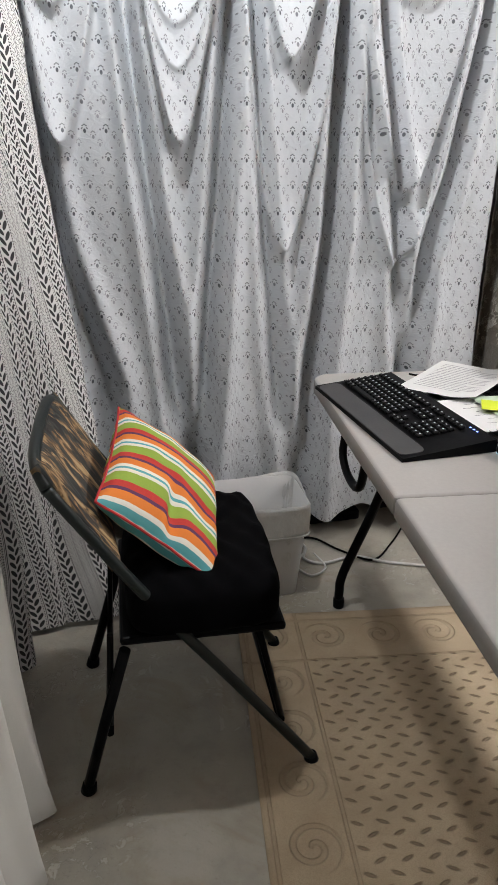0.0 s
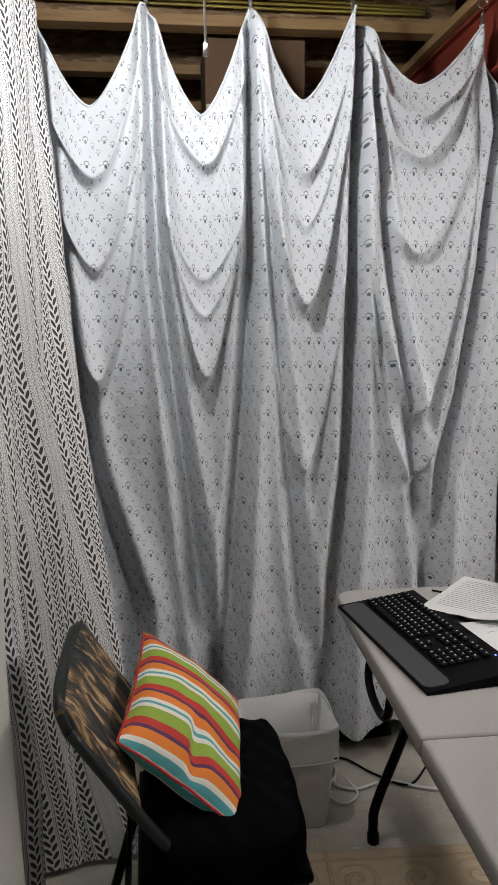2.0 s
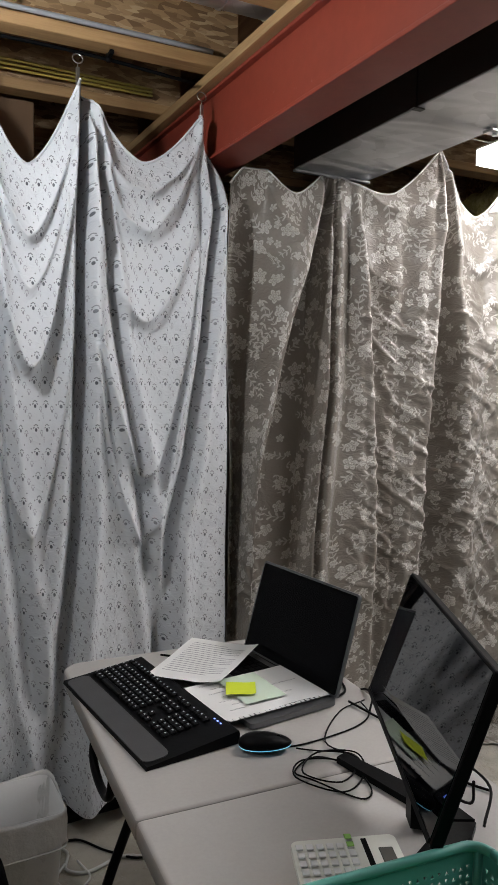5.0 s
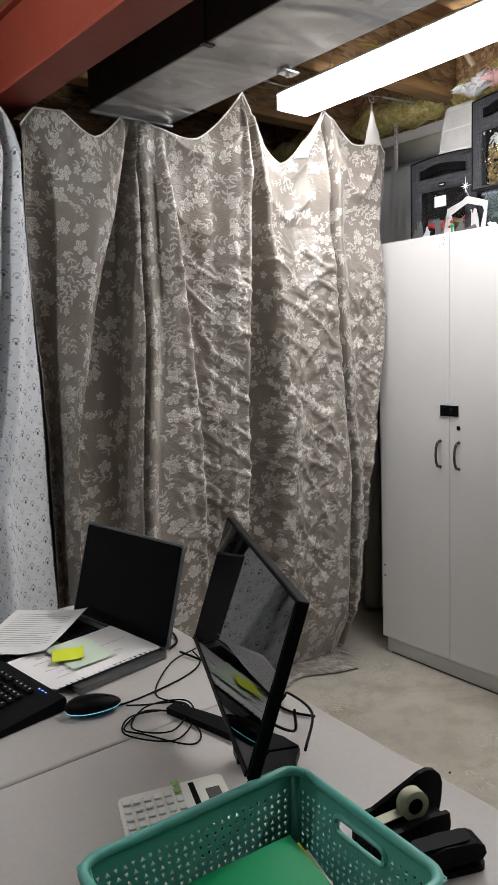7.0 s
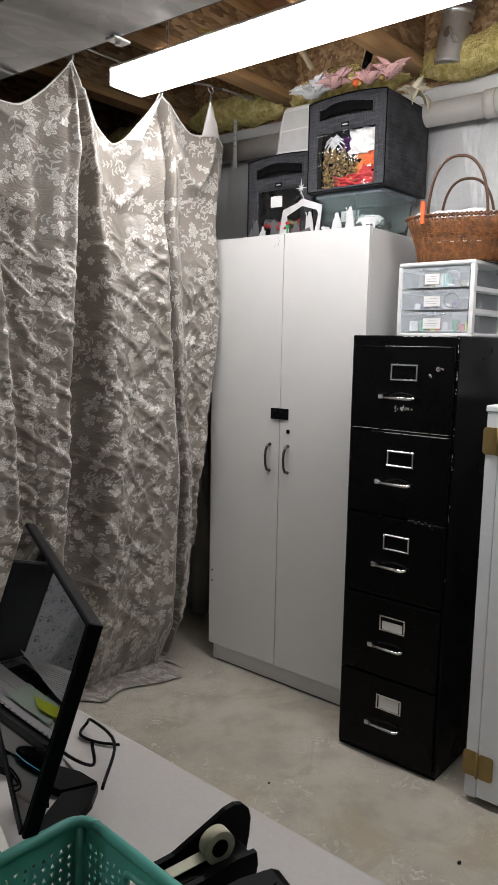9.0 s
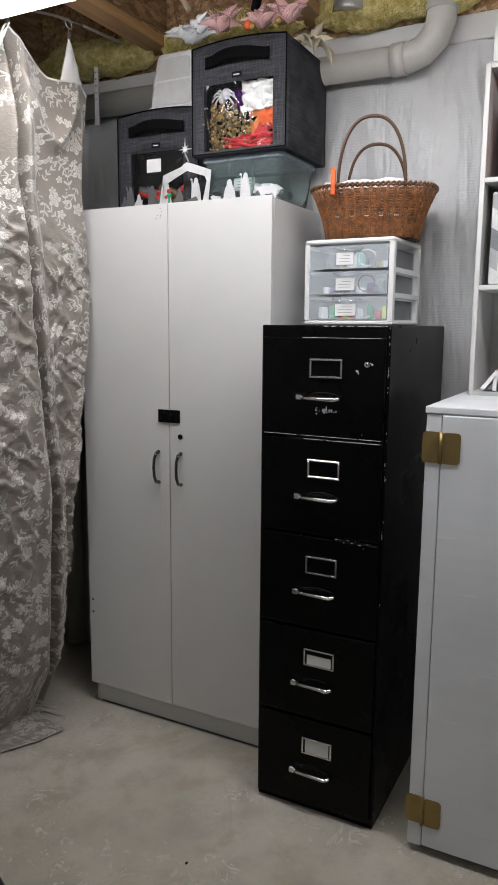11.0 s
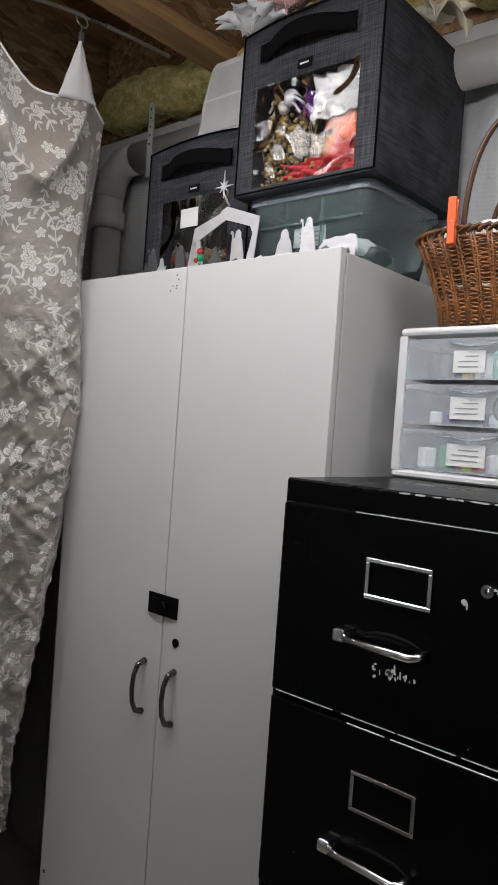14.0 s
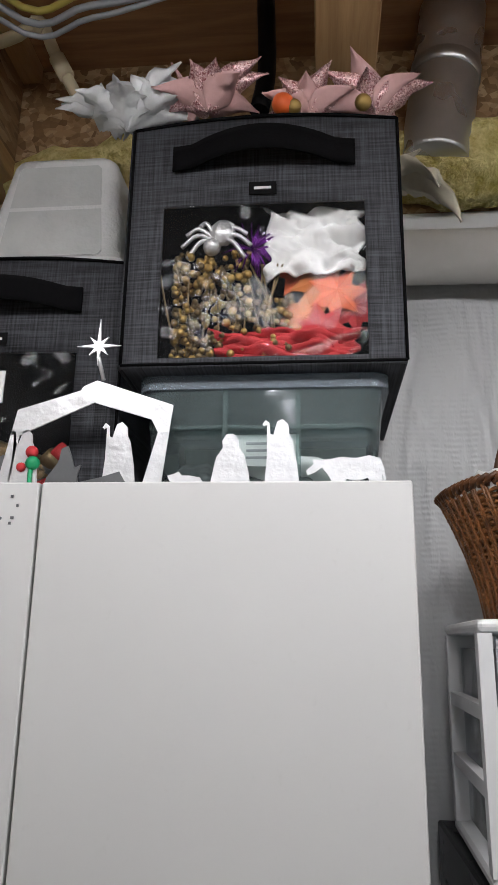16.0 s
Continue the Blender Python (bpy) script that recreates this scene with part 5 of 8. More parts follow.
def half_top(y0, y1, far):
    """One moulded half of the top: soft rim, two round outer corners."""
    w, r = 0.360, 0.055
    out = []
    ends = [(w, y0), (w, y1), (-w, y1), (-w, y0)]
    for (cx, cy), a0 in zip(ends, (270, 0, 90, 180)):
        rounded_here = (cy == y1) == far
        rr = r if rounded_here else 0.006
        sx, sy = (1 if cx > 0 else -1), (1 if cy == y1 else -1)
        for i in range(7):
            a = radians(a0 + 90 * i / 6)
            out.append((cx - sx * rr + rr * math.cos(a), cy - sy * rr + rr * math.sin(a)))
    return out


for y0, y1, far in ((0.001, 0.815, True), (-0.822, -0.001, False)):
    o = half_top(y0, y1, far)
    cy = (y0 + y1) / 2
    bm = B()
    rings = []
    for k, z in ((0.985, 0.695), (1.0, 0.700), (1.0, 0.728), (0.996, 0.736), (0.985, 0.7395), (0.97, TZ)):
        rings.append([bm.verts.new((x * k, cy + (y - cy) * (1 - (1 - k) * 0.75), z)) for x, y in o])
    n = len(o)
    for a, b in zip(rings, rings[1:]):
        for i in range(n):
            f = bm.faces.new((a[i], a[(i + 1) % n], b[(i + 1) % n], b[i])); f.smooth = True
    bm.faces.new(rings[0][::-1]); bm.faces.new(rings[-1])
    # upright rim faces get a darker copy of the top's colour as shade
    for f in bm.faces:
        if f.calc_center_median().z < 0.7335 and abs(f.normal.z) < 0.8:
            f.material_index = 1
    part("tabletop_half", bm, [TABLETOP, TABLE_SHADE], root, "speckled grey-white top half")


def wishbone(y, s):
    """Splayed steel leg pair joined by an arch under the top."""
    for side in (-1, 1):
        bm = B()
        tube(bm, [(side * 0.05, y, 0.690), (side * 0.09, y, 0.62), (side * 0.17, y, 0.36), (side * 0.255, y, 0.13), (side * 0.265, y, 0.06), (side * 0.265, y, 0.014)], 0.0145, 12, 5)
        part("leg", bm, BLACKTUBE, root, "black bent steel tube leg")
    bm = B(); tube(bm, [(-0.165, y, 0.36), (0, y, 0.37), (0.165, y, 0.36)], 0.010, 10); part("cross_tube", bm, BLACKTUBE, root)
    for side in (-1, 1):
        bm = B(); lathe(bm, [(0.017, 0.0), (0.018, 0.004), (0.018, 0.03), (0.016, 0.034)], 12, side * 0.265, y, 0.001); part("foot_cap", bm, BLACKPLASTIC, root)
    bm = B(); tube(bm, [(0.0, y, 0.60), (0.0, y - s * 0.14, 0.645), (0.0, y - s * 0.30, 0.69)], 0.008, 8); part("brace", bm, BLACKTUBE, root)


wishbone(0.685, 1); wishbone(-0.70, -1)
for y in (-0.055, 0.055):
    for x in (-0.24, 0.24):
        bm = B(); box(bm, x - 0.03, x + 0.03, y - 0.045, y + 0.045, 0.672, 0.695, 0.006, 1); part("hinge", bm, BLACKPLASTIC, root)
bm = B(); tube(bm, [(-0.325, 0.50, 0.695), (-0.335, 0.49, 0.62), (-0.335, 0.42, 0.585), (-0.332, 0.33, 0.60), (-0.325, 0.31, 0.695)], 0.011, 8, 5); part("carry_handle", bm, BLACKPLASTIC, root, "black carry handle")
for x in (-0.318, 0.318):
    bm = B(); tube(bm, [(x, -0.79, 0.688), (x, 0.79, 0.688)], 0.010, 8); part("rail", bm, BLACKTUBE, root)

# Keyboard
KB = thing("keyboard", "black full-size keyboard with palm rest and small blue lights", "keyboard", 0.824, 2.741, TZ + 0.001, -82.5)
bm = B(); prism(bm, [(-0.115, 0.0), (-0.113, 0.008), (-0.045, 0.014), (0.115, 0.030), (0.118, 0.022), (0.115, 0.0)], -0.262, 0.262, "x")
part("body", bm, BLACKPLASTIC, KB, smooth=40)
bm = B(); prism(bm, rounded(0.50, 0.062, 0.02, 4, 0, -0.081), 0.0, 0.004, at=pose(0, 0, 0.0164, 5, 0, 0)); part("palm_rest", bm, PALMREST, KB, "matt charcoal palm rest")
for s in (-1, 1):
    bm = B(); box(bm, s * 0.19 - 0.02, s * 0.19 + 0.02, 0.085, 0.105, -0.001, 0.02, 0.003, 1); part("foot", bm, BLACKPLASTIC, KB)
ROWS_K = [(-0.028, 14), (-0.0085, 14), (0.011, 14), (0.0305, 14), (0.050, 14), (0.078, 14)]
bm = B(); box(bm, -0.0078, 0.0078, -0.0078, 0.0078, 0, 0.0075, 0.002, 1)
body = set(bm.faces); box(bm, -0.0042, 0.0010, 0.0005, 0.0042, 0.0073, 0.0078)
for f in bm.faces:
    f.material_index = 0 if f in body else 1
key_mesh = part("key", bm, [KEYTOP, LEGEND], KB).data
first = True
for ry, n in ROWS_K:
    for i in range(n + 7):
        x = -0.240 + i * 0.0195 + (0.012 if i >= 14 else 0) + (0.012 if i >= 17 else 0)
        if ry == -0.028 and 3 <= i <= 8:
            continue
        if i in (14, 15, 16) and ry in (0.011, -0.0085) and not (ry == -0.0085 and i == 15):
            continue
        z = 0.0145 + (ry + 0.045) * 0.1
        if first:
            ob, first = bpy.data.objects["key"], False
        else:
            ob = new("key", key_mesh)
            ob.parent = KB
        ob.matrix_basis = pose(x, ry, z, 5.7, 0, 0)
bm = B(); box(bm, -0.058, 0.058, -0.0078, 0.0078, 0, 0.0075, 0.002, 1); part("space_bar", bm, KEYTOP, KB, at=pose(-0.13, -0.028, 0.0162, 5.7, 0, 0))
for i in range(3):
    bm = B(); box(bm, 0.178 + 0.014 * i, 0.1815 + 0.014 * i, 0.097, 0.1005, 0.0285, 0.0298); part("indicator_light", bm, LED_BLUE, KB, "tiny blue light")

# Laptop, open, facing the chair
LP = thing("laptop", "open dark grey laptop with a black screen, papers on its keys", "laptop", 1.123, 2.768, TZ + 0.001, -82.0)
bm = B(); prism(bm, rounded(0.43, 0.262, 0.012, 4), 0.002, 0.016); part("base", bm, GUNMETAL, LP)
bm = B(); prism(bm, rounded(0.36, 0.12, 0.006, 3, 0, 0.045), 0.0162, 0.0172); part("key_bed", bm, BLACKPLASTIC, LP)
bm = B(); box(bm, -0.009, 0.009, -0.009, 0.009, 0, 0.0018, 0.0006, 1)
lk = part("key", bm, KEYTOP, LP, at=pose(-0.165, 0.092, 0.0172))
for r in range(5):
    for i in range(16):
        if r == 0 and i == 0:
            continue
        ob = new("key", lk.data); ob.parent = LP; ob.matrix_basis = pose(-0.165 + 0.022 * i, 0.092 - 0.022 * r, 0.0172)
LID = pose(0, 0.131, 0.017, -16, 0, 0)
bm = B(); prism(bm, rounded(0.43, 0.268, 0.010, 4, 0, 0.134), -0.004, 0.004, at=LID @ pose(0, 0, 0, 90, 0, 0)); part("lid", bm, GUNMETAL, LP)
bm = B(); prism(bm, rounded(0.418, 0.256, 0.007, 4, 0, 0.134), 0.0043, 0.0052, at=LID @ pose(0, 0, 0, 90, 0, 0)); part("screen", bm, SATINBLACK, LP, "dark switched-off screen")
bm = B(); tube(bm, [(-0.15, 0.131, 0.014), (0.15, 0.131, 0.014)], 0.006, 10); part("hinge", bm, BLACKPLASTIC, LP)

# Monitor on a V-shaped foot
MON = thing("monitor", "thin black glossy desktop monitor on a V-shaped stand", "monitor", 1.0857, 2.1045, TZ + 0.001, 64.4)
TILT_M = pose(0, -0.022, 0.1375, 18, 0, 0)
bm = B(); box(bm, -0.2745, 0.2745, -0.010, 0.010, 0.0, 0.281, 0.003, 2, at=TILT_M); part("panel", bm, BLACKPLASTIC, MON)
bm = B(); box(bm, -0.269, 0.269, 0.0105, 0.0118, 0.014, 0.276, at=TILT_M); part("screen", bm, GLOSSBLACK, MON, "glossy black screen, switched off")
bm = B(); box(bm, -0.269, 0.269, 0.0105, 0.0135, 0.002, 0.013, 0.001, 1, at=TILT_M); part("chin", bm, BLACKPLASTIC, MON)
bm = B(); box(bm, -0.15, 0.15, -0.045, -0.0105, 0.03, 0.20, 0.012, 2, at=TILT_M); part("rear_housing", bm, BLACKPLASTIC, MON)
bm = B(); prism(bm, [(-0.03, -0.085), (0.03, -0.085), (0.02, -0.045), (-0.02, -0.045)], 0.01, 0.20); part("neck", bm, BLACKPLASTIC, MON)
for s in (-1, 1):
    bm = B(); prism(bm, [(s * 0.004, -0.17), (s * 0.045, -0.15), (s * 0.245, 0.040), (s * 0.225, 0.060), (s * 0.004, -0.11)], 0.0, 0.014); part("stand_leg", bm, BLACKPLASTIC, MON)

# Mouse with its lit strip
MS = thing("mouse", "black computer mouse with a thin blue-green light strip", "mouse", 1.013, 2.447, TZ + 0.001, -113)


def mouse_place(u, v):
    a, t = 2 * math.pi * u, math.pi * v
    r = math.sin(t)
    x, y = 0.032 * math.cos(a) * r, 0.060 * math.sin(a) * r
    z = 0.018 + 0.020 * math.cos(t) * (1 + 0.25 * (y / 0.06) * -1)
    return (x * (1 - 0.12 * (y / 0.06)), y, max(0.0008, z))


bm = B(); sheet(bm, 36, 20, mouse_place); part("shell", bm, BLACKPLASTIC, MS)
bm = B(); tube(bm, [mouse_place(i / 40, 0.60) for i in range(41)], 0.0011, 5); part("light_strip", bm, LED_TEAL, MS, "glowing blue-green strip")
bm = B(); tube(bm, [(-0.003, 0.030, 0.0305), (0.003, 0.030, 0.0305)], 0.005, 12); part("wheel", bm, KEYTOP, MS)

# Calculator
CA = thing("calculator", "cream desk calculator with rows of keys and green keys", "calculator", 0.962, 2.026, TZ + 0.001, -20.0)
bm = B(); prism(bm, rounded(0.185, 0.13, 0.012, 4), 0.0, 0.016, at=pose(0, 0, 0, 0, -2, 0)); part("body", bm, KEYCAP, CA)
bm = B(); box(bm, 0.030, 0.040, -0.058, 0.058, 0.0145, 0.0185, 0.001, 1); part("trim", bm, BLACKPLASTIC, CA, "black dividing band")
bm = B(); box(bm, 0.055, 0.080, -0.045, 0.030, 0.017, 0.0195, 0.001, 1); part("display", bm, LCD, CA, "grey liquid crystal display")
bm = B(); box(bm, -0.0062, 0.0062, -0.0072, 0.0072, 0, 0.0035, 0.001, 1)
ck = None
for i in range(6):
    for j in range(5):
        m = pose(-0.081 + 0.0178 * i, -0.046 + 0.0215 * j, 0.0158)
        if ck is None:
            ck = part("key", bm, WHITEPLASTIC, CA, at=m)
        else:
            ob = new("key", ck.data); ob.parent = CA; ob.matrix_basis = m
for j in range(2):
    bm = B(); box(bm, 0.0018, 0.0142, 0.0333 + 0.0215 * (j - 0), 0.0467 + 0.0215 * (j - 0), 0.0198, 0.0212, 0.001, 1); part("key_cap", bm, GREENKEY, CA, "green key top")


# Papers
def paper(name, x, y, z, w, h, turn, mat, label, curl, lines, seed, lift=0.0):
    root = thing(name, label, "paper", x, y, z, turn)

    def place(u, v):
        px, py = (u - 0.5) * w, (v - 0.5) * h
        up = 0.0008 + curl * (max(0.0, u - 0.62) ** 2 * 1.6 + 0.35 * max(0.0, 0.4 - v) * u) + 0.003 * (0.5 + 0.5 * wob(px, py, 14, seed)) + lift * v
        return (px, py, up)
    bm = B(); sheet(bm, 24, 24, place); part("sheet", bm, mat, root)
    rnd = random.Random(seed)
    for k in range(lines):
        v = 0.88 - 0.76 * k / max(1, lines)
        u0, u1 = 0.10, 0.10 + 0.78 * (1.0 if k % 5 else rnd.uniform(0.4, 0.8))
        bm = B()
        n = 12
        top = [place(u0 + (u1 - u0) * i / n, v + 0.007) for i in range(n + 1)]
        low = [place(u0 + (u1 - u0) * i / n, v - 0.004) for i in range(n + 1)]
        a = [bm.verts.new(Vector(p) + Vector((0, 0, 0.0007))) for p in top]
        b = [bm.verts.new(Vector(p) + Vector((0, 0, 0.0007))) for p in low]
        for i in range(n):
            bm.faces.new((b[i], b[i + 1], a[i + 1], a[i]))
        part("text_line", bm, PENCIL, root, "plain bar for unreadable print")
    return root


def notebook_leaf(x, y, z, turn):
    """A leaf torn from a spiral pad, with its row of ragged tabs."""
    root = paper("notebook_leaf", x, y, z, 0.305, 0.215, turn, PAPER, "white handwritten pad leaf with a torn spiral edge", 0.004, 0, 3)
    rnd = random.Random(8)
    for k in range(20):
        w = rnd.uniform(0.004, 0.008)
        bm = B(); box(bm, -w, w, -0.008, 0.001, 0.0, 0.0008, at=pose(-0.142 + 0.015 * k, -0.108, 0.002)); part("torn_tab", bm, PAPER, root)
    for k in range(7):
        y0 = 0.085 - 0.026 * k
        x0, x1 = -0.12 + 0.02 * (k % 2), rnd.uniform(0.0, 0.13)
        n = 40
        bm = B(); tube(bm, [(x0 + (x1 - x0) * i / n, y0 + 0.0035 * math.sin(i * 1.9 + k) * (0.4 + 0.6 * wob(i * 0.3, k, 1)), 0.0052) for i in range(n + 1)], 0.0004, 4); part("pen_line", bm, PENCIL, root, "unreadable pencil scribble")
    return root


notebook_leaf(1.108, 2.688, TZ + 0.0225, 7)
paper("printed_sheet", 1.055, 2.905, TZ + 0.027, 0.216, 0.28, -47, PAPER, "white printed sheet with a curled edge beside the laptop", 0.05, 16, 5, 0.012)
paper("green_slip", 1.098, 2.700, TZ + 0.0285, 0.115, 0.165, 4, MINTPAPER, "pale green handwritten slip on white paper", 0.006, 0, 7)
paper("sticky_note", 1.068, 2.694, TZ + 0.0335, 0.076, 0.076, -24, STICKY, "bright yellow-green sticky note on papers", 0.012, 0, 9)

# Loose cables on the table
LOOPS = [(1.042, 2.385, 8), (1.076, 2.368, 4), (1.145, 2.322, 4), (1.131, 2.272, 5), (1.065, 2.338, 6), (0.995, 2.307, 4), (1.015, 2.260, 4), (1.065, 2.165, 4), (1.105, 2.190, 5), (1.110, 2.290, 8), (1.030, 2.335, 8), (0.985, 2.285, 5), (1.045, 2.195, 7),
         (1.125, 2.240, 8), (1.150, 2.315, 10), (1.070, 2.345, 11), (1.005, 2.290, 8), (1.060, 2.225, 9), (1.140, 2.290, 9), (1.120, 2.390, 5), (1.232, 2.506, 5), (1.330, 2.540, 4)]
cable("mouse_cable", [(x + 0.032, y + 0.028, TZ + 0.001 * h) for x, y, h in LOOPS], 0.0019, BLACKWIRE, "tangled thin black mouse cable on the table")
cable("keyboard_cable", [(0.985, 2.480, TZ + 0.014), (1.030, 2.452, TZ + 0.004), (1.096, 2.431, TZ + 0.003), (1.246, 2.450, TZ + 0.003), (1.322, 2.490, TZ + 0.005), (1.345, 2.560, TZ + 0.006)], 0.0021, BLACKWIRE, "thin black keyboard cable on the table")
cable("power_cable", [(1.315, 2.570, TZ + 0.008), (1.330, 2.490, TZ + 0.006), (1.345, 2.390, TZ + 0.004), (1.330, 2.300, TZ + 0.004), (1.270, 2.180, TZ + 0.005), (1.250, 2.060, TZ + 0.03), (1.220, 2.020, TZ + 0.10)], 0.003, BLACKWIRE, "black monitor power cable")
cable("laptop_cable", [(1.300, 2.600, TZ + 0.010), (1.350, 2.640, TZ + 0.006), (1.375, 2.740, TZ + 0.01), (1.360, 2.870, TZ + 0.03), (1.320, 2.980, TZ + 0.02), (1.250, 3.020, TZ + 0.012), (1.150, 3.040, TZ + 0.008), (1.050, 3.020, TZ + 0.006), (0.980, 3.070, TZ + 0.006)], 0.0032, BLACKWIRE, "black power cable looping behind the laptop")
cable("laptop_cable", [(1.330, 2.500, TZ + 0.004), (1.380, 2.560, TZ + 0.02), (1.400, 2.660, TZ - 0.02), (1.390, 2.790, TZ - 0.2), (1.35, 2.9, 0.05)], 0.003, BLACKWIRE, "black cable hanging over the table edge")
cable("signal_cable", [(1.200, 1.970, TZ + 0.05), (1.300, 2.060, TZ + 0.05), (1.345, 2.180, TZ + 0.03), (1.352, 2.205, TZ + 0.012), (1.325, 2.190, TZ + 0.006), (1.330, 2.150, TZ + 0.004), (1.350, 2.106, TZ + 0.006)], 0.003, BLACKWIRE, "stiff black monitor cable bent on the tabletop")


# Perforated teal basket with folders
def basket():
    root = thing("storage_basket", "teal perforated plastic storage basket holding green folders", "basket", 0.878, 1.702, TZ + 0.001, -3.5)
    w, d, h, t = 0.348, 0.292, 0.135, 0.003

    def wall_plate(width, height, flare, handle):
        """A tapered wall with rows of small openings, as real geometry."""
        bm = B()
        nx, nz = int(width / 0.0125), 12
        grid = {}

        def v(i, j):
            if (i, j) not in grid:
                z = height * j / nz
                x = (i / nx - 0.5) * (width - 2 * flare * (1 - j / nz))
                grid[i, j] = bm.verts.new((x, flare * (j / nz - 1), z))
            return grid[i, j]
        for i in range(nx):
            for j in range(nz):
                q = [v(i, j), v(i + 1, j), v(i + 1, j + 1), v(i, j + 1)]
                xm = ((i + 0.5) / nx - 0.5) * width
                if handle and abs(xm) < 0.05 and j in (8, 9):
                    continue
                if 1 <= j <= 9 and 1 <= i < nx - 1 and not (handle and abs(xm) < 0.062 and j in (7, 10)):
                    c = sum((p.co for p in q), Vector()) / 4
                    up = (i + j) % 2
                    tri = [(-0.30, -0.28 if up else 0.28), (0.30, -0.28 if up else 0.28), (0.0, 0.32 if up else -0.32)]
                    ex, ez = q[1].co - q[0].co, q[3].co - q[0].co
                    iv = [bm.verts.new(c + ex * a + ez * b) for a, b in tri]
                    if not up:
                        iv = [iv[2], iv[1], iv[0]]
                        bm.faces.new((q[0], q[1], iv[0])); bm.faces.new((q[1], q[2], iv[1])); bm.faces.new((q[1], iv[1], iv[0]))
                        bm.faces.new((q[2], q[3], iv[2])); bm.faces.new((q[2], iv[2], iv[1])); bm.faces.new((q[3], q[0], iv[0])); bm.faces.new((q[3], iv[0], iv[2]))
                    else:
                        bm.faces.new((q[0], q[1], iv[1])); bm.faces.new((q[0], iv[1], iv[0])); bm.faces.new((q[1], q[2], iv[1])); bm.faces.new((q[2], iv[2], iv[1]))
                        bm.faces.new((q[2], q[3], iv[2])); bm.faces.new((q[3], q[0], iv[0])); bm.faces.new((q[3], iv[0], iv[2]))
                else:
                    bm.faces.new(q)
        bmesh.ops.recalc_face_normals(bm, faces=bm.faces[:])
        return bm
    for name, width, m, handle in (("wall_panel", w, pose(0, d / 2, 0, 0, 0, 0), False), ("wall_panel", w, pose(0, -d / 2, 0, 0, 0, 180), False), ("wall_panel", d, pose(w / 2, 0, 0, 0, 0, -90), True), ("wall_panel", d, pose(-w / 2, 0, 0, 0, 0, 90), True)):
        ob = part(name, wall_plate(width, h, 0.022, handle), TEAL, root, at=m)
        s = ob.modifiers.new("thickness", "SOLIDIFY")
        s.thickness, s.offset = t, -1
        if handle:
            o = rounded(0.100, 0.026, 0.0129, 6, 0, 0.101)
            bm = B(); tube(bm, [(x, -0.0035 - 0.0012, z) for x, z in o + o[:1]], 0.0042, 6); part("grip_edge", bm, TEAL, ob, "rounded edge of the grip opening")
    bm = B(); prism(bm, rounded(w - 0.04, d - 0.04, 0.02, 4), 0.0, 0.004); part("floor_panel", bm, TEAL, root)
    bm = B(); tube(bm, [(x, y, h) for x, y in rounded(w + 0.004, d + 0.004, 0.03, 6)] + [(rounded(w + 0.004, d + 0.004, 0.03, 6)[0][0], rounded(w + 0.004, d + 0.004, 0.03, 6)[0][1], h)], 0.0075, 8); part("rim", bm, TEAL, root, "rolled teal rim")
    for sx in (-1, 1):
        for sy in (-1, 1):
            bm = B(); tube(bm, [(sx * (w / 2 - 0.024), sy * (d / 2 - 0.024), 0.003), (sx * (w / 2 - 0.006), sy * (d / 2 - 0.006), h)], 0.007, 8); part("corner", bm, TEAL, root)
    return root


basket()
for i, (mat, name, lab) in enumerate(((GREENCARD, "green_folder", "green card folder lying in the teal basket"), (STICKY, "yellow_sheet", "yellow-edged sheet under a green folder"), (PAPER, "white_sheet", "white paper sheet in the teal basket"))):
    bm = B(); box(bm, -0.105, 0.105, -0.115, 0.115, 0, 0.0025, 0.0008, 1)
    single(name, bm, mat, lab, "folder", at=pose(0.882 + 0.007 * i, 1.702 - 0.004 * i, TZ + 0.061 - 0.012 * i, 0, -6, -12 - 2 * i))
bm = B(); box(bm, -0.10, 0.10, -0.11, 0.11, 0, 0.028, 0.002, 1)
single("paper_stack", bm, PAPER, "stack of papers filling the teal basket", "paper", at=pose(0.880, 1.702, TZ + 0.0055, 0, 0, -12))
bm = B(); box(bm, -0.035, 0.035, -0.022, 0.022, 0, 0.026, 0.004)
single("black_case", bm, BLACKPLASTIC, "small black case on papers in the basket", "case", at=pose(0.80, 1.768, TZ + 0.034, 0, 0, 20))

# Tape dispenser
TD = thing("tape_dispenser", "black desk tape dispenser with a roll of matte tape", "tape dispenser", 1.203, 1.746, TZ + 0.001, -17)
tall = [(-0.075, 0.0), (0.080, 0.0), (0.086, 0.03), (0.088, 0.056), (0.084, 0.072), (0.074, 0.082), (0.060, 0.086), (0.044, 0.083), (0.026, 0.074), (-0.040, 0.044), (-0.074, 0.040)]
low = [(-0.075, 0.0), (0.062, 0.0), (0.066, 0.03), (0.064, 0.054), (0.030, 0.056), (-0.010, 0.046), (-0.074, 0.040)]
bm = B(); prism(bm, tall, 0.022, 0.031, "y"); part("side_cheek", bm, BLACKPLASTIC, TD, "tall rounded black side")
low = [(a, b * 0.8) for a, b in low]
bm = B(); prism(bm, low, -0.031, -0.022, "y"); part("side_cheek", bm, BLACKPLASTIC, TD)
bm = B(); box(bm, -0.074, 0.064, -0.0217, 0.0217, 0.0, 0.034, 0.003, 1); part("body", bm, BLACKPLASTIC, TD)
bm = B()
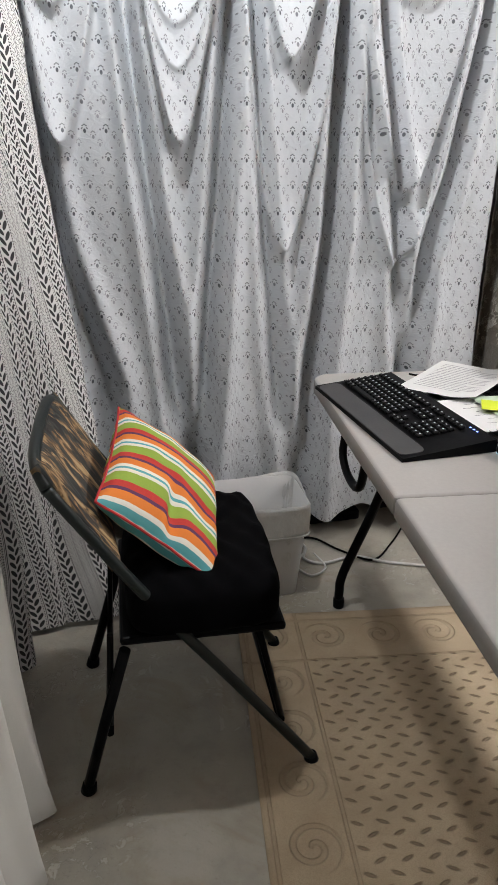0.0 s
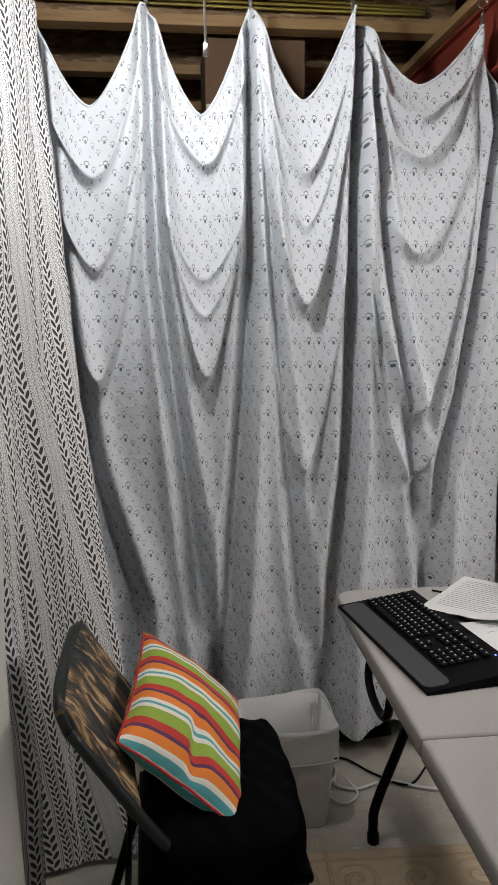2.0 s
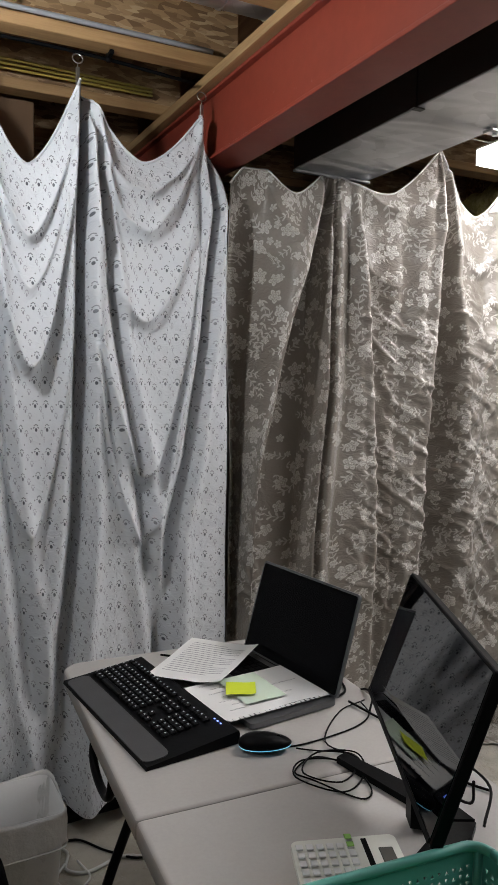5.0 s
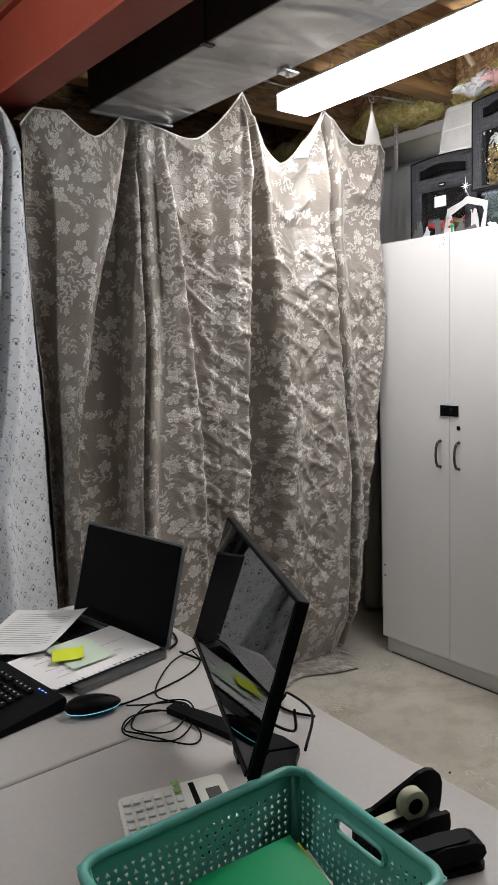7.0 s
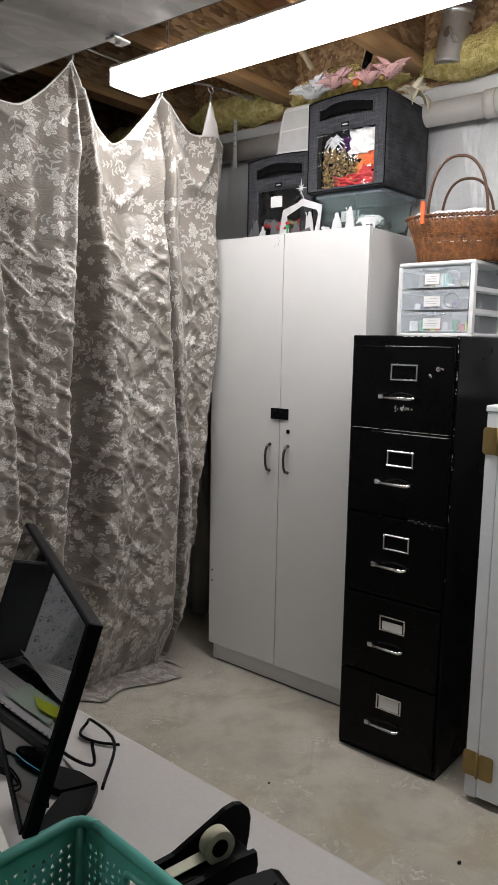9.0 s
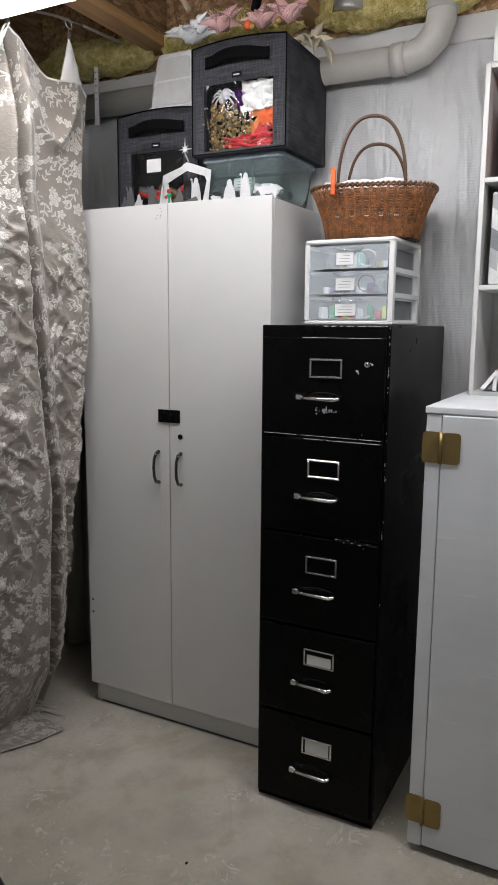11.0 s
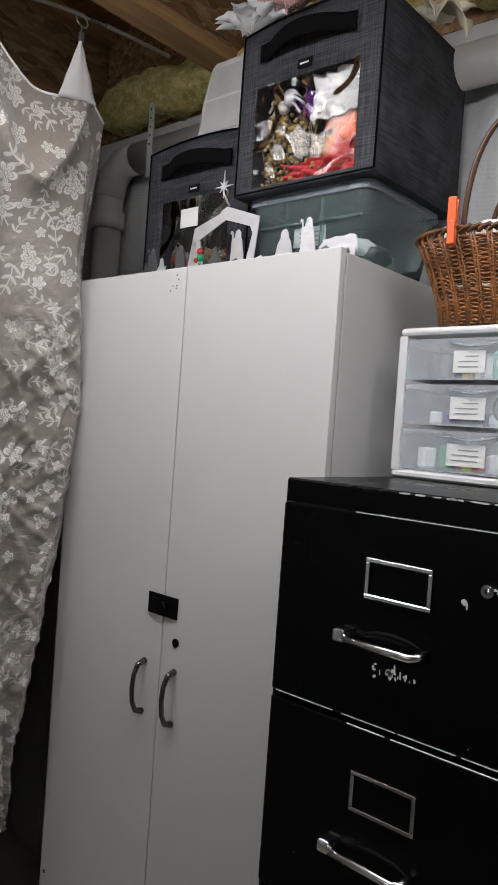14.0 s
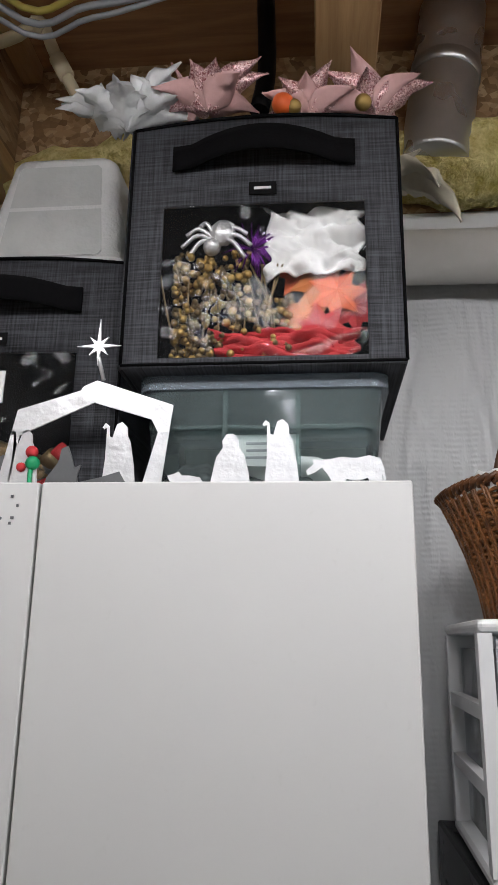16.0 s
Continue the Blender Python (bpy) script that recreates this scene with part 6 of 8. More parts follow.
for k in range(30):
    a0, a1 = 2 * math.pi * k / 30, 2 * math.pi * (k + 1) / 30
    q = [(0.016 + r * math.cos(a), y, 0.054 + r * math.sin(a)) for a in (a0, a1) for r in (0.013, 0.024) for y in (-0.0095, 0.0095)]
    v = [bm.verts.new(p) for p in q]
    for f in ((2, 3, 7, 6), (0, 4, 5, 1), (0, 2, 6, 4), (1, 5, 7, 3)):
        bm.faces.new([v[i] for i in f]).smooth = f in ((2, 3, 7, 6), (0, 4, 5, 1))
bmesh.ops.remove_doubles(bm, verts=bm.verts[:], dist=1e-5); bmesh.ops.recalc_face_normals(bm, faces=bm.faces[:])
part("tape_roll", bm, TAPE, TD, "roll of cream matte tape")
bm = B(); tube(bm, [(0.016, -0.0105, 0.054), (0.016, 0.0215, 0.054)], 0.0125, 18); part("hub", bm, BLACKPLASTIC, TD)
bm = B(); box(bm, -0.070, 0.0, -0.0095, 0.0095, -0.0005, 0.0005, at=pose(-0.004, 0, 0.0455, 0, -6, 0)); part("tape_tongue", bm, TAPE, TD)
bm = B(); box(bm, -0.084, -0.072, -0.032, 0.032, 0.039, 0.048, 0.003, 2); part("cutter", bm, CHROME, TD, "bright steel cutting edge")

# Stapler
ST = thing("stapler", "black desk stapler beside the tape dispenser", "stapler", 1.188, 1.664, TZ + 0.001, -23)
bm = B(); prism(bm, rounded(0.132, 0.040, 0.012, 4), 0.0, 0.009); part("base", bm, BLACKPLASTIC, ST)
bm = B(); prism(bm, [(-0.064, 0.012), (0.058, 0.017), (0.065, 0.026), (0.062, 0.038), (0.050, 0.045), (0.0, 0.047), (-0.054, 0.036), (-0.066, 0.025)], -0.018, 0.018, "y"); part("arm", bm, BLACKPLASTIC, ST)
bm = B(); box(bm, -0.060, 0.062, -0.009, 0.009, 0.0105, 0.0195, 0.001, 1); part("magazine", bm, STEEL, ST)
bm = B(); prism(bm, rounded(0.09, 0.028, 0.01, 4), 0.0, 0.003, at=pose(0.0, 0, 0.0455, 0, -2, 0)); part("grip", bm, KEYTOP, ST, "dark grey rubber grip")

# ---- rug, chair, pillow, bin and floor cables ----
bm = B(); sheet(bm, 40, 80, lambda u, v: (0.82 * u, 1.92 * v, 0.006 + 0.002 * wob(u * 2, v * 5, 1.4, 2)))
rug = single("rug", bm, RUG, "tan outdoor rug embossed with dashes and a scrolled border", "rug", at=pose(0.349, 1.058, 0.003, 0, 0, -3.2))
s = rug.modifiers.new("thickness", "SOLIDIFY")
s.thickness, s.offset = 0.006, -1

CH = thing("folding_chair", "black steel folding chair with reed-print back and black cushion", "chair", 0.293, 2.604, 0, 1.5)
for s in (-1, 1):
    y = s * 0.215
    bm = B(); tube(bm, [(0.262, s * 0.220, 0.012), (0.11, y, 0.215), (-0.02, y, 0.385), (-0.13, y, 0.535), (-0.215, y, 0.66), (-0.285, s * 0.215, 0.765)], 0.0125, 12, 4); part("front_leg", bm, GREENTUBE, CH, "dark painted steel tube running up to the back")
    bm = B(); tube(bm, [(-0.262, s * 0.220, 0.012), (-0.22, s * 0.210, 0.16), (-0.16, s * 0.205, 0.37)], 0.0125, 12); part("rear_leg", bm, BLACKTUBE, CH)
    bm = B(); tube(bm, [(-0.205, s * 0.19, 0.14), (-0.19, s * 0.19, 0.40)], 0.007, 8); part("strut", bm, BLACKTUBE, CH)
    bm = B(); tube(bm, [(0.19, s * 0.20, 0.12), (0.13, s * 0.19, 0.39)], 0.008, 8); part("strut", bm, BLACKTUBE, CH)
    for x in (0.262, -0.262):
        bm = B(); tube(bm, [(x, s * 0.220, 0.0), (x * 0.985, s * 0.2195, 0.022)], [0.019, 0.016], 12); part("foot_cap", bm, BLACKPLASTIC, CH, "black rubber foot")
bm = B(); tube(bm, [(-0.285, -0.215, 0.765), (-0.300, -0.20, 0.80), (-0.308, -0.14, 0.815), (-0.310, 0, 0.818), (-0.308, 0.14, 0.815), (-0.300, 0.20, 0.80), (-0.285, 0.215, 0.765)], 0.0125, 12, 5); part("top_bar", bm, GREENTUBE, CH, "dark green curved top tube")
for x, z in ((-0.205, 0.15), (0.185, 0.13)):
    bm = B(); tube(bm, [(x, -0.21, z), (x, 0.21, z)], 0.009, 10); part("cross_bar", bm, BLACKTUBE, CH)


def back_place(u, v):
    y = (u - 0.5) * 0.43
    bow = 0.030 * (1 - (2 * u - 1) ** 2)
    z = 0.575 + 0.235 * v
    x = -0.165 - 0.138 * v + bow * -0.6
    edge = min(u, 1 - u, v, 1 - v)
    return (x + 0.012 * min(1, edge * 9) ** 0.5, y, z)


bm = B(); sheet(bm, 30, 20, back_place)
ob = part("backrest", bm, CAMO, CH, "padded panel printed with brown reeds"); s = ob.modifiers.new("thickness", "SOLIDIFY"); s.thickness, s.offset = 0.022, 0
bm = B(); box(bm, -0.17, 0.19, -0.215, 0.215, 0.385, 0.405, 0.008, 2); part("seat", bm, BLACKTUBE, CH)


def cushion(u, v):
    a = 2 * math.pi * u
    t = math.pi * v
    ca, sa = math.cos(a), math.sin(a)
    k = 1 / max(abs(ca) ** 5 + abs(sa) ** 5, 1e-6) ** 0.2
    lobe = 1 + 0.016 * math.cos(a * 8)
    r = math.sin(t) ** 0.35 * k * lobe
    dome = math.cos(t)
    z = 0.462 + (0.072 if dome > 0 else 0.068) * math.copysign(abs(dome) ** 0.55, dome)
    tuft = 0.006 * (math.cos(r * ca * 15) * math.cos(r * sa * 15)) if dome > 0 else 0
    return (0.015 + 0.172 * r * ca, 0.243 * r * sa, z + tuft + 0.004 * wob(ca * r * 4, sa * r * 4, 1.5, 3))


bm = B(); sheet(bm, 96, 36, cushion)
part("cushion", bm, PLUSH, CH, "thick black tufted seat cushion")

# Striped pillow leaning on the back
PW, PH = 0.46, 0.318
org, ex, ey = Vector((0.233, 2.664, 0.613)), Vector((0.041, 0.46, 0.036)).normalized(), Vector((-0.205, -0.07, 0.183)).normalized()
ey = (ey - ex * ey.dot(ex)).normalized()
pm = Matrix((ex, ey, ex.cross(ey))).transposed().to_4x4()
pm.translation = org
PL = thing("striped_pillow", "bright striped square pillow leaning on the chair back", "pillow")
PL.matrix_world = pm


def pillow(side):
    def place(u, v):
        a, b = 2 * u - 1, 2 * v - 1
        puff = max(0.0, (1 - a * a) * (1 - b * b)) ** 0.42
        pinch = 1 - 0.07 * (1 - abs(a) ** 2.2) * abs(b) ** 3
        pinch2 = 1 - 0.07 * (1 - abs(b) ** 2.2) * abs(a) ** 3
        dent = 0.022 * math.exp(-((a + 0.35) ** 2 + (b + 0.55) ** 2) * 9)
        crease = 0.034 * math.exp(-((b + 0.12 - 0.25 * (a + 1)) / 0.13) ** 2) * max(0.0, min(1.0, (-0.15 - a) / 0.5)) if side > 0 else 0.0
        z = side * (0.070 * puff - dent * puff - crease * puff) + 0.004 * wob(u * 5, v * 5, 1.2, side)
        slump = ((1 - a) / 2) ** 1.5 * ((1 - b) / 2) ** 1.5
        return (a * PW / 2 * pinch2 - 0.015 * slump, b * PH / 2 * pinch, z + 0.02 * slump + 0.014 * ((1 + a) / 2) * ((1 - b) / 2) ** 2)
    return place


bm = B(); sheet(bm, 44, 40, pillow(1), lambda u, v: (u, v)); sheet(bm, 44, 40, pillow(-1), lambda u, v: (u, v))
part("cover", bm, STRIPES, PL)
seam = [(-1 + 2 * i / 20, -1) for i in range(20)] + [(1, -1 + 2 * i / 20) for i in range(20)] + [(1 - 2 * i / 20, 1) for i in range(20)] + [(-1, 1 - 2 * i / 20) for i in range(21)]
bm = B(); tube(bm, [pillow(1)((a + 1) / 2, (b + 1) / 2) for a, b in seam], 0.0032, 6)
part("piping", bm, REDCLOTH, PL, "red corded edge")

# Waste bin with its liner
BN = thing("waste_bin", "small white plastic waste bin with a translucent liner", "waste bin", 0.552, 3.165, 0, 3)


def bin_shell(w0, d0, w1, d1, z0, z1, flip=False):
    bm = B()
    rings = [[bm.verts.new((x, y, z)) for x, y in rounded(w, d, 0.03, 5)] for w, d, z in ((w0, d0, z0), ((w0 + w1) / 2, (d0 + d1) / 2, (z0 + z1) / 2), (w1, d1, z1))]
    n = len(rings[0])
    for a, b in zip(rings, rings[1:]):
        for i in range(n):
            bm.faces.new((a[i], a[(i + 1) % n], b[(i + 1) % n], b[i])).smooth = True
    bm.faces.new(rings[0][::-1])
    return bm


ob = part("body", bin_shell(0.235, 0.18, 0.285, 0.235, 0.002, 0.335), WHITEPLASTIC, BN); s = ob.modifiers.new("thickness", "SOLIDIFY"); s.thickness = 0.003


def liner(u, v):
    a = 2 * math.pi * u
    k = 1 / (abs(math.cos(a)) ** 8 + abs(math.sin(a)) ** 8) ** 0.125
    wr = 1 + 0.012 * math.sin(a * 17) * (1 - v) + 0.02 * wob(u * 9, v * 4, 1.7, 4)
    if v < 0.38:
        t = v / 0.38
        return (0.148 * k * math.cos(a) * wr, 0.122 * k * math.sin(a) * wr, 0.235 + 0.105 * t + 0.006 * math.sin(a * 5))
    t = (v - 0.38) / 0.62
    r = 1 - 0.22 * t
    return (0.145 * k * r * math.cos(a) * wr, 0.119 * k * r * math.sin(a) * wr, 0.345 + 0.055 * math.sin(a * 2 + 0.6) * (1 - t) * 0.2 - 0.30 * t)


bm = B(); sheet(bm, 90, 26, liner); part("liner", bm, LINER, BN, "wrinkled translucent bag folded over the rim")
bm = B(); tube(bm, [(0.149 / (abs(math.cos(a)) ** 8 + abs(math.sin(a)) ** 8) ** 0.125 * math.cos(a), 0.123 / (abs(math.cos(a)) ** 8 + abs(math.sin(a)) ** 8) ** 0.125 * math.sin(a), 0.232) for a in [2 * math.pi * i / 48 for i in range(49)]], 0.003, 5); part("liner_band", bm, LINER, BN)

# Cables on the floor by the curtain
cable("white_cable", [(0.72, 3.42, 0.012), (0.76, 3.36, 0.008), (0.74, 3.28, 0.008), (0.80, 3.24, 0.008), (0.92, 3.27, 0.008), (1.02, 3.22, 0.008), (1.18, 3.17, 0.008), (1.34, 3.13, 0.008)], 0.0055, WHITEWIRE, "white power cable curling over the concrete floor")
cable("white_cable", [(0.74, 3.30, 0.014), (0.70, 3.24, 0.010), (0.74, 3.17, 0.008), (0.80, 3.21, 0.010), (0.78, 3.30, 0.014)], 0.004, WHITEWIRE, "looped thin white cable on the floor")
cable("black_cable", [(0.70, 3.40, 0.012), (0.80, 3.42, 0.008), (0.88, 3.32, 0.008), (0.98, 3.24, 0.008), (1.08, 3.34, 0.008), (1.16, 3.44, 0.02)], 0.004, BLACKWIRE, "black cable lying on the concrete floor")
root = thing("power_strip", "black power strip lying under the curtain", "power strip", 0.86, 3.56, 0.001, 6)
bm = B(); box(bm, -0.16, 0.16, -0.028, 0.028, 0, 0.04, 0.008); part("body", bm, BLACKPLASTIC, root)
for i in range(4):
    bm = B(); box(bm, -0.12 + 0.07 * i, -0.085 + 0.07 * i, -0.016, 0.016, 0.0402, 0.0415); part("socket", bm, KEYTOP, root)
root = thing("floor_frame", "low black metal frame standing under the curtain", "frame", 0.80, 3.62, 0)
for a, b in (((-0.12, -0.14, 0.01), (-0.02, 0.0, 0.15)), ((-0.02, 0.0, 0.15), (0.30, 0.05, 0.16)), ((0.30, 0.05, 0.16), (0.32, 0.02, 0.01))):
    bm = B(); tube(bm, [a, b], 0.012, 10); part("tube", bm, BLACKTUBE, root)

# Crumbs of broken concrete on the bare floor
for x, y, r in ((2.18, 2.02, 0.006), (2.42, 1.86, 0.007), (2.36, 2.52, 0.005), (2.05, 2.66, 0.004)):
    bm = B(); bmesh.ops.create_icosphere(bm, subdivisions=1, radius=r, matrix=Matrix.Translation((x, y, r * 0.55)) @ Matrix.Diagonal((1.3, 0.9, 0.6, 1)))
    single("floor_crumb", bm, BLACKPLASTIC, "small dark crumb of dirt on the concrete floor", "debris", group="crumbs on the floor")

# ---- storage along the east wall ----
CB = thing("tall_cabinet", "tall white melamine two-door storage cabinet, scuffed", "cabinet", 3.165, 2.958, 0)
# local x runs away from the doors, y along the front
bm = B(); box(bm, -0.187, 0.205, -0.394, -0.382, 0.0, 1.938, 0.0015, 1); box(bm, -0.187, 0.205, 0.374, 0.386, 0.0, 1.938, 0.0015, 1)
box(bm, -0.195, 0.205, -0.3815, 0.3735, 1.922, 1.9395); box(bm, -0.195, 0.205, -0.3735, 0.3735, 0.088, 0.104); box(bm, 0.197, 0.205, -0.3735, 0.3735, 0.105, 1.921)
part("carcass", bm, BOARD, CB)
bm = B(); box(bm, -0.186, -0.170, -0.3735, 0.3735, 0.0, 0.0875, 0.001, 1); part("plinth", bm, BOARD, CB, "recessed white plinth")
for s in (-1, 1):
    y0, y1 = (-0.399, -0.0015) if s < 0 else (0.0015, 0.391)
    bm = B(); box(bm, -0.2155, -0.1975, y0, y1, 0.09, 1.942, 0.002, 2)
    door = part("door", bm, BOARD, CB)
    y = s * 0.048
    bm = B(); tube(bm, [(-0.216, y, 1.072), (-0.236, y, 1.066), (-0.246, y, 1.045), (-0.249, y, 1.015), (-0.246, y, 0.985), (-0.236, y, 0.964), (-0.216, y, 0.958)], [0.0075, 0.006, 0.0055, 0.0055, 0.0055, 0.006, 0.0075], 10)
    part("handle", bm, DARKSTEEL, door, "bowed steel pull handle")
    # black strips stand in for the shade in the gaps around the doors
    bm = B(); e = -0.391 if s < 0 else 0.372
    box(bm, -0.1970, -0.1873, e, e + 0.012, 0.10, 1.92); part("door_seal", bm, BLACKPLASTIC, CB, "black strip for the shade in the gap between door and side")
bm = B(); box(bm, -0.1970, -0.1955, -0.010, 0.010, 0.105, 1.92); part("door_seal", bm, BLACKPLASTIC, CB, "black strip for the shade in the gap between the doors")
bm = B(); box(bm, -0.2205, -0.216, -0.046, 0.046, 1.182, 1.228, 0.001, 1); part("hasp", bm, BLACKTUBE, CB, "dark steel hasp plate")
bm = B(); tube(bm, [(-0.2205, -0.008, 1.203), (-0.2335, -0.008, 1.203)], 0.012, 16); box(bm, -0.226, -0.2206, 0.012, 0.032, 1.19, 1.218, 0.001, 1); part("hasp_knob", bm, BLACKTUBE, CB)
bm = B(); tube(bm, [(-0.216, -0.046, 1.133), (-0.2185, -0.046, 1.133)], 0.0095, 18); part("lock", bm, BLACKTUBE, CB, "round black keyhole")
rnd = random.Random(3)
for i in range(6):
    yy, zz = 0.022 + 0.03 * rnd.random(), 1.86 + 0.065 * rnd.random()
    bm = B(); box(bm, -0.2165, -0.2156, yy, yy + 0.002 + 0.002 * rnd.random(), zz, zz + 0.003, at=None); part("chip", bm, INK, CB, "small dark chip in the door face")
for z in (0.395, 0.446):
    bm = B(); tube(bm, [(-0.2155, 0.372, z), (-0.217, 0.372, z)], 0.005, 8); part("screw_hole", bm, INK, CB)
bm = B(); box(bm, -0.188, -0.1865, -0.36, 0.36, 0.0, 0.007); part("worn_edge", bm, INK, CB, "black line along the foot of the plinth")

# Filing cabinet
FCD = 0.412     # from its middle line to its back
FC = thing("filing_cabinet", "old black five-drawer steel filing cabinet with chipped paint", "filing cabinet", 2.977, 2.291, 0)
bm = B(); box(bm, -0.228, FCD, -0.198, 0.198, 0.012, 1.532, 0.003, 1); part("case", bm, ENAMEL, FC)
bm = B(); box(bm, -0.225, FCD - 0.005, -0.195, 0.195, 0.0, 0.0115); part("base", bm, BLACKTUBE, FC)
for i in range(5):
    z0 = 0.028 + 0.2955 * i
    bm = B(); box(bm, -0.243, -0.2285, -0.188, 0.188, z0, z0 + 0.287, 0.004, 2)
    dr = part("drawer_front", bm, ENAMEL, FC)
    zc, yc = z0 + 0.199, -0.0145
    bm = B(); w, h = 0.050, 0.028
    for a in ((-w, w, h - 0.006, h), (-w, w, -h, -h + 0.006), (-w, -w + 0.006, -h + 0.0062, h - 0.0062), (w - 0.006, w, -h + 0.0062, h - 0.0062)):
        box(bm, -0.2475, -0.2432, yc + a[0], yc + a[1], zc + a[2], zc + a[3], 0.001, 1)
    part("label_frame", bm, CHROME, dr, "bright metal label frame")
    if i in (0, 1):
        bm = B(); box(bm, -0.2446, -0.2433, yc - 0.039, yc + 0.039, zc - 0.023, zc + (0.023 if i == 0 else 0.008)); part("label_card", bm, CARD, dr, "blank white label card")
    bm = B(); tube(bm, [(-0.244, yc + 0.062, zc - 0.084), (-0.264, yc + 0.060, zc - 0.087), (-0.266, yc - 0.036, zc - 0.087), (-0.262, yc - 0.044, zc - 0.085), (-0.244, yc - 0.048, zc - 0.082)], 0.0058, 10); part("handle", bm, CHROME, dr, "chrome bar handle")
    bm = B(); tube(bm, [(-0.2425, yc - 0.046, zc - 0.082), (-0.2435, yc - 0.025, zc - 0.074), (-0.244, yc + 0.005, zc - 0.071), (-0.2435, yc + 0.035, zc - 0.074), (-0.2425, yc + 0.054, zc - 0.082)], [0.001, 0.003, 0.004, 0.003, 0.001], 10); part("finger_recess", bm, BLACKPLASTIC, dr, "black pressed finger dish")
    bm = B(); box(bm, -0.268, -0.2432, yc + 0.064, yc + 0.084, zc - 0.092, zc - 0.074, 0.004, 2); part("thumb_latch", bm, CHROME, dr, "small chrome thumb latch")
bm = B(); tube(bm, [(-0.243, -0.138, 1.424), (-0.248, -0.138, 1.424)], 0.008, 14); tube(bm, [(-0.248, -0.138, 1.424), (-0.252, -0.145, 1.427)], 0.004, 8); part("lock", bm, CHROME, FC, "small chrome lock")
rnd = random.Random(9)


def flake(cy, cz, ry, rz, x, thick=0.0008):
    """A ragged chip in the paint, lying on a face that looks along -x."""
    n = rnd.choice((5, 6, 7, 8))
    ring = [(cy + ry * rnd.uniform(0.45, 1.0) * math.cos(2 * math.pi * q / n), cz + rz * rnd.uniform(0.45, 1.0) * math.sin(2 * math.pi * q / n)) for q in range(n)]
    bm = B(); prism(bm, ring, x - thick, x, "x")
    part("paint_chip", bm, CARD, FC, "chip down to bare metal")


for k in range(34):     # scratched patch under the top handle
    flake(-0.012 + rnd.gauss(0, 0.016), 1.288 + rnd.gauss(0, 0.0035), rnd.uniform(0.0010, 0.0042), rnd.uniform(0.002, 0.0055), -0.2431)
for k in range(26):     # worn edge of the case beside the drawers
    z = rnd.choice((0.9, 0.97, 1.13, 1.14, 1.23, 1.40, 1.48, 0.72, 0.60)) + rnd.gauss(0, 0.02)
    flake(-0.1945 + rnd.gauss(0, 0.0012), z, rnd.uniform(0.0008, 0.0020), rnd.uniform(0.002, 0.009), -0.2283)
for k in range(14):     # worn front edge of the top
    flake(rnd.uniform(-0.19, 0.0), 1.5295, rnd.uniform(0.003, 0.016), 0.0018, -0.2283)
for y, z, ry, rz in ((-0.108, 1.404, 0.006, 0.005), (-0.142, 1.427, 0.011, 0.004), (-0.152, 1.424, 0.004, 0.004), (-0.112, 1.400, 0.002, 0.006)):
    flake(y, z, ry, rz, -0.2431)
for k in range(9):     # scuffs at the third drawer's edge
    flake(-0.06 - 0.012 * k, 0.905 + rnd.gauss(0, 0.004), rnd.uniform(0.002, 0.006), 0.0015, -0.2431)
for i in (3, 4):     # pale lines painted for the highlight on the drawers' bevelled edges
    z0 = 0.028 + 0.2955 * i
    for y0, y1 in ((-0.183, -0.120), (-0.112, -0.03), (-0.026, 0.06), (0.075, 0.178)) if i == 4 else ((-0.180, -0.02), (-0.01, 0.05)):
        bm = B(); box(bm, -0.2434, -0.2412, y0, y1, z0 + (0.0006 if i == 4 else 0.2855), z0 + (0.0020 if i == 4 else 0.2868)); part("worn_edge", bm, CARD, FC, "pale line for the highlight along a drawer edge")
bm = B(); box(bm, -0.2434, -0.2412, -0.175, 0.06, 0.028 + 0.2955 * 4 + 0.2856, 0.028 + 0.2955 * 4 + 0.2868); part("worn_edge", bm, CARD, FC, "pale line for the highlight along a drawer edge")

# Low grey-white wooden cabinet
GC = thing("painted_cabinet", "grey-white painted wooden cabinet with brass hinges", "cabinet", 3.06, 1.50, 0)
bm = B(); box(bm, -0.325, 0.33, -0.475, 0.475, 0.02, 1.300, 0.002, 1); part("carcass", bm, GREYPAINT, GC)
bm = B(); box(bm, -0.343, 0.335, -0.482, 0.482, 1.3005, 1.320, 0.003, 2); part("top", bm, GREYPAINT, GC)
bm = B(); box(bm, -0.340, -0.3255, 0.437, 0.478, 0.022, 1.2995, 0.002, 1); part("stile", bm, GREYPAINT, GC)
bm = B(); box(bm, -0.345, -0.3255, -0.470, 0.4345, 0.03, 1.298, 0.003, 2); part("door", bm, GREYPAINT, GC, "wide slab door with brushed paint")
for z in (0.140, 1.210):
    bm = B(); prism(bm, rounded(0.048, 0.085, 0.010, 4, 0.462, z), -0.3435, -0.3405, "x"); prism(bm, rounded(0.048, 0.085, 0.010, 4, 0.408, z), -0.3485, -0.3455, "x")
    tube(bm, [(-0.349, 0.4358, z - 0.043), (-0.349, 0.4358, z + 0.043)], 0.0055, 10)
    part("hinge", bm, BRASS, GC, "large aged brass hinge")
    for yy in (0.455, 0.47, 0.400, 0.416):
        bm = B(); tube(bm, [(-0.3495 if yy < 0.43 else -0.3445, yy, z + (0.025 if int(yy * 1000) % 2 else -0.02)), (-0.3470, yy, z + (0.025 if int(yy * 1000) % 2 else -0.02))], 0.003, 6); part("screw", bm, BRASS, GC)
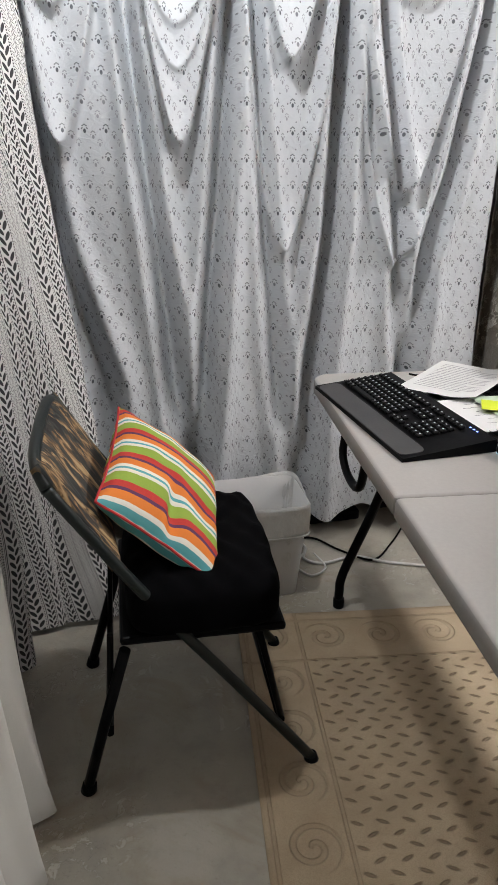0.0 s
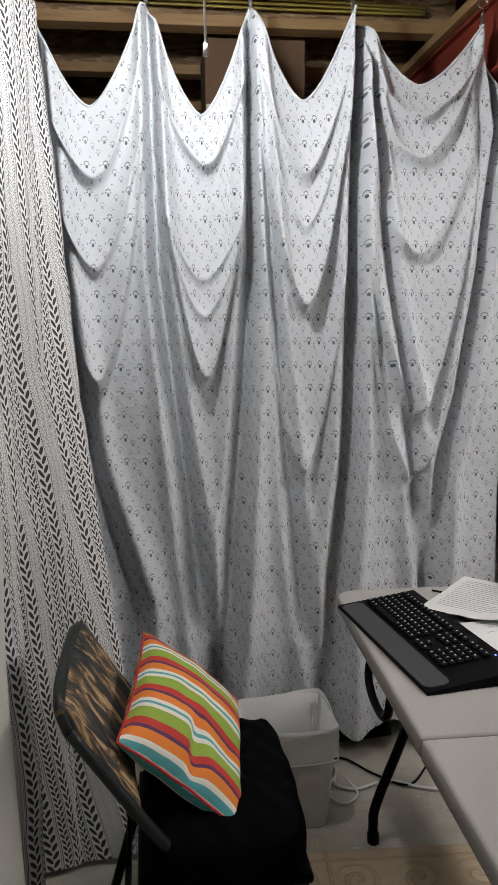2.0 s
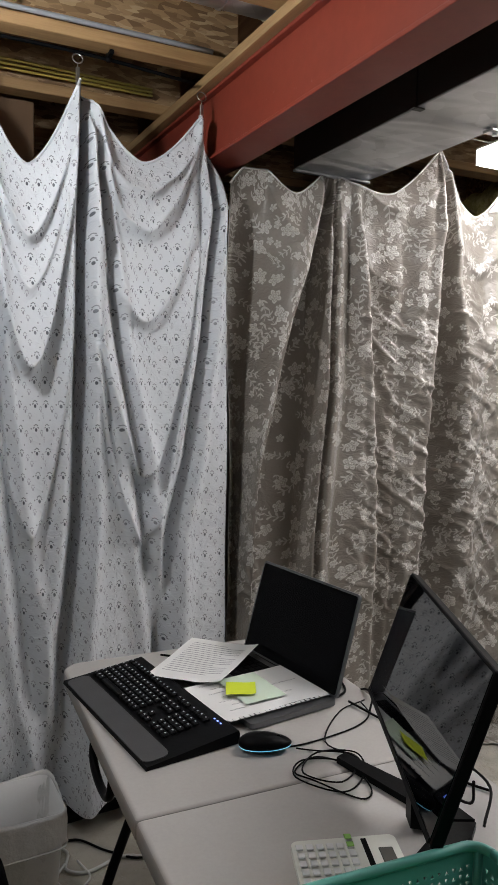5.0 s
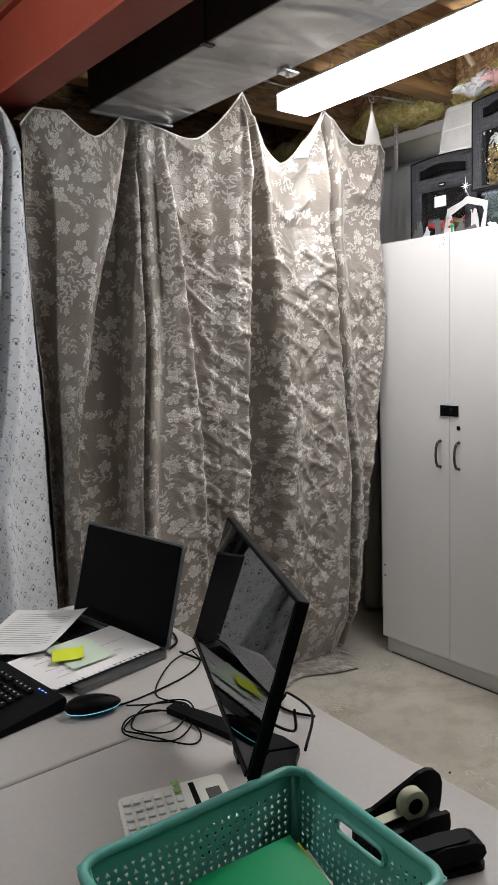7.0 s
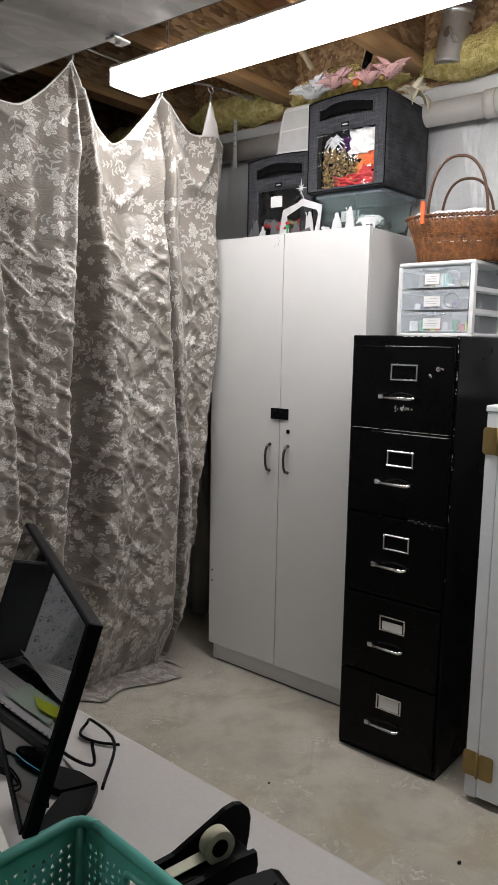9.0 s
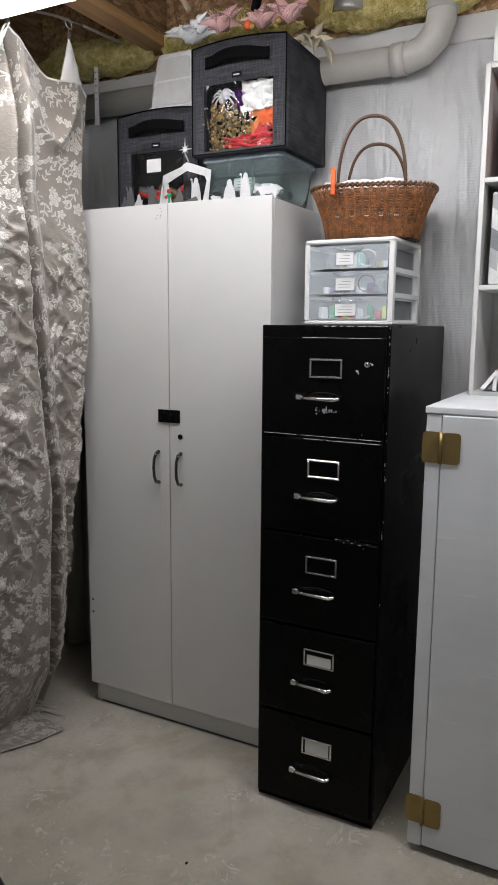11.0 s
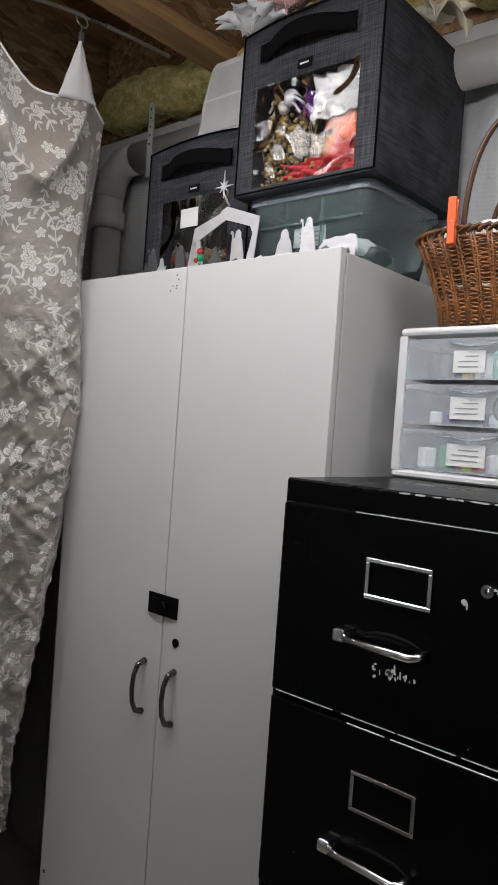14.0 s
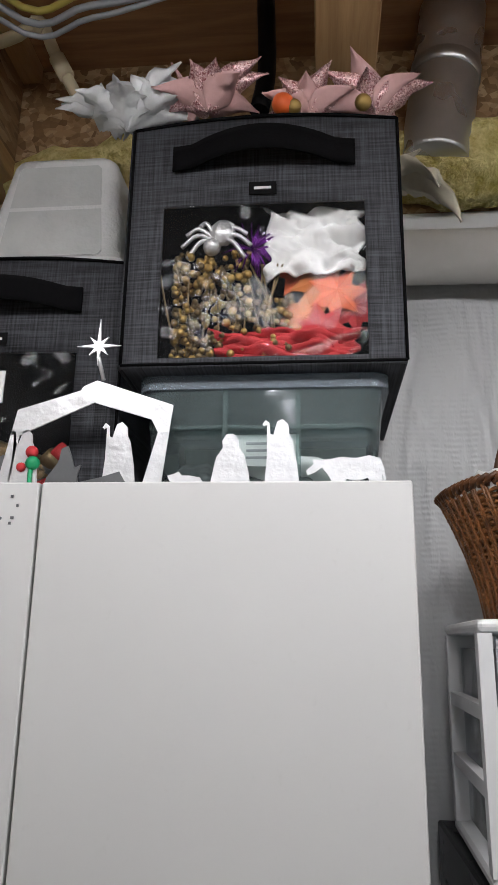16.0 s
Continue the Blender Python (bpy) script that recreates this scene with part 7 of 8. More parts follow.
# White open bookcase on the painted cabinet
BK = thing("bookcase", "white open bookcase with three shelves on a cabinet", "bookcase", 3.245, 1.645, 1.3202)
for y in (-0.302, 0.288):
    bm = B(); box(bm, -0.135, 0.14, y, y + 0.014, 0.0, 0.970, 0.001, 1); part("side_panel", bm, BOARD, BK)
for z in (0.0, 0.322, 0.636, 0.956):
    bm = B(); box(bm, -0.134, 0.139, -0.2875, 0.2875, z, z + 0.014, 0.001, 1); part("shelf", bm, BOARD, BK)
bm = B(); box(bm, 0.1405, 0.146, -0.302, 0.302, 0.001, 0.969); part("back_panel", bm, BOARD, BK)
bm = B(); box(bm, 0.134, 0.1395, -0.286, 0.286, 0.656, 0.945); part("backing_sheet", bm, DARKSHEET, BK, "dark brown wood-grain backing in the upper bay")

SB = thing("fabric_storage_box", "card storage box with a grey and white rhombus print", "box", 3.225, 1.76, 1.3202 + 0.337, 0)
bm = B(); box(bm, -0.10, 0.10, -0.152, 0.150, 0.0, 0.272, 0.004, 1); part("body", bm, CHEVRON, SB)
bm = B(); box(bm, -0.1025, -0.1003, 0.040, 0.110, 0.190, 0.255); part("label_card", bm, PAPER, SB, "white paper label")
for k in range(3):
    bm = B(); box(bm, -0.1033, -0.1026, 0.058, 0.092 - 0.01 * (k % 2), 0.205 + 0.012 * k, 0.2085 + 0.012 * k); part("text_line", bm, PENCIL, SB, "plain bar for unreadable print")
bm = B(); lathe(bm, [(0.014, 0), (0.022, 0.0), (0.022, 0.003), (0.014, 0.003)], 20); bmesh.ops.transform(bm, matrix=pose(-0.1004, 0.018, 0.213, 0, -90, 0), verts=bm.verts[:]); part("grip_ring", bm, WHITEPLASTIC, SB, "white metal ring")

AB = thing("amber_container", "orange translucent plastic container in the bookcase", "container", 3.225, 1.765, 1.3202 + 0.651, 0)
bm = B(); box(bm, -0.09, 0.09, -0.135, 0.135, 0.0, 0.205, 0.018, 3); ob = part("body", bm, AMBER, AB); s = ob.modifiers.new("thickness", "SOLIDIFY"); s.thickness = 0.003
bm = B(); box(bm, -0.095, 0.095, -0.140, 0.140, 0.206, 0.226, 0.008, 2); part("lid", bm, AMBER, AB, "overhanging orange lid")
bm = B(); lathe(bm, [(0.0, 0.0), (0.030, 0.0), (0.034, 0.004), (0.030, 0.006), (0.0, 0.006)][1:], 24); bmesh.ops.transform(bm, matrix=pose(-0.0905, 0.085, 0.125, 0, -90, 0), verts=bm.verts[:]); part("disc", bm, ORANGE, AB, "round moulded disc")
for k in range(3):
    bm = B(); box(bm, -0.07, 0.07, -0.115, 0.115, 0.005 + 0.05 * k, 0.045 + 0.05 * k, 0.006, 1); part("content", bm, (DARKSHEET, RUST, DARKSHEET)[k], AB, "dark rusty things packed inside")

GF = thing("glass_ornament", "grey glass figure ornament on the low shelf", "ornament", 3.20, 1.83, 1.3344)
bm = B(); lathe(bm, [(0.028, 0.0), (0.034, 0.02), (0.036, 0.06), (0.026, 0.09), (0.020, 0.12), (0.012, 0.14), (0.004, 0.155)], 14)
for v in bm.verts:
    v.co += Vector((0.012 * wob(v.co.x * 30, v.co.z * 20, 1, 2), 0.016 * wob(v.co.y * 30, v.co.z * 25, 1, 5), 0))
part("figure", bm, GUNMETAL, GF)
bm = B(); tube(bm, [(0.0, 0.004, 0.14), (-0.006, 0.012, 0.17), (0.0, 0.0, 0.195)], [0.012, 0.009, 0.003], 10, 0); part("crest", bm, SILVERLEAF, GF)
for k, (y, tlt, mat) in enumerate(((1.905, 38, PAPER), (1.868, 4, WHITEPLASTIC), (1.848, -10, CARD), (1.80, 6, GREENCARD), (1.775, -4, PAPER))):
    bm = B(); box(bm, -0.04, 0.04, -0.006, 0.006, 0, 0.062, 0.001, 1)
    single("small_card", bm, mat, "small card standing on the bookcase shelf", "card", at=pose(3.135 + 0.002 * k, y, 1.3366 + (0.004 if tlt > 20 else 0.0005), tlt, 0, 0))
root = thing("picture_frame", "leaning framed print with a red band on the low shelf", "picture frame", 3.30, 1.66, 1.3346)
bm = B(); box(bm, -0.006, 0.006, -0.13, 0.13, 0.0, 0.24, 0.002, 1, at=pose(0, 0, 0, 0, 8, 0)); part("frame", bm, GREYPAINT, root)
bm = B(); box(bm, -0.0085, -0.0062, -0.10, 0.10, 0.03, 0.21, at=pose(0, 0, 0, 0, 8, 0)); part("print", bm, PAPER, root)
bm = B(); box(bm, -0.0095, -0.0086, -0.06, 0.07, 0.165, 0.185, at=pose(0, 0, 0, 0, 8, 0)); part("band", bm, REDCLOTH, root, "plain red band")
root = thing("wrapped_package", "white wrapped package on top of the bookcase", "package", 3.22, 1.80, 2.2906)
bm = B(); box(bm, -0.11, 0.11, -0.17, 0.13, 0.0, 0.10, 0.008, 2); part("body", bm, PAPER, root)
bm = B(); box(bm, -0.1115, 0.1115, -0.03, -0.022, -0.0002, 0.1012); part("ribbon", bm, GUNMETAL, root)

# Three-drawer desk organiser on the filing cabinet
DO = thing("drawer_organiser", "white plastic three-drawer organiser with clear drawers", "organiser", 3.143, 2.328, 1.5332, -2)
W2, D2, H2O = 0.152, 0.098, 0.273
bm = B()
box(bm, -D2, 0.182, -W2, W2, 0.258, H2O, 0.006, 2); box(bm, -D2, 0.182, -W2, W2, 0.0, 0.014, 0.004, 1)
for y in (-W2, W2 - 0.016):
    box(bm, -D2, -D2 + 0.02, y, y + 0.016, 0.0142, 0.2578); box(bm, 0.162, 0.182, y, y + 0.016, 0.0142, 0.2578)
    for z in (0.086, 0.165):
        box(bm, -D2 + 0.0205, 0.1615, y + 0.001, y + 0.015, z, z + 0.016)
box(bm, 0.174, 0.182, -W2 + 0.0165, W2 - 0.0165, 0.0142, 0.2578)
part("frame", bm, WHITEPLASTIC, DO)
for i in range(3):
    z0 = 0.018 + 0.0805 * i
    bm = B(); w, h = W2 - 0.019, 0.072
    for b in ((-D2 - 0.002, -D2 + 0.001, -w, w, z0, z0 + h), (-D2 + 0.002, 0.165, -w, -w + 0.002, z0, z0 + h - 0.01), (-D2 + 0.002, 0.165, w - 0.002, w, z0, z0 + h - 0.01), (-D2 + 0.002, 0.165, -w + 0.003, w - 0.003, z0, z0 + 0.002)):
        box(bm, *b)
    dr = part("drawer", bm, DRAWERCLEAR, DO, "clear plastic drawer"); dr.visible_shadow = False
    bm = B(); tube(bm, [(-D2 - 0.003, -0.05, z0 + h - 0.006), (-D2 - 0.012, 0.0, z0 + h - 0.015), (-D2 - 0.003, 0.05, z0 + h - 0.006)], 0.003, 6, 4); part("pull", bm, DRAWERCLEAR, dr)
    bm = B(); box(bm, -D2 - 0.0045, -D2 - 0.0025, -0.030 + 0.006 * i, 0.040, z0 + 0.012, z0 + 0.050); part("label_card", bm, PAPER, dr, "white paper label")
    for k in range(3):
        bm = B(); box(bm, -D2 - 0.0053, -D2 - 0.0046, -0.018 + 0.006 * i, 0.030 - 0.012 * (k == 2), z0 + 0.021 + 0.009 * k, z0 + 0.0228 + 0.009 * k); part("text_line", bm, PENCIL, dr, "plain bar for unreadable print")
    rnd = random.Random(20 + i)
    for k in range(9):
        mat = ((STICKY, REDCLOTH, GREENCARD, WHITEPLASTIC, ORANGE), (GUNMETAL, BLACKPLASTIC, PURPLE, WHITEPLASTIC, GUNMETAL), (WHITEPLASTIC, YELLOWWIRE, GUNMETAL, TEAL, PAPER))[i][k % 5]
        yy, xx, hh = -0.105 + 0.025 * k, rnd.uniform(-0.075, -0.02), rnd.uniform(0.02, 0.05)
        bm = B(); box(bm, -0.014, 0.014, -0.011, 0.011, 0, hh, 0.004, 1, at=pose(xx, yy, z0 + 0.003, 0, 0, rnd.uniform(-30, 30)))
        part("content", bm, mat, dr, "small office things inside")
    bm = B(); tube(bm, [(-0.075, -0.055 - 0.028 * math.cos(a), z0 + 0.034 + 0.026 * math.sin(a)) for a in [k * math.pi / 8 for k in range(14)]], 0.0025, 6); part("coil", bm, (STEEL, BLACKWIRE, WHITEWIRE)[i], dr, "coiled wire inside")


# Wicker basket
def wicker():
    root = thing("wicker_basket", "brown varnished wicker basket with two hoop handles", "basket", 3.165, 2.293, 1.8065, 13)
    h, n = 0.157, 46

    def ring(z, swell=0.0):
        t = z / h
        return 0.148 + 0.050 * t ** 1.5 + swell, 0.098 + 0.034 * t ** 1.5 + swell

    def around(t, a, b):
        c, s = math.cos(t), math.sin(t)
        e = (abs(c) ** 3 + abs(s) ** 3) ** (-1 / 3)
        return b * c * e, a * s * e
    rows = 40
    for k in range(rows):
        z = 0.006 + (h - 0.016) * k / (rows - 1)
        a, b = ring(z)
        gap = 17 <= k <= 23
        pts = []
        for i in range(4 * n + 1):
            t = 2 * math.pi * i / (4 * n)
            w = 0.0026 * math.cos(math.pi * i / 2 + math.pi * (k % 2))
            x, y = around(t, a + w, b + w)
            pts.append((x, y, z + (0.0042 * math.sin(i * math.pi / 4 + (k % 2) * math.pi) if gap else 0.0010 * math.sin(i * 1.7 + k))))
        bm = B(); tube(bm, pts, 0.0022 if gap else 0.0026, 5, cap=False)
        part("woven_strand", bm, WICKER, root)
    for i in range(n):
        t = 2 * math.pi * i / n
        for off in (-0.014, 0.014):
            pts = [(*around(t + off, *ring(z, 0.0022)), z) for z in (0.0, 0.042, 0.082, 0.12, h)]
            bm = B(); tube(bm, pts, 0.0024, 5)
            part("stake", bm, WICKER, root)
    a, b = ring(h)
    for off in (0.0, 0.5):
        pts = []
        for i in range(161):
            t = 2 * math.pi * i / 160
            q = 0.005 * math.cos(t * 40 + off * 2 * math.pi)
            pts.append((*around(t, a + q, b + q), h + 0.002 + 0.005 * math.sin(t * 40 + off * 2 * math.pi)))
        bm = B(); tube(bm, pts, 0.0040, 6, cap=False); part("braided_rim", bm, WICKER, root)
    bm = B(); prism(bm, [(0.092 * math.cos(2 * math.pi * i / 24), 0.145 * math.sin(2 * math.pi * i / 24)) for i in range(24)], 0.0, 0.004); part("bottom", bm, WICKER, root)
    for x, lean, half, rise in ((-0.098, -0.02, 0.106, 0.205), (0.098, -0.03, 0.10, 0.165)):
        pts = [(x + lean * math.sin(math.pi * i / 20), half * math.copysign(abs(math.cos(math.pi * i / 20)) ** 0.85, math.cos(math.pi * i / 20)), h - 0.03 + (rise + 0.03) * math.sin(math.pi * i / 20) ** 0.8) for i in range(21)]
        bm = B(); tube(bm, pts, 0.0052, 8, 3); part("hoop_handle", bm, CANE, root, "thin bent cane hoop handle")
        for y in (-half, half):
            bm = B()
            for k in range(4):
                tube(bm, [(x - 0.008, y, h - 0.02 + 0.011 * k), (x + 0.008, y, h - 0.016 + 0.011 * k)], 0.0052, 6)
            part("binding", bm, CANE, root)
    return root


CANE = plain("dark_cane", (0.085, 0.038, 0.018), 0.35, 0, 60, 0.3, 9, 0.3, 0.2)
wicker()


def bag_place(u, v):
    """White sack lining the basket, its mouth standing just over the rim."""
    t = 2 * math.pi * u
    c, s = math.cos(t), math.sin(t)
    e = (abs(c) ** 3 + abs(s) ** 3) ** (-1 / 3)
    k = 0.93 - 0.16 * v + 0.02 * wob(c * 3, s * 3, 1.4, 2)
    k -= 0.12
    x, y = 0.128 * c * e * k, 0.192 * s * e * k
    return (x, y, 0.186 + 0.010 * wob(c * 2, s * 2, 2.1, 6) - 0.10 * v)


bm = B(); sheet(bm, 70, 10, bag_place)
ob = single("white_bag", bm, PAPER, "white cloth bag lining the wicker basket", "bag", at=pose(3.165, 2.305, 1.7995, 0, 0, 13)); m = ob.modifiers.new("thickness", "SOLIDIFY"); m.thickness = 0.0015
root = thing("clothes_peg", "orange plastic clothes peg clipped on the basket rim", "clothes peg", 3.008, 2.376, 1.938, 13)
for s in (-1, 1):
    bm = B(); prism(bm, [(-0.006, 0.0), (0.006, 0.0), (0.0055, 0.030), (0.007, 0.042), (0.0065, 0.078), (-0.0065, 0.078), (-0.007, 0.042), (-0.0055, 0.030)], s * 0.005 - 0.003, s * 0.005 + 0.003, "x", at=pose(0, 0, 0, 0, 0, 0) @ Matrix.Rotation(radians(s * 3), 4, "Y")); part("jaw", bm, ORANGE, root)
bm = B(); tube(bm, [(-0.010, 0, 0.040), (0.010, 0, 0.040)], 0.003, 8); part("spring", bm, STEEL, root, "steel spring")


# Soft storage cubes with clear windows
def soft_cube(x, y, z, d, w, h, win, name_label):
    """d deep, w wide, h high; win = window (y0, y1, z0, z1) measured from the front's centre and base."""
    root = thing("fabric_storage_cube", name_label, "storage box", x, y, z)
    y0, y1, z0, z1 = win
    bm = B()
    t = 0.004
    n = 14

    def bulge(yy, zz):
        return -0.006 * max(0, (1 - (2 * yy / w) ** 2)) * max(0, (1 - (2 * zz / h - 1) ** 2))
    ys = [-w / 2 + (y0 + w / 2) * i / 4 for i in range(4)] + [y0 + (y1 - y0) * i / 6 for i in range(6)] + [y1 + (w / 2 - y1) * i / 4 for i in range(5)]
    zs = [z0 * i / 4 for i in range(4)] + [z0 + (z1 - z0) * i / 6 for i in range(6)] + [z1 + (h - z1) * i / 4 for i in range(5)]
    vs = [[bm.verts.new((bulge(a, b), a, b + (0.012 * (1 - (2 * a / w) ** 2) if b == zs[-1] else 0))) for b in zs] for a in ys]
    for i in range(len(ys) - 1):
        for j in range(len(zs) - 1):
            if 4 <= i < 10 and 4 <= j < 10:
                continue
            bm.faces.new((vs[i][j], vs[i][j + 1], vs[i + 1][j + 1], vs[i + 1][j])).smooth = True
    ob = part("front_panel", bm, WEAVE, root); m = ob.modifiers.new("thickness", "SOLIDIFY"); m.thickness = t
    for s in (-1, 1):
        bm = B(); sheet(bm, 10, 10, lambda u, v: (d * u, s * (w / 2 + 0.006 * math.sin(math.pi * u) * math.sin(math.pi * v)), h * v)); ob = part("side_panel", bm, WEAVE, root); m = ob.modifiers.new("thickness", "SOLIDIFY"); m.thickness = t
    bm = B(); box(bm, 0.001, d, -w / 2 + 0.001, w / 2 - 0.001, 0.0, 0.006, 0.002, 1); part("bottom_panel", bm, WEAVE, root)
    bm = B(); sheet(bm, 12, 12, lambda u, v: (0.004 + d * u, (v - 0.5) * w, h + 0.012 * (1 - (2 * v - 1) ** 2) * (1 - u * 0.3))); ob = part("lid", bm, WEAVE, root); m = ob.modifiers.new("thickness", "SOLIDIFY"); m.thickness = 0.006
    bm = B(); box(bm, d - 0.004, d, -w / 2, w / 2, 0, h); part("back_panel", bm, WEAVE, root)
    for s in (-1, 1):
        bm = B(); tube(bm, [(0.0, s * w / 2, 0.004), (0.0, s * w / 2, h)], 0.0021, 8); part("piping", bm, WEBBING, root, "black sewn piping")
    bm = B(); tube(bm, [(0, -w / 2, 0.004), (0, w / 2, 0.004)], 0.0021, 8); part("piping", bm, WEBBING, root, "black sewn piping")
    bm = B(); tube(bm, [(0, -w / 2, h), (-0.002, -w / 4, h + 0.009), (-0.003, 0, h + 0.012), (-0.002, w / 4, h + 0.009), (0, w / 2, h)], 0.0023, 8, 3)
    part("piping", bm, WEBBING, root, "black sewn piping")
    bm = B(); sheet(bm, 12, 12, lambda u, v: (bulge(y0 + (y1 - y0) * u, z0 + (z1 - z0) * v) - 0.001 - 0.004 * wob(u * 3, v * 3, 1, 2), y0 + (y1 - y0) * u, z0 + (z1 - z0) * v)); ob = part("window", bm, FILM, root, "clear vinyl window"); ob.visible_shadow = False
    # added black sheet: stands in for the shade inside the cube
    bm = B(); box(bm, 0.085, 0.088, -w / 2 + 0.006, w / 2 - 0.006, 0.008, h - 0.008); part("divider", bm, WEBBING, root, "added black sheet for the dark inside of the cube")
    zt = z1 + (h - z1) * 0.60
    bm = B(); sheet(bm, 28, 4, lambda u, v: (-0.008 - 0.026 * math.sin(math.pi * min(max((u - 0.12) / 0.76, 0), 1)) ** 0.8, (u - 0.5) * w * 0.68, zt + (v - 0.5) * 0.036 + 0.010 * math.sin(math.pi * u) - 0.006)); ob = part("handle", bm, WEBBING, root, "black webbing handle"); m = ob.modifiers.new("thickness", "SOLIDIFY"); m.thickness = 0.003
    bm = B(); box(bm, -0.0095, -0.0075, -0.018, 0.018, z1 + 0.010, z1 + 0.028); part("maker_tag", bm, BLACKPLASTIC, root, "small black sewn tag")
    bm = B(); box(bm, -0.0105, -0.0096, -0.011, 0.011, z1 + 0.017, z1 + 0.0205); part("tag_mark", bm, PAPER, root, "plain pale mark")
    return root


soft_cube(3.02, 2.724, 2.1005, 0.345, 0.350, 0.344, (-0.130, 0.130, 0.012, 0.222), "charcoal fabric storage cube with a clear window of holiday trims")
soft_cube(3.09, 3.095, 1.9405, 0.28, 0.350, 0.345, (-0.115, 0.115, 0.012, 0.212), "charcoal fabric storage cube with a clear window and label")
bm = B(); box(bm, 3.0815, 3.0835, 3.075, 3.135, 2.08, 2.125)
single("window_label", bm, PAPER, "white paper label on the cube window", "label")
rnd = random.Random(12)
for k in range(10):
    bm = B(); tube(bm, [(0, 0, 0), (0.01, rnd.uniform(-.05, .05), 0.03), (0.0, rnd.uniform(-.09, .09), 0.06)], 0.014, 8, 4)
    single("red_ribbon", bm, (BRONZE, GUNMETAL, REDCLOTH)[k % 3], "crumpled ribbon inside a storage cube", "ribbon", at=pose(3.13, 3.00 + 0.018 * k, 1.96 + 0.004 * (k % 4)))

# Holiday trims behind the big window
FX, FY, FZ = 3.05, 2.724, 2.1105
BS = thing("bead_spray", "gold and bronze bead sprays behind a clear window", "decoration", FX, FY, FZ)
bm = B(); bm2 = B()
rnd = random.Random(31)
for k in range(430):
    y, z = 0.118 - 0.155 * rnd.random() ** 1.2, 0.010 + 0.150 * rnd.random()
    if y < 0.02 and z > 0.10:
        continue
    r = rnd.uniform(0.0036, 0.0068)
    bmesh.ops.create_icosphere(bm if k % 3 else bm2, subdivisions=1, radius=r, matrix=Matrix.Translation((rnd.uniform(-0.012, 0.02), y, z)))
part("gold_beads", bm, GOLD, BS, smooth=180); part("bronze_beads", bm2, BRONZE, BS, smooth=180)
bm = B()
for k in range(14):
    y = 0.11 - 0.13 * rnd.random()
    tube(bm, [(0.01, y, 0.01), (0.0, y + rnd.uniform(-0.02, 0.02), 0.07), (-0.006, y + rnd.uniform(-0.03, 0.03), 0.14)], 0.0013, 5, 3)
part("wire_stems", bm, BRONZE, BS)
SP = thing("glitter_spider", "silver glitter spider ornament behind a clear window", "decoration", FX - 0.012, FY + 0.062, FZ + 0.172)
bm = B(); bmesh.ops.create_icosphere(bm, subdivisions=2, radius=0.017, matrix=Matrix.Translation((0, -0.008, 0.012)) @ Matrix.Diagonal((0.7, 1, 1.1, 1))); bmesh.ops.create_icosphere(bm, subdivisions=2, radius=0.012, matrix=Matrix.Translation((0, 0.006, -0.008)))
part("body", bm, SILVER, SP, smooth=180)
for k in range(8):
    s, j = (-1 if k % 2 else 1), k // 2
    a = radians(-35 + 32 * j)
    bm = B(); tube(bm, [(0, 0, 0), (-0.004, s * 0.025 * math.cos(a), 0.018 * math.sin(a) + 0.008), (0.0, s * 0.046 * math.cos(a), 0.032 * math.sin(a) - 0.006)], 0.0030, 6, 4); part("leg", bm, SILVER, SP)
PU = thing("purple_tinsel", "shiny purple tinsel tuft behind a clear window", "decoration", FX, FY + 0.015, FZ + 0.165)
bm = B()
for k in range(46):
    a, l = rnd.uniform(0, 6.28), rnd.uniform(0.02, 0.045)
    tube(bm, [(0.0, 0, 0), (-0.006, l * 0.6 * math.cos(a), l * 0.5 * math.sin(a)), (0.002, l * math.cos(a), l * math.sin(a))], 0.0011, 4)
part("strands", bm, PURPLE, PU)


def crumple(name, label, cat, mat, x, y, z, ry, rz, seed, deep=0.02):
    bm = B(); sheet(bm, 26, 26, lambda u, v: (deep * wob(u * 3.2, v * 3.2, 1.7, seed) + 0.4 * deep * wob(u * 9, v * 9, 1.5, seed + 4), (u - 0.5) * ry * (1 + 0.25 * wob(v * 4, seed, 1.3)), (v - 0.5) * rz * (1 + 0.25 * wob(u * 4, seed + 2, 1.3))))
    ob = single(name, bm, mat, label, cat, at=pose(x, y, z))
    m = ob.modifiers.new("thickness", "SOLIDIFY"); m.thickness = 0.002


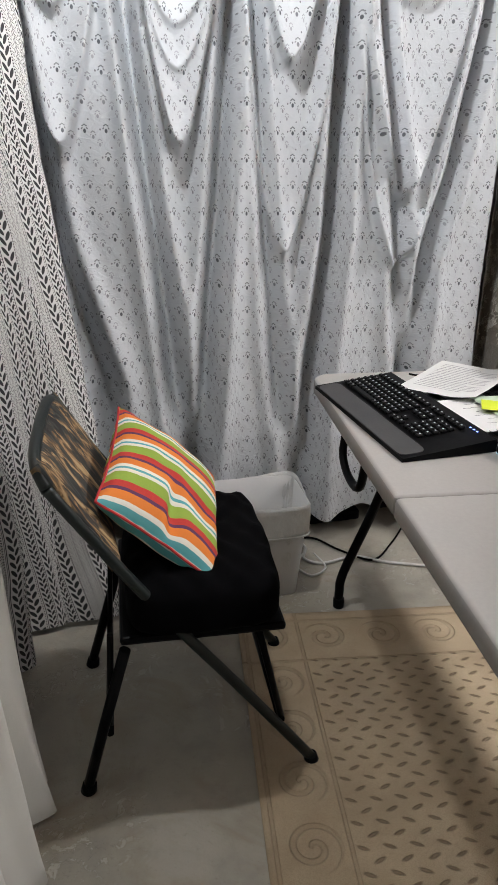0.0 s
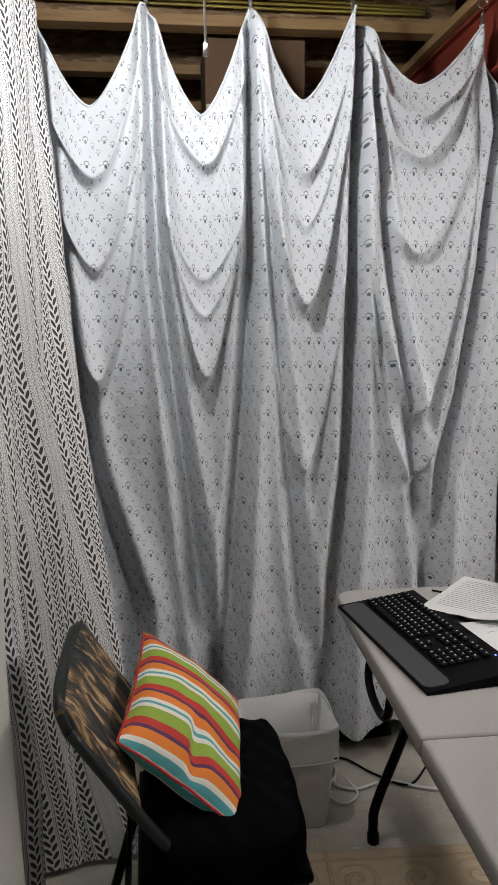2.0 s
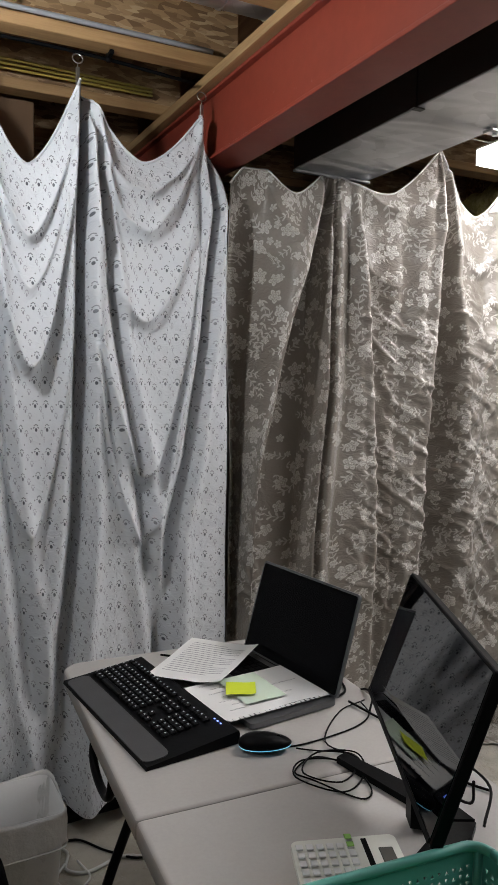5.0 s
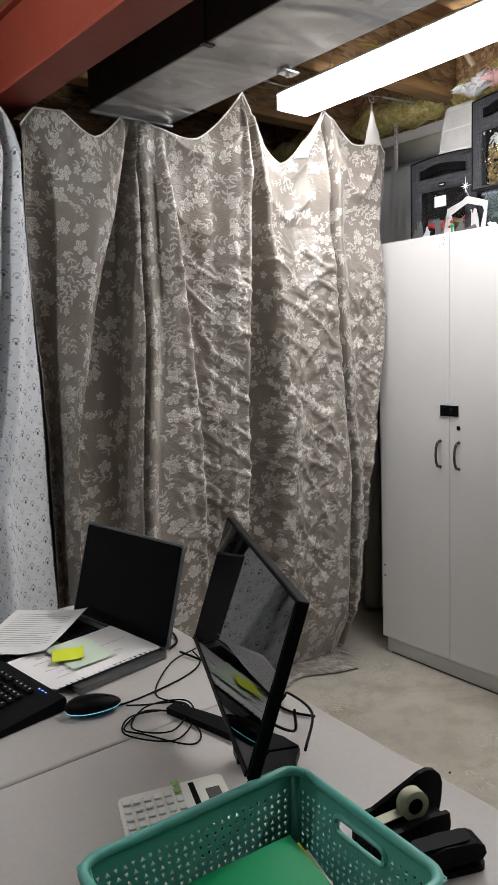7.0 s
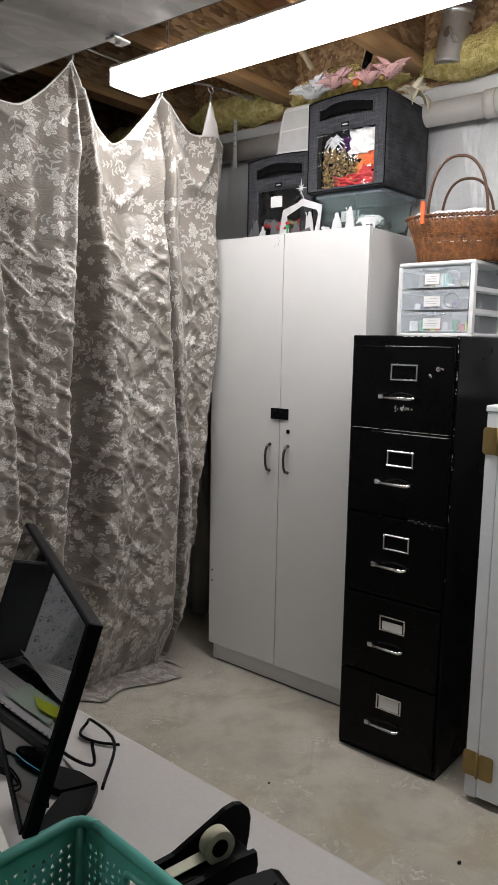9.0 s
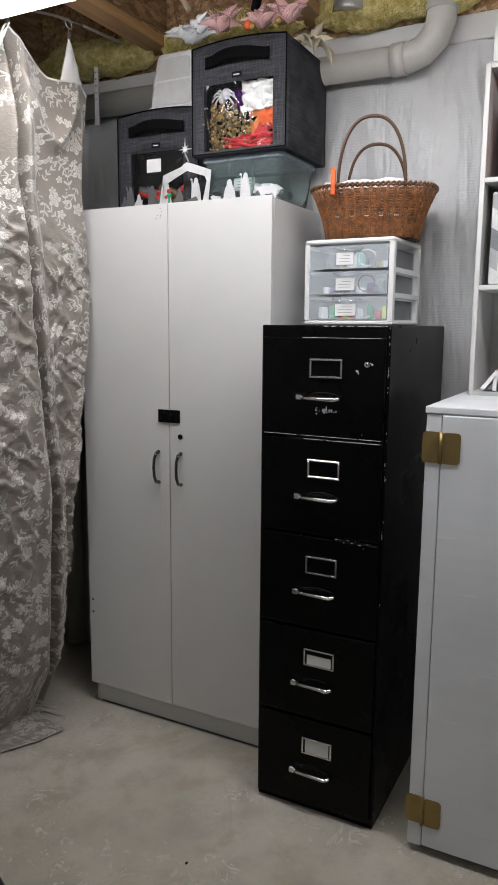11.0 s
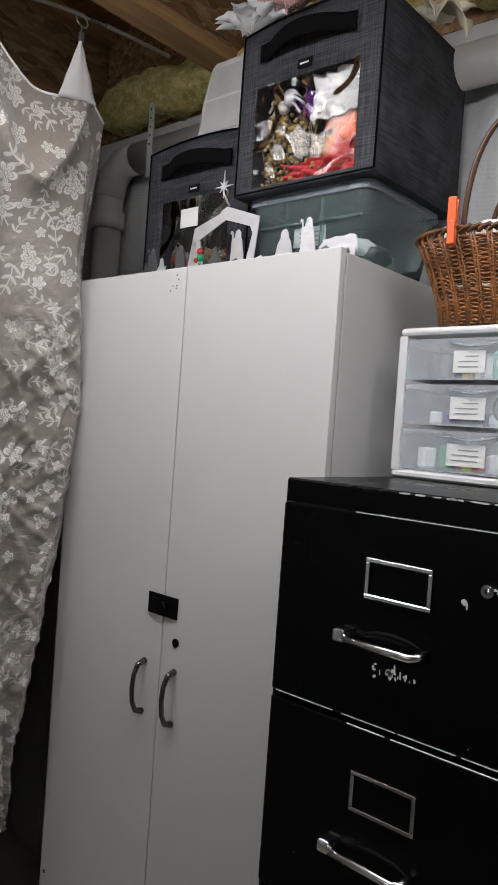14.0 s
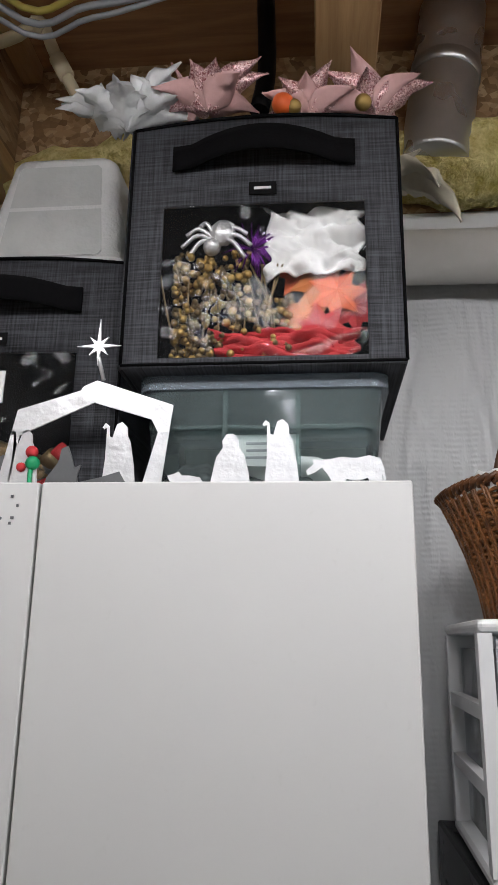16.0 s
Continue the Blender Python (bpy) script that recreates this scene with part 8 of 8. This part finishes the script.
# the white crumple stands in for the strip light's glare on the vinyl
crumple("white_bag", "crumpled white sheet standing in for glare on the clear window", "bag", PAPER, FX - 0.008, FY - 0.066, FZ + 0.168, 0.125, 0.098, 3)
crumple("red_cloth", "red fabric folded at the bottom of the storage cube", "cloth", REDCLOTH, FX - 0.004, FY - 0.030, FZ + 0.026, 0.19, 0.045, 5)
for k in range(6):
    bm = B(); tips = 14
    tip = [(0.040 * (1.0 if q % 2 == 0 else 0.52 + 0.1 * ((q * 3) % 4) / 3) * math.cos(6.2832 * q / tips), 0.040 * (1.0 if q % 2 == 0 else 0.52) * math.sin(6.2832 * q / tips)) for q in range(tips)]
    mid = bm.verts.new((-0.007, 0, 0)); rim = [bm.verts.new((0.006 * wob(a * 60, b * 60, 1.2, k), a, b)) for a, b in tip]
    for q in range(tips):
        bm.faces.new((mid, rim[q], rim[(q + 1) % tips]))
    ob = single("fabric_leaf", bm, (ORANGE, RUST, ORANGE, REDCLOTH, RUST, REDCLOTH)[k], "rust orange fabric autumn leaf in a storage cube", "decoration", at=pose(FX + 0.012 - 0.005 * (k % 3), FY - 0.050 - 0.022 * (k % 4), FZ + 0.135 - 0.017 * k, 37 * k, 0, 0)); m = ob.modifiers.new("thickness", "SOLIDIFY"); m.thickness = 0.0012

# Clear tub under the cube
TB = thing("clear_tub", "pale green translucent plastic tub with a lid", "storage tub", 3.19, 2.725, 1.9405)
bm = B()
rings = []
for w, d, z in ((0.135, 0.125, 0.002), (0.145, 0.135, 0.08), (0.150, 0.140, 0.139)):
    rings.append([bm.verts.new((x, y, z)) for x, y in rounded(2 * d, 2 * w, 0.025, 4)])
n = len(rings[0])
for a, b in zip(rings, rings[1:]):
    for i in range(n):
        bm.faces.new((a[i], a[(i + 1) % n], b[(i + 1) % n], b[i])).smooth = True
bm.faces.new(rings[0][::-1])
ob = part("body", bm, POLYBIN, TB); ob.visible_shadow = False
bm = B(); prism(bm, rounded(0.294, 0.314, 0.022, 4), 0.1395, 0.1575); ob = part("lid", bm, TUBLID, TB, "pale blue-grey snap-on lid"); ob.visible_shadow = False
for y in (-0.045, 0.045):
    bm = B(); box(bm, -0.146, -0.136, y - 0.003, y + 0.003, 0.01, 0.138, 0.001, 1); part("rib", bm, POLYBIN, TB)
bm = B(); box(bm, -0.145, -0.138, -0.14, 0.14, 0.088, 0.093, 0.001, 1); part("rib", bm, POLYBIN, TB)
bm = B(); box(bm, -0.128, -0.126, -0.045, 0.035, 0.045, 0.085); part("label_card", bm, PAPER, TB, "white paper label inside")
for k in range(3):
    bm = B(); box(bm, -0.1288, -0.1281, -0.03, 0.02, 0.054 + 0.009 * k, 0.057 + 0.009 * k); part("text_line", bm, PENCIL, TB, "plain bar for unreadable print")
rnd = random.Random(4)
for k in range(12):
    bm = B(); bmesh.ops.create_icosphere(bm, subdivisions=3, radius=0.042, matrix=pose(rnd.uniform(-0.05, 0.08), -0.09 + 0.016 * k, 0.032 + rnd.uniform(0, 0.05), rnd.uniform(-25, 25), 0, rnd.uniform(-40, 40)) @ Matrix.Diagonal((0.9, 1.1, 0.42, 1)))
    for v in bm.verts:
        v.co += v.normal * (0.012 * wob(v.co.x * 40, v.co.y * 40, 1, k) + 0.006 * wob(v.co.x * 110, v.co.z * 110, 1, k))
    part("content", bm, (GUNMETAL, PAPER, CREAMLEAF, GREENCARD)[k % 4 if k % 4 < 3 else 0], TB, "soft packed things inside", 180)
# White tub, upturned on the smaller cube
root = thing("white_tub", "upturned white translucent plastic tub on a fabric cube", "storage tub", 3.215, 3.045, 2.300)
bm = B()
steps = ((0.108, 0.103, 0.0), (0.108, 0.103, 0.010), (0.103, 0.098, 0.012), (0.097, 0.092, 0.10), (0.084, 0.079, 0.188), (0.080, 0.075, 0.197), (0.072, 0.067, 0.201), (0.066, 0.061, 0.199), (0.063, 0.058, 0.193))
rings = [[bm.verts.new((x, y, z)) for x, y in rounded(2 * d, 2 * w, 0.024, 5)] for w, d, z in steps]
for a, b in zip(rings, rings[1:]):
    for i in range(len(a)):
        bm.faces.new((a[i], a[(i + 1) % len(a)], b[(i + 1) % len(b)], b[i])).smooth = True
bm.faces.new(rings[-1])
part("body", bm, LINER, root)
bm = B(); prism(bm, [(-0.078, 0.022), (-0.073, 0.016), (0.073, 0.016), (0.078, 0.022), (0.064, 0.172), (0.058, 0.178), (-0.058, 0.178), (-0.064, 0.172)], -0.0022, 0.0, "x")
for v in bm.verts:
    v.co.x -= 0.098 - 0.106 * max(0.0, v.co.z - 0.012) + 0.001
part("side_panel", bm, TUBPANEL, root, "thinner greyish panel of the tub's side")
bm = B(); tube(bm, [(x, y, 0.006) for x, y in rounded(0.208, 0.218, 0.024, 5)], 0.005, 6); part("rim", bm, LINER, root)


# Silhouette ornaments along the front edge of the cabinet
def cutout(name, label, outline, y, z=1.9425, x=3.032, scale=1.0, lean=0, mat=None, flip=False):
    bm = B(); prism(bm, [((-a if not flip else a) * scale, b * scale) for a, b in outline], -0.0012, 0.0012, "x")
    return single(name, bm, mat or SILVER, label, "ornament", at=pose(x, y, z, 0, lean, 0), group="metal silhouettes")


ROBED = [(-0.026, 0), (0.028, 0), (0.024, 0.03), (0.018, 0.052), (0.012, 0.060), (0.011, 0.070), (0.005, 0.078), (-0.004, 0.077), (-0.009, 0.069), (-0.008, 0.060), (-0.016, 0.048)]
STANDING = [(-0.022, 0), (0.024, 0), (0.020, 0.04), (0.014, 0.072), (0.010, 0.080), (0.009, 0.092), (0.002, 0.099), (-0.005, 0.096), (-0.008, 0.086), (-0.010, 0.078), (-0.014, 0.080), (-0.015, 0.094), (-0.020, 0.098), (-0.024, 0.092), (-0.022, 0.090), (-0.018, 0.092), (-0.018, 0.05)]
LAMB = [(-0.0106, 0.0000), (-0.0026, 0.0000), (-0.0018, 0.0084), (0.0011, 0.0099), (0.0055, 0.0000), (0.0128, 0.0000), (0.0158, 0.0084), (0.0209, 0.0165), (0.0176, 0.0220), (0.0048, 0.0245), (-0.0044, 0.0245), (-0.0081, 0.0293), (-0.0136, 0.0267), (-0.0216, 0.0245), (-0.0190, 0.0183), (-0.0136, 0.0158), (-0.0114, 0.0084)]
DONKEY = [(-0.0286, 0.0000), (-0.0176, 0.0000), (-0.0161, 0.0147), (-0.0117, 0.0194), (0.0000, 0.0165), (0.0128, 0.0209), (0.0165, 0.0128), (0.0147, 0.0000), (0.0264, 0.0000), (0.0278, 0.0128), (0.0293, 0.0238), (0.0315, 0.0110), (0.0330, 0.0128), (0.0322, 0.0311), (0.0275, 0.0440), (0.0147, 0.0476), (0.0000, 0.0440), (-0.0183, 0.0458), (-0.0311, 0.0429), (-0.0421, 0.0421), (-0.0513, 0.0429), (-0.0495, 0.0377), (-0.0586, 0.0293), (-0.0571, 0.0238), (-0.0495, 0.0267), (-0.0403, 0.0330), (-0.0330, 0.0245), (-0.0293, 0.0165)]
KNEEL = [(-0.024, 0), (0.024, 0), (0.020, 0.026), (0.024, 0.040), (0.016, 0.036), (0.012, 0.050), (0.006, 0.064), (-0.002, 0.060), (-0.004, 0.044), (-0.018, 0.024)]
STABLE = [(-0.1089, 0.0000), (-0.0931, 0.0000), (-0.0840, 0.0766), (0.0083, 0.1180), (0.0815, 0.0952), (0.0902, 0.0786), (0.0704, 0.0000), (0.0952, 0.0000), (0.1076, 0.1130), (0.0103, 0.1469), (-0.0062, 0.1395), (-0.0103, 0.1337), (-0.0890, 0.1097)]
STARSHAPE = [((0.028 if k % 4 == 0 else 0.017 if k % 2 == 0 else 0.006) * math.sin(k * math.pi / 8), (0.036 if k == 0 else 0.026 if k % 4 == 0 else 0.017 if k % 2 == 0 else 0.006) * math.cos(k * math.pi / 8)) for k in range(16)]
cutout("lamb_silhouette", "small silvery metal lamb cut-out standing on the cabinet", LAMB, 2.814)
cutout("kneeling_silhouette", "silvery metal robed figure cut-out on the cabinet", ROBED, 2.762, scale=0.97)
cutout("standing_silhouette", "silvery metal standing figure cut-out with a crook", STANDING, 2.700, scale=0.94)
cutout("donkey_silhouette", "silvery metal donkey cut-out on the cabinet edge", DONKEY, 2.612)
cutout("stable_silhouette", "silvery metal stable arch cut-out on the cabinet", STABLE, 2.940)
cutout("standing_silhouette", "silvery metal robed figure cut-out inside the stable", STANDING, 2.898, x=3.038, scale=0.95)
cutout("kneeling_silhouette", "dull metal kneeling figure cut-out beside the stable", KNEEL, 2.968, x=3.036, mat=GUNMETAL)
cutout("manger_silhouette", "dull metal manger cut-out under the stable arch", [(-0.026, 0), (0.022, 0), (0.026, 0.014), (0.020, 0.024), (0.0, 0.018), (-0.028, 0.012)], 2.922, x=3.037, scale=1.3, mat=GUNMETAL)
for k, y in enumerate((3.015, 3.05, 3.09, 3.14, 3.18, 3.215)):
    cutout("kneeling_silhouette" if k % 2 else "standing_silhouette", "dull metal figure cut-out on the cabinet", KNEEL if k % 2 else STANDING, y, x=3.032 + 0.008 * (k % 3), mat=GUNMETAL if k % 3 else SILVER, scale=0.85)
root = thing("star_ornament", "silvery metal eight-pointed star on a wire above the stable", "ornament", 3.010, 2.924, 1.9425, group="metal silhouettes")
bm = B(); prism(bm, [(-a, b) for a, b in STARSHAPE], -0.0012, 0.0012, "x", at=pose(0, 0, 0.184)); part("star", bm, SILVER, root)
bm = B(); tube(bm, [(0.018, -0.003, 0.146), (0.0, 0, 0.170)], 0.0025, 6); part("stem", bm, SILVER, root, "thin wire stem")
root = thing("tinsel_sprig", "tiny red and green tinsel sprig on the stable", "decoration", 3.03, 3.005, 1.9425)
bm = B(); bmesh.ops.create_icosphere(bm, subdivisions=2, radius=0.008, matrix=Matrix.Translation((0, 0, 0.055))); bmesh.ops.create_icosphere(bm, subdivisions=2, radius=0.006, matrix=Matrix.Translation((0, 0.012, 0.036))); part("berry", bm, REDCLOTH, root, smooth=180)
bm = B(); bmesh.ops.create_icosphere(bm, subdivisions=2, radius=0.009, matrix=Matrix.Translation((0, -0.002, 0.041))); tube(bm, [(0, 0, 0), (0, 0, 0.04)], 0.003, 6); part("leaf", bm, GREENCARD, root, smooth=180)


# Artificial flowers lying on top of the cube
def petal(bm, root_p, tip, width, curl, seed, lobes=0.0):
    a, b = Vector(root_p), Vector(tip)
    d = b - a
    side = d.cross(Vector((0.3, 0.1, 1))).normalized()
    up = side.cross(d).normalized()

    def place(u, v):
        w = width * (math.sin(math.pi * min(0.99, u ** 0.7)) ** 1.1) * (1 - 0.25 * u) * (1 + lobes * math.cos(u * 26))
        return a + d * u + side * (v - 0.5) * 2 * w + up * (curl * math.sin(u * 2.6) + 0.55 * width * abs(2 * v - 1) * math.sin(math.pi * u) + 0.006 * wob(u * 4, v * 4, 1.3, seed))
    sheet(bm, 12, 6, place)


def bloom(name, label, x, y, z, petals, mat, size, seed, lobes=0.0):
    root = thing(name, label, "artificial flower", x, y, z)
    rnd = random.Random(seed)
    for k in range(petals):
        a = 2 * math.pi * k / petals + rnd.uniform(-0.3, 0.3)
        up = rnd.uniform(0.3, 1.15)
        bm = B(); petal(bm, (0, 0, 0.01), (size * 0.55 * math.cos(a), size * math.sin(a) * 0.9, size * up * 0.75), size * 0.27, size * 0.10, seed + k, lobes)
        ob = part("petal", bm, mat[k % len(mat)] if isinstance(mat, list) else mat, root)
        m = ob.modifiers.new("thickness", "SOLIDIFY"); m.thickness = 0.0012
    return root


TOPZ = 2.112 + 0.355 + 0.014
bloom("rose_gold_flower", "rose glitter artificial poinsettia on the storage cube", 3.05, 2.805, TOPZ + 0.005, 12, [GLITTER, BLUSH, GLITTER], 0.096, 3)
bloom("rose_gold_flower", "blush and glitter artificial poinsettia on the storage cube", 3.07, 2.665, TOPZ, 10, [GLITTER, BLUSH], 0.088, 8)
bloom("rose_gold_flower", "blush artificial poinsettia at the cube edge", 3.07, 2.572, TOPZ, 10, [BLUSH, GLITTER], 0.098, 15)
bloom("white_flower", "silver-white artificial flower with ragged petals on the cube", 3.06, 2.925, TOPZ - 0.012, 15, SILVERLEAF, 0.120, 21, 0.34)
bloom("cream_flower", "cream artificial flower hanging over the cube edge", 3.22, 2.545, TOPZ - 0.03, 9, CREAMLEAF, 0.085, 27, 0.15)
bm = B(); petal(bm, (3.07, 2.83, TOPZ + 0.01), (3.05, 2.865, TOPZ + 0.105), 0.012, 0.012, 2); ob = single("tall_leaf", bm, BLUSH, "tall curled blush leaf among artificial flowers", "artificial leaf"); m = ob.modifiers.new("thickness", "SOLIDIFY"); m.thickness = 0.0012
for k, (y, r) in enumerate(((2.70, 0.016), (2.685, 0.011), (2.59, 0.012))):
    bm = B(); bmesh.ops.create_icosphere(bm, subdivisions=2, radius=r, matrix=Matrix.Translation((3.045, y, TOPZ + r)))
    single("ornament_ball", bm, (ORANGE if k == 0 else GOLD), "small shiny ball among artificial flowers", "ornament", smooth=180)
bm = B(); petal(bm, (3.20, 2.55, TOPZ), (3.15, 2.455, TOPZ - 0.12), 0.035, 0.02, 5, 0.15); petal(bm, (3.20, 2.55, TOPZ), (3.10, 2.49, TOPZ - 0.10), 0.03, 0.02, 9, 0.15)
ob = single("drooping_leaf", bm, CREAMLEAF, "cream fabric leaf drooping over the cube side", "artificial leaf"); m = ob.modifiers.new("thickness", "SOLIDIFY"); m.thickness = 0.0012
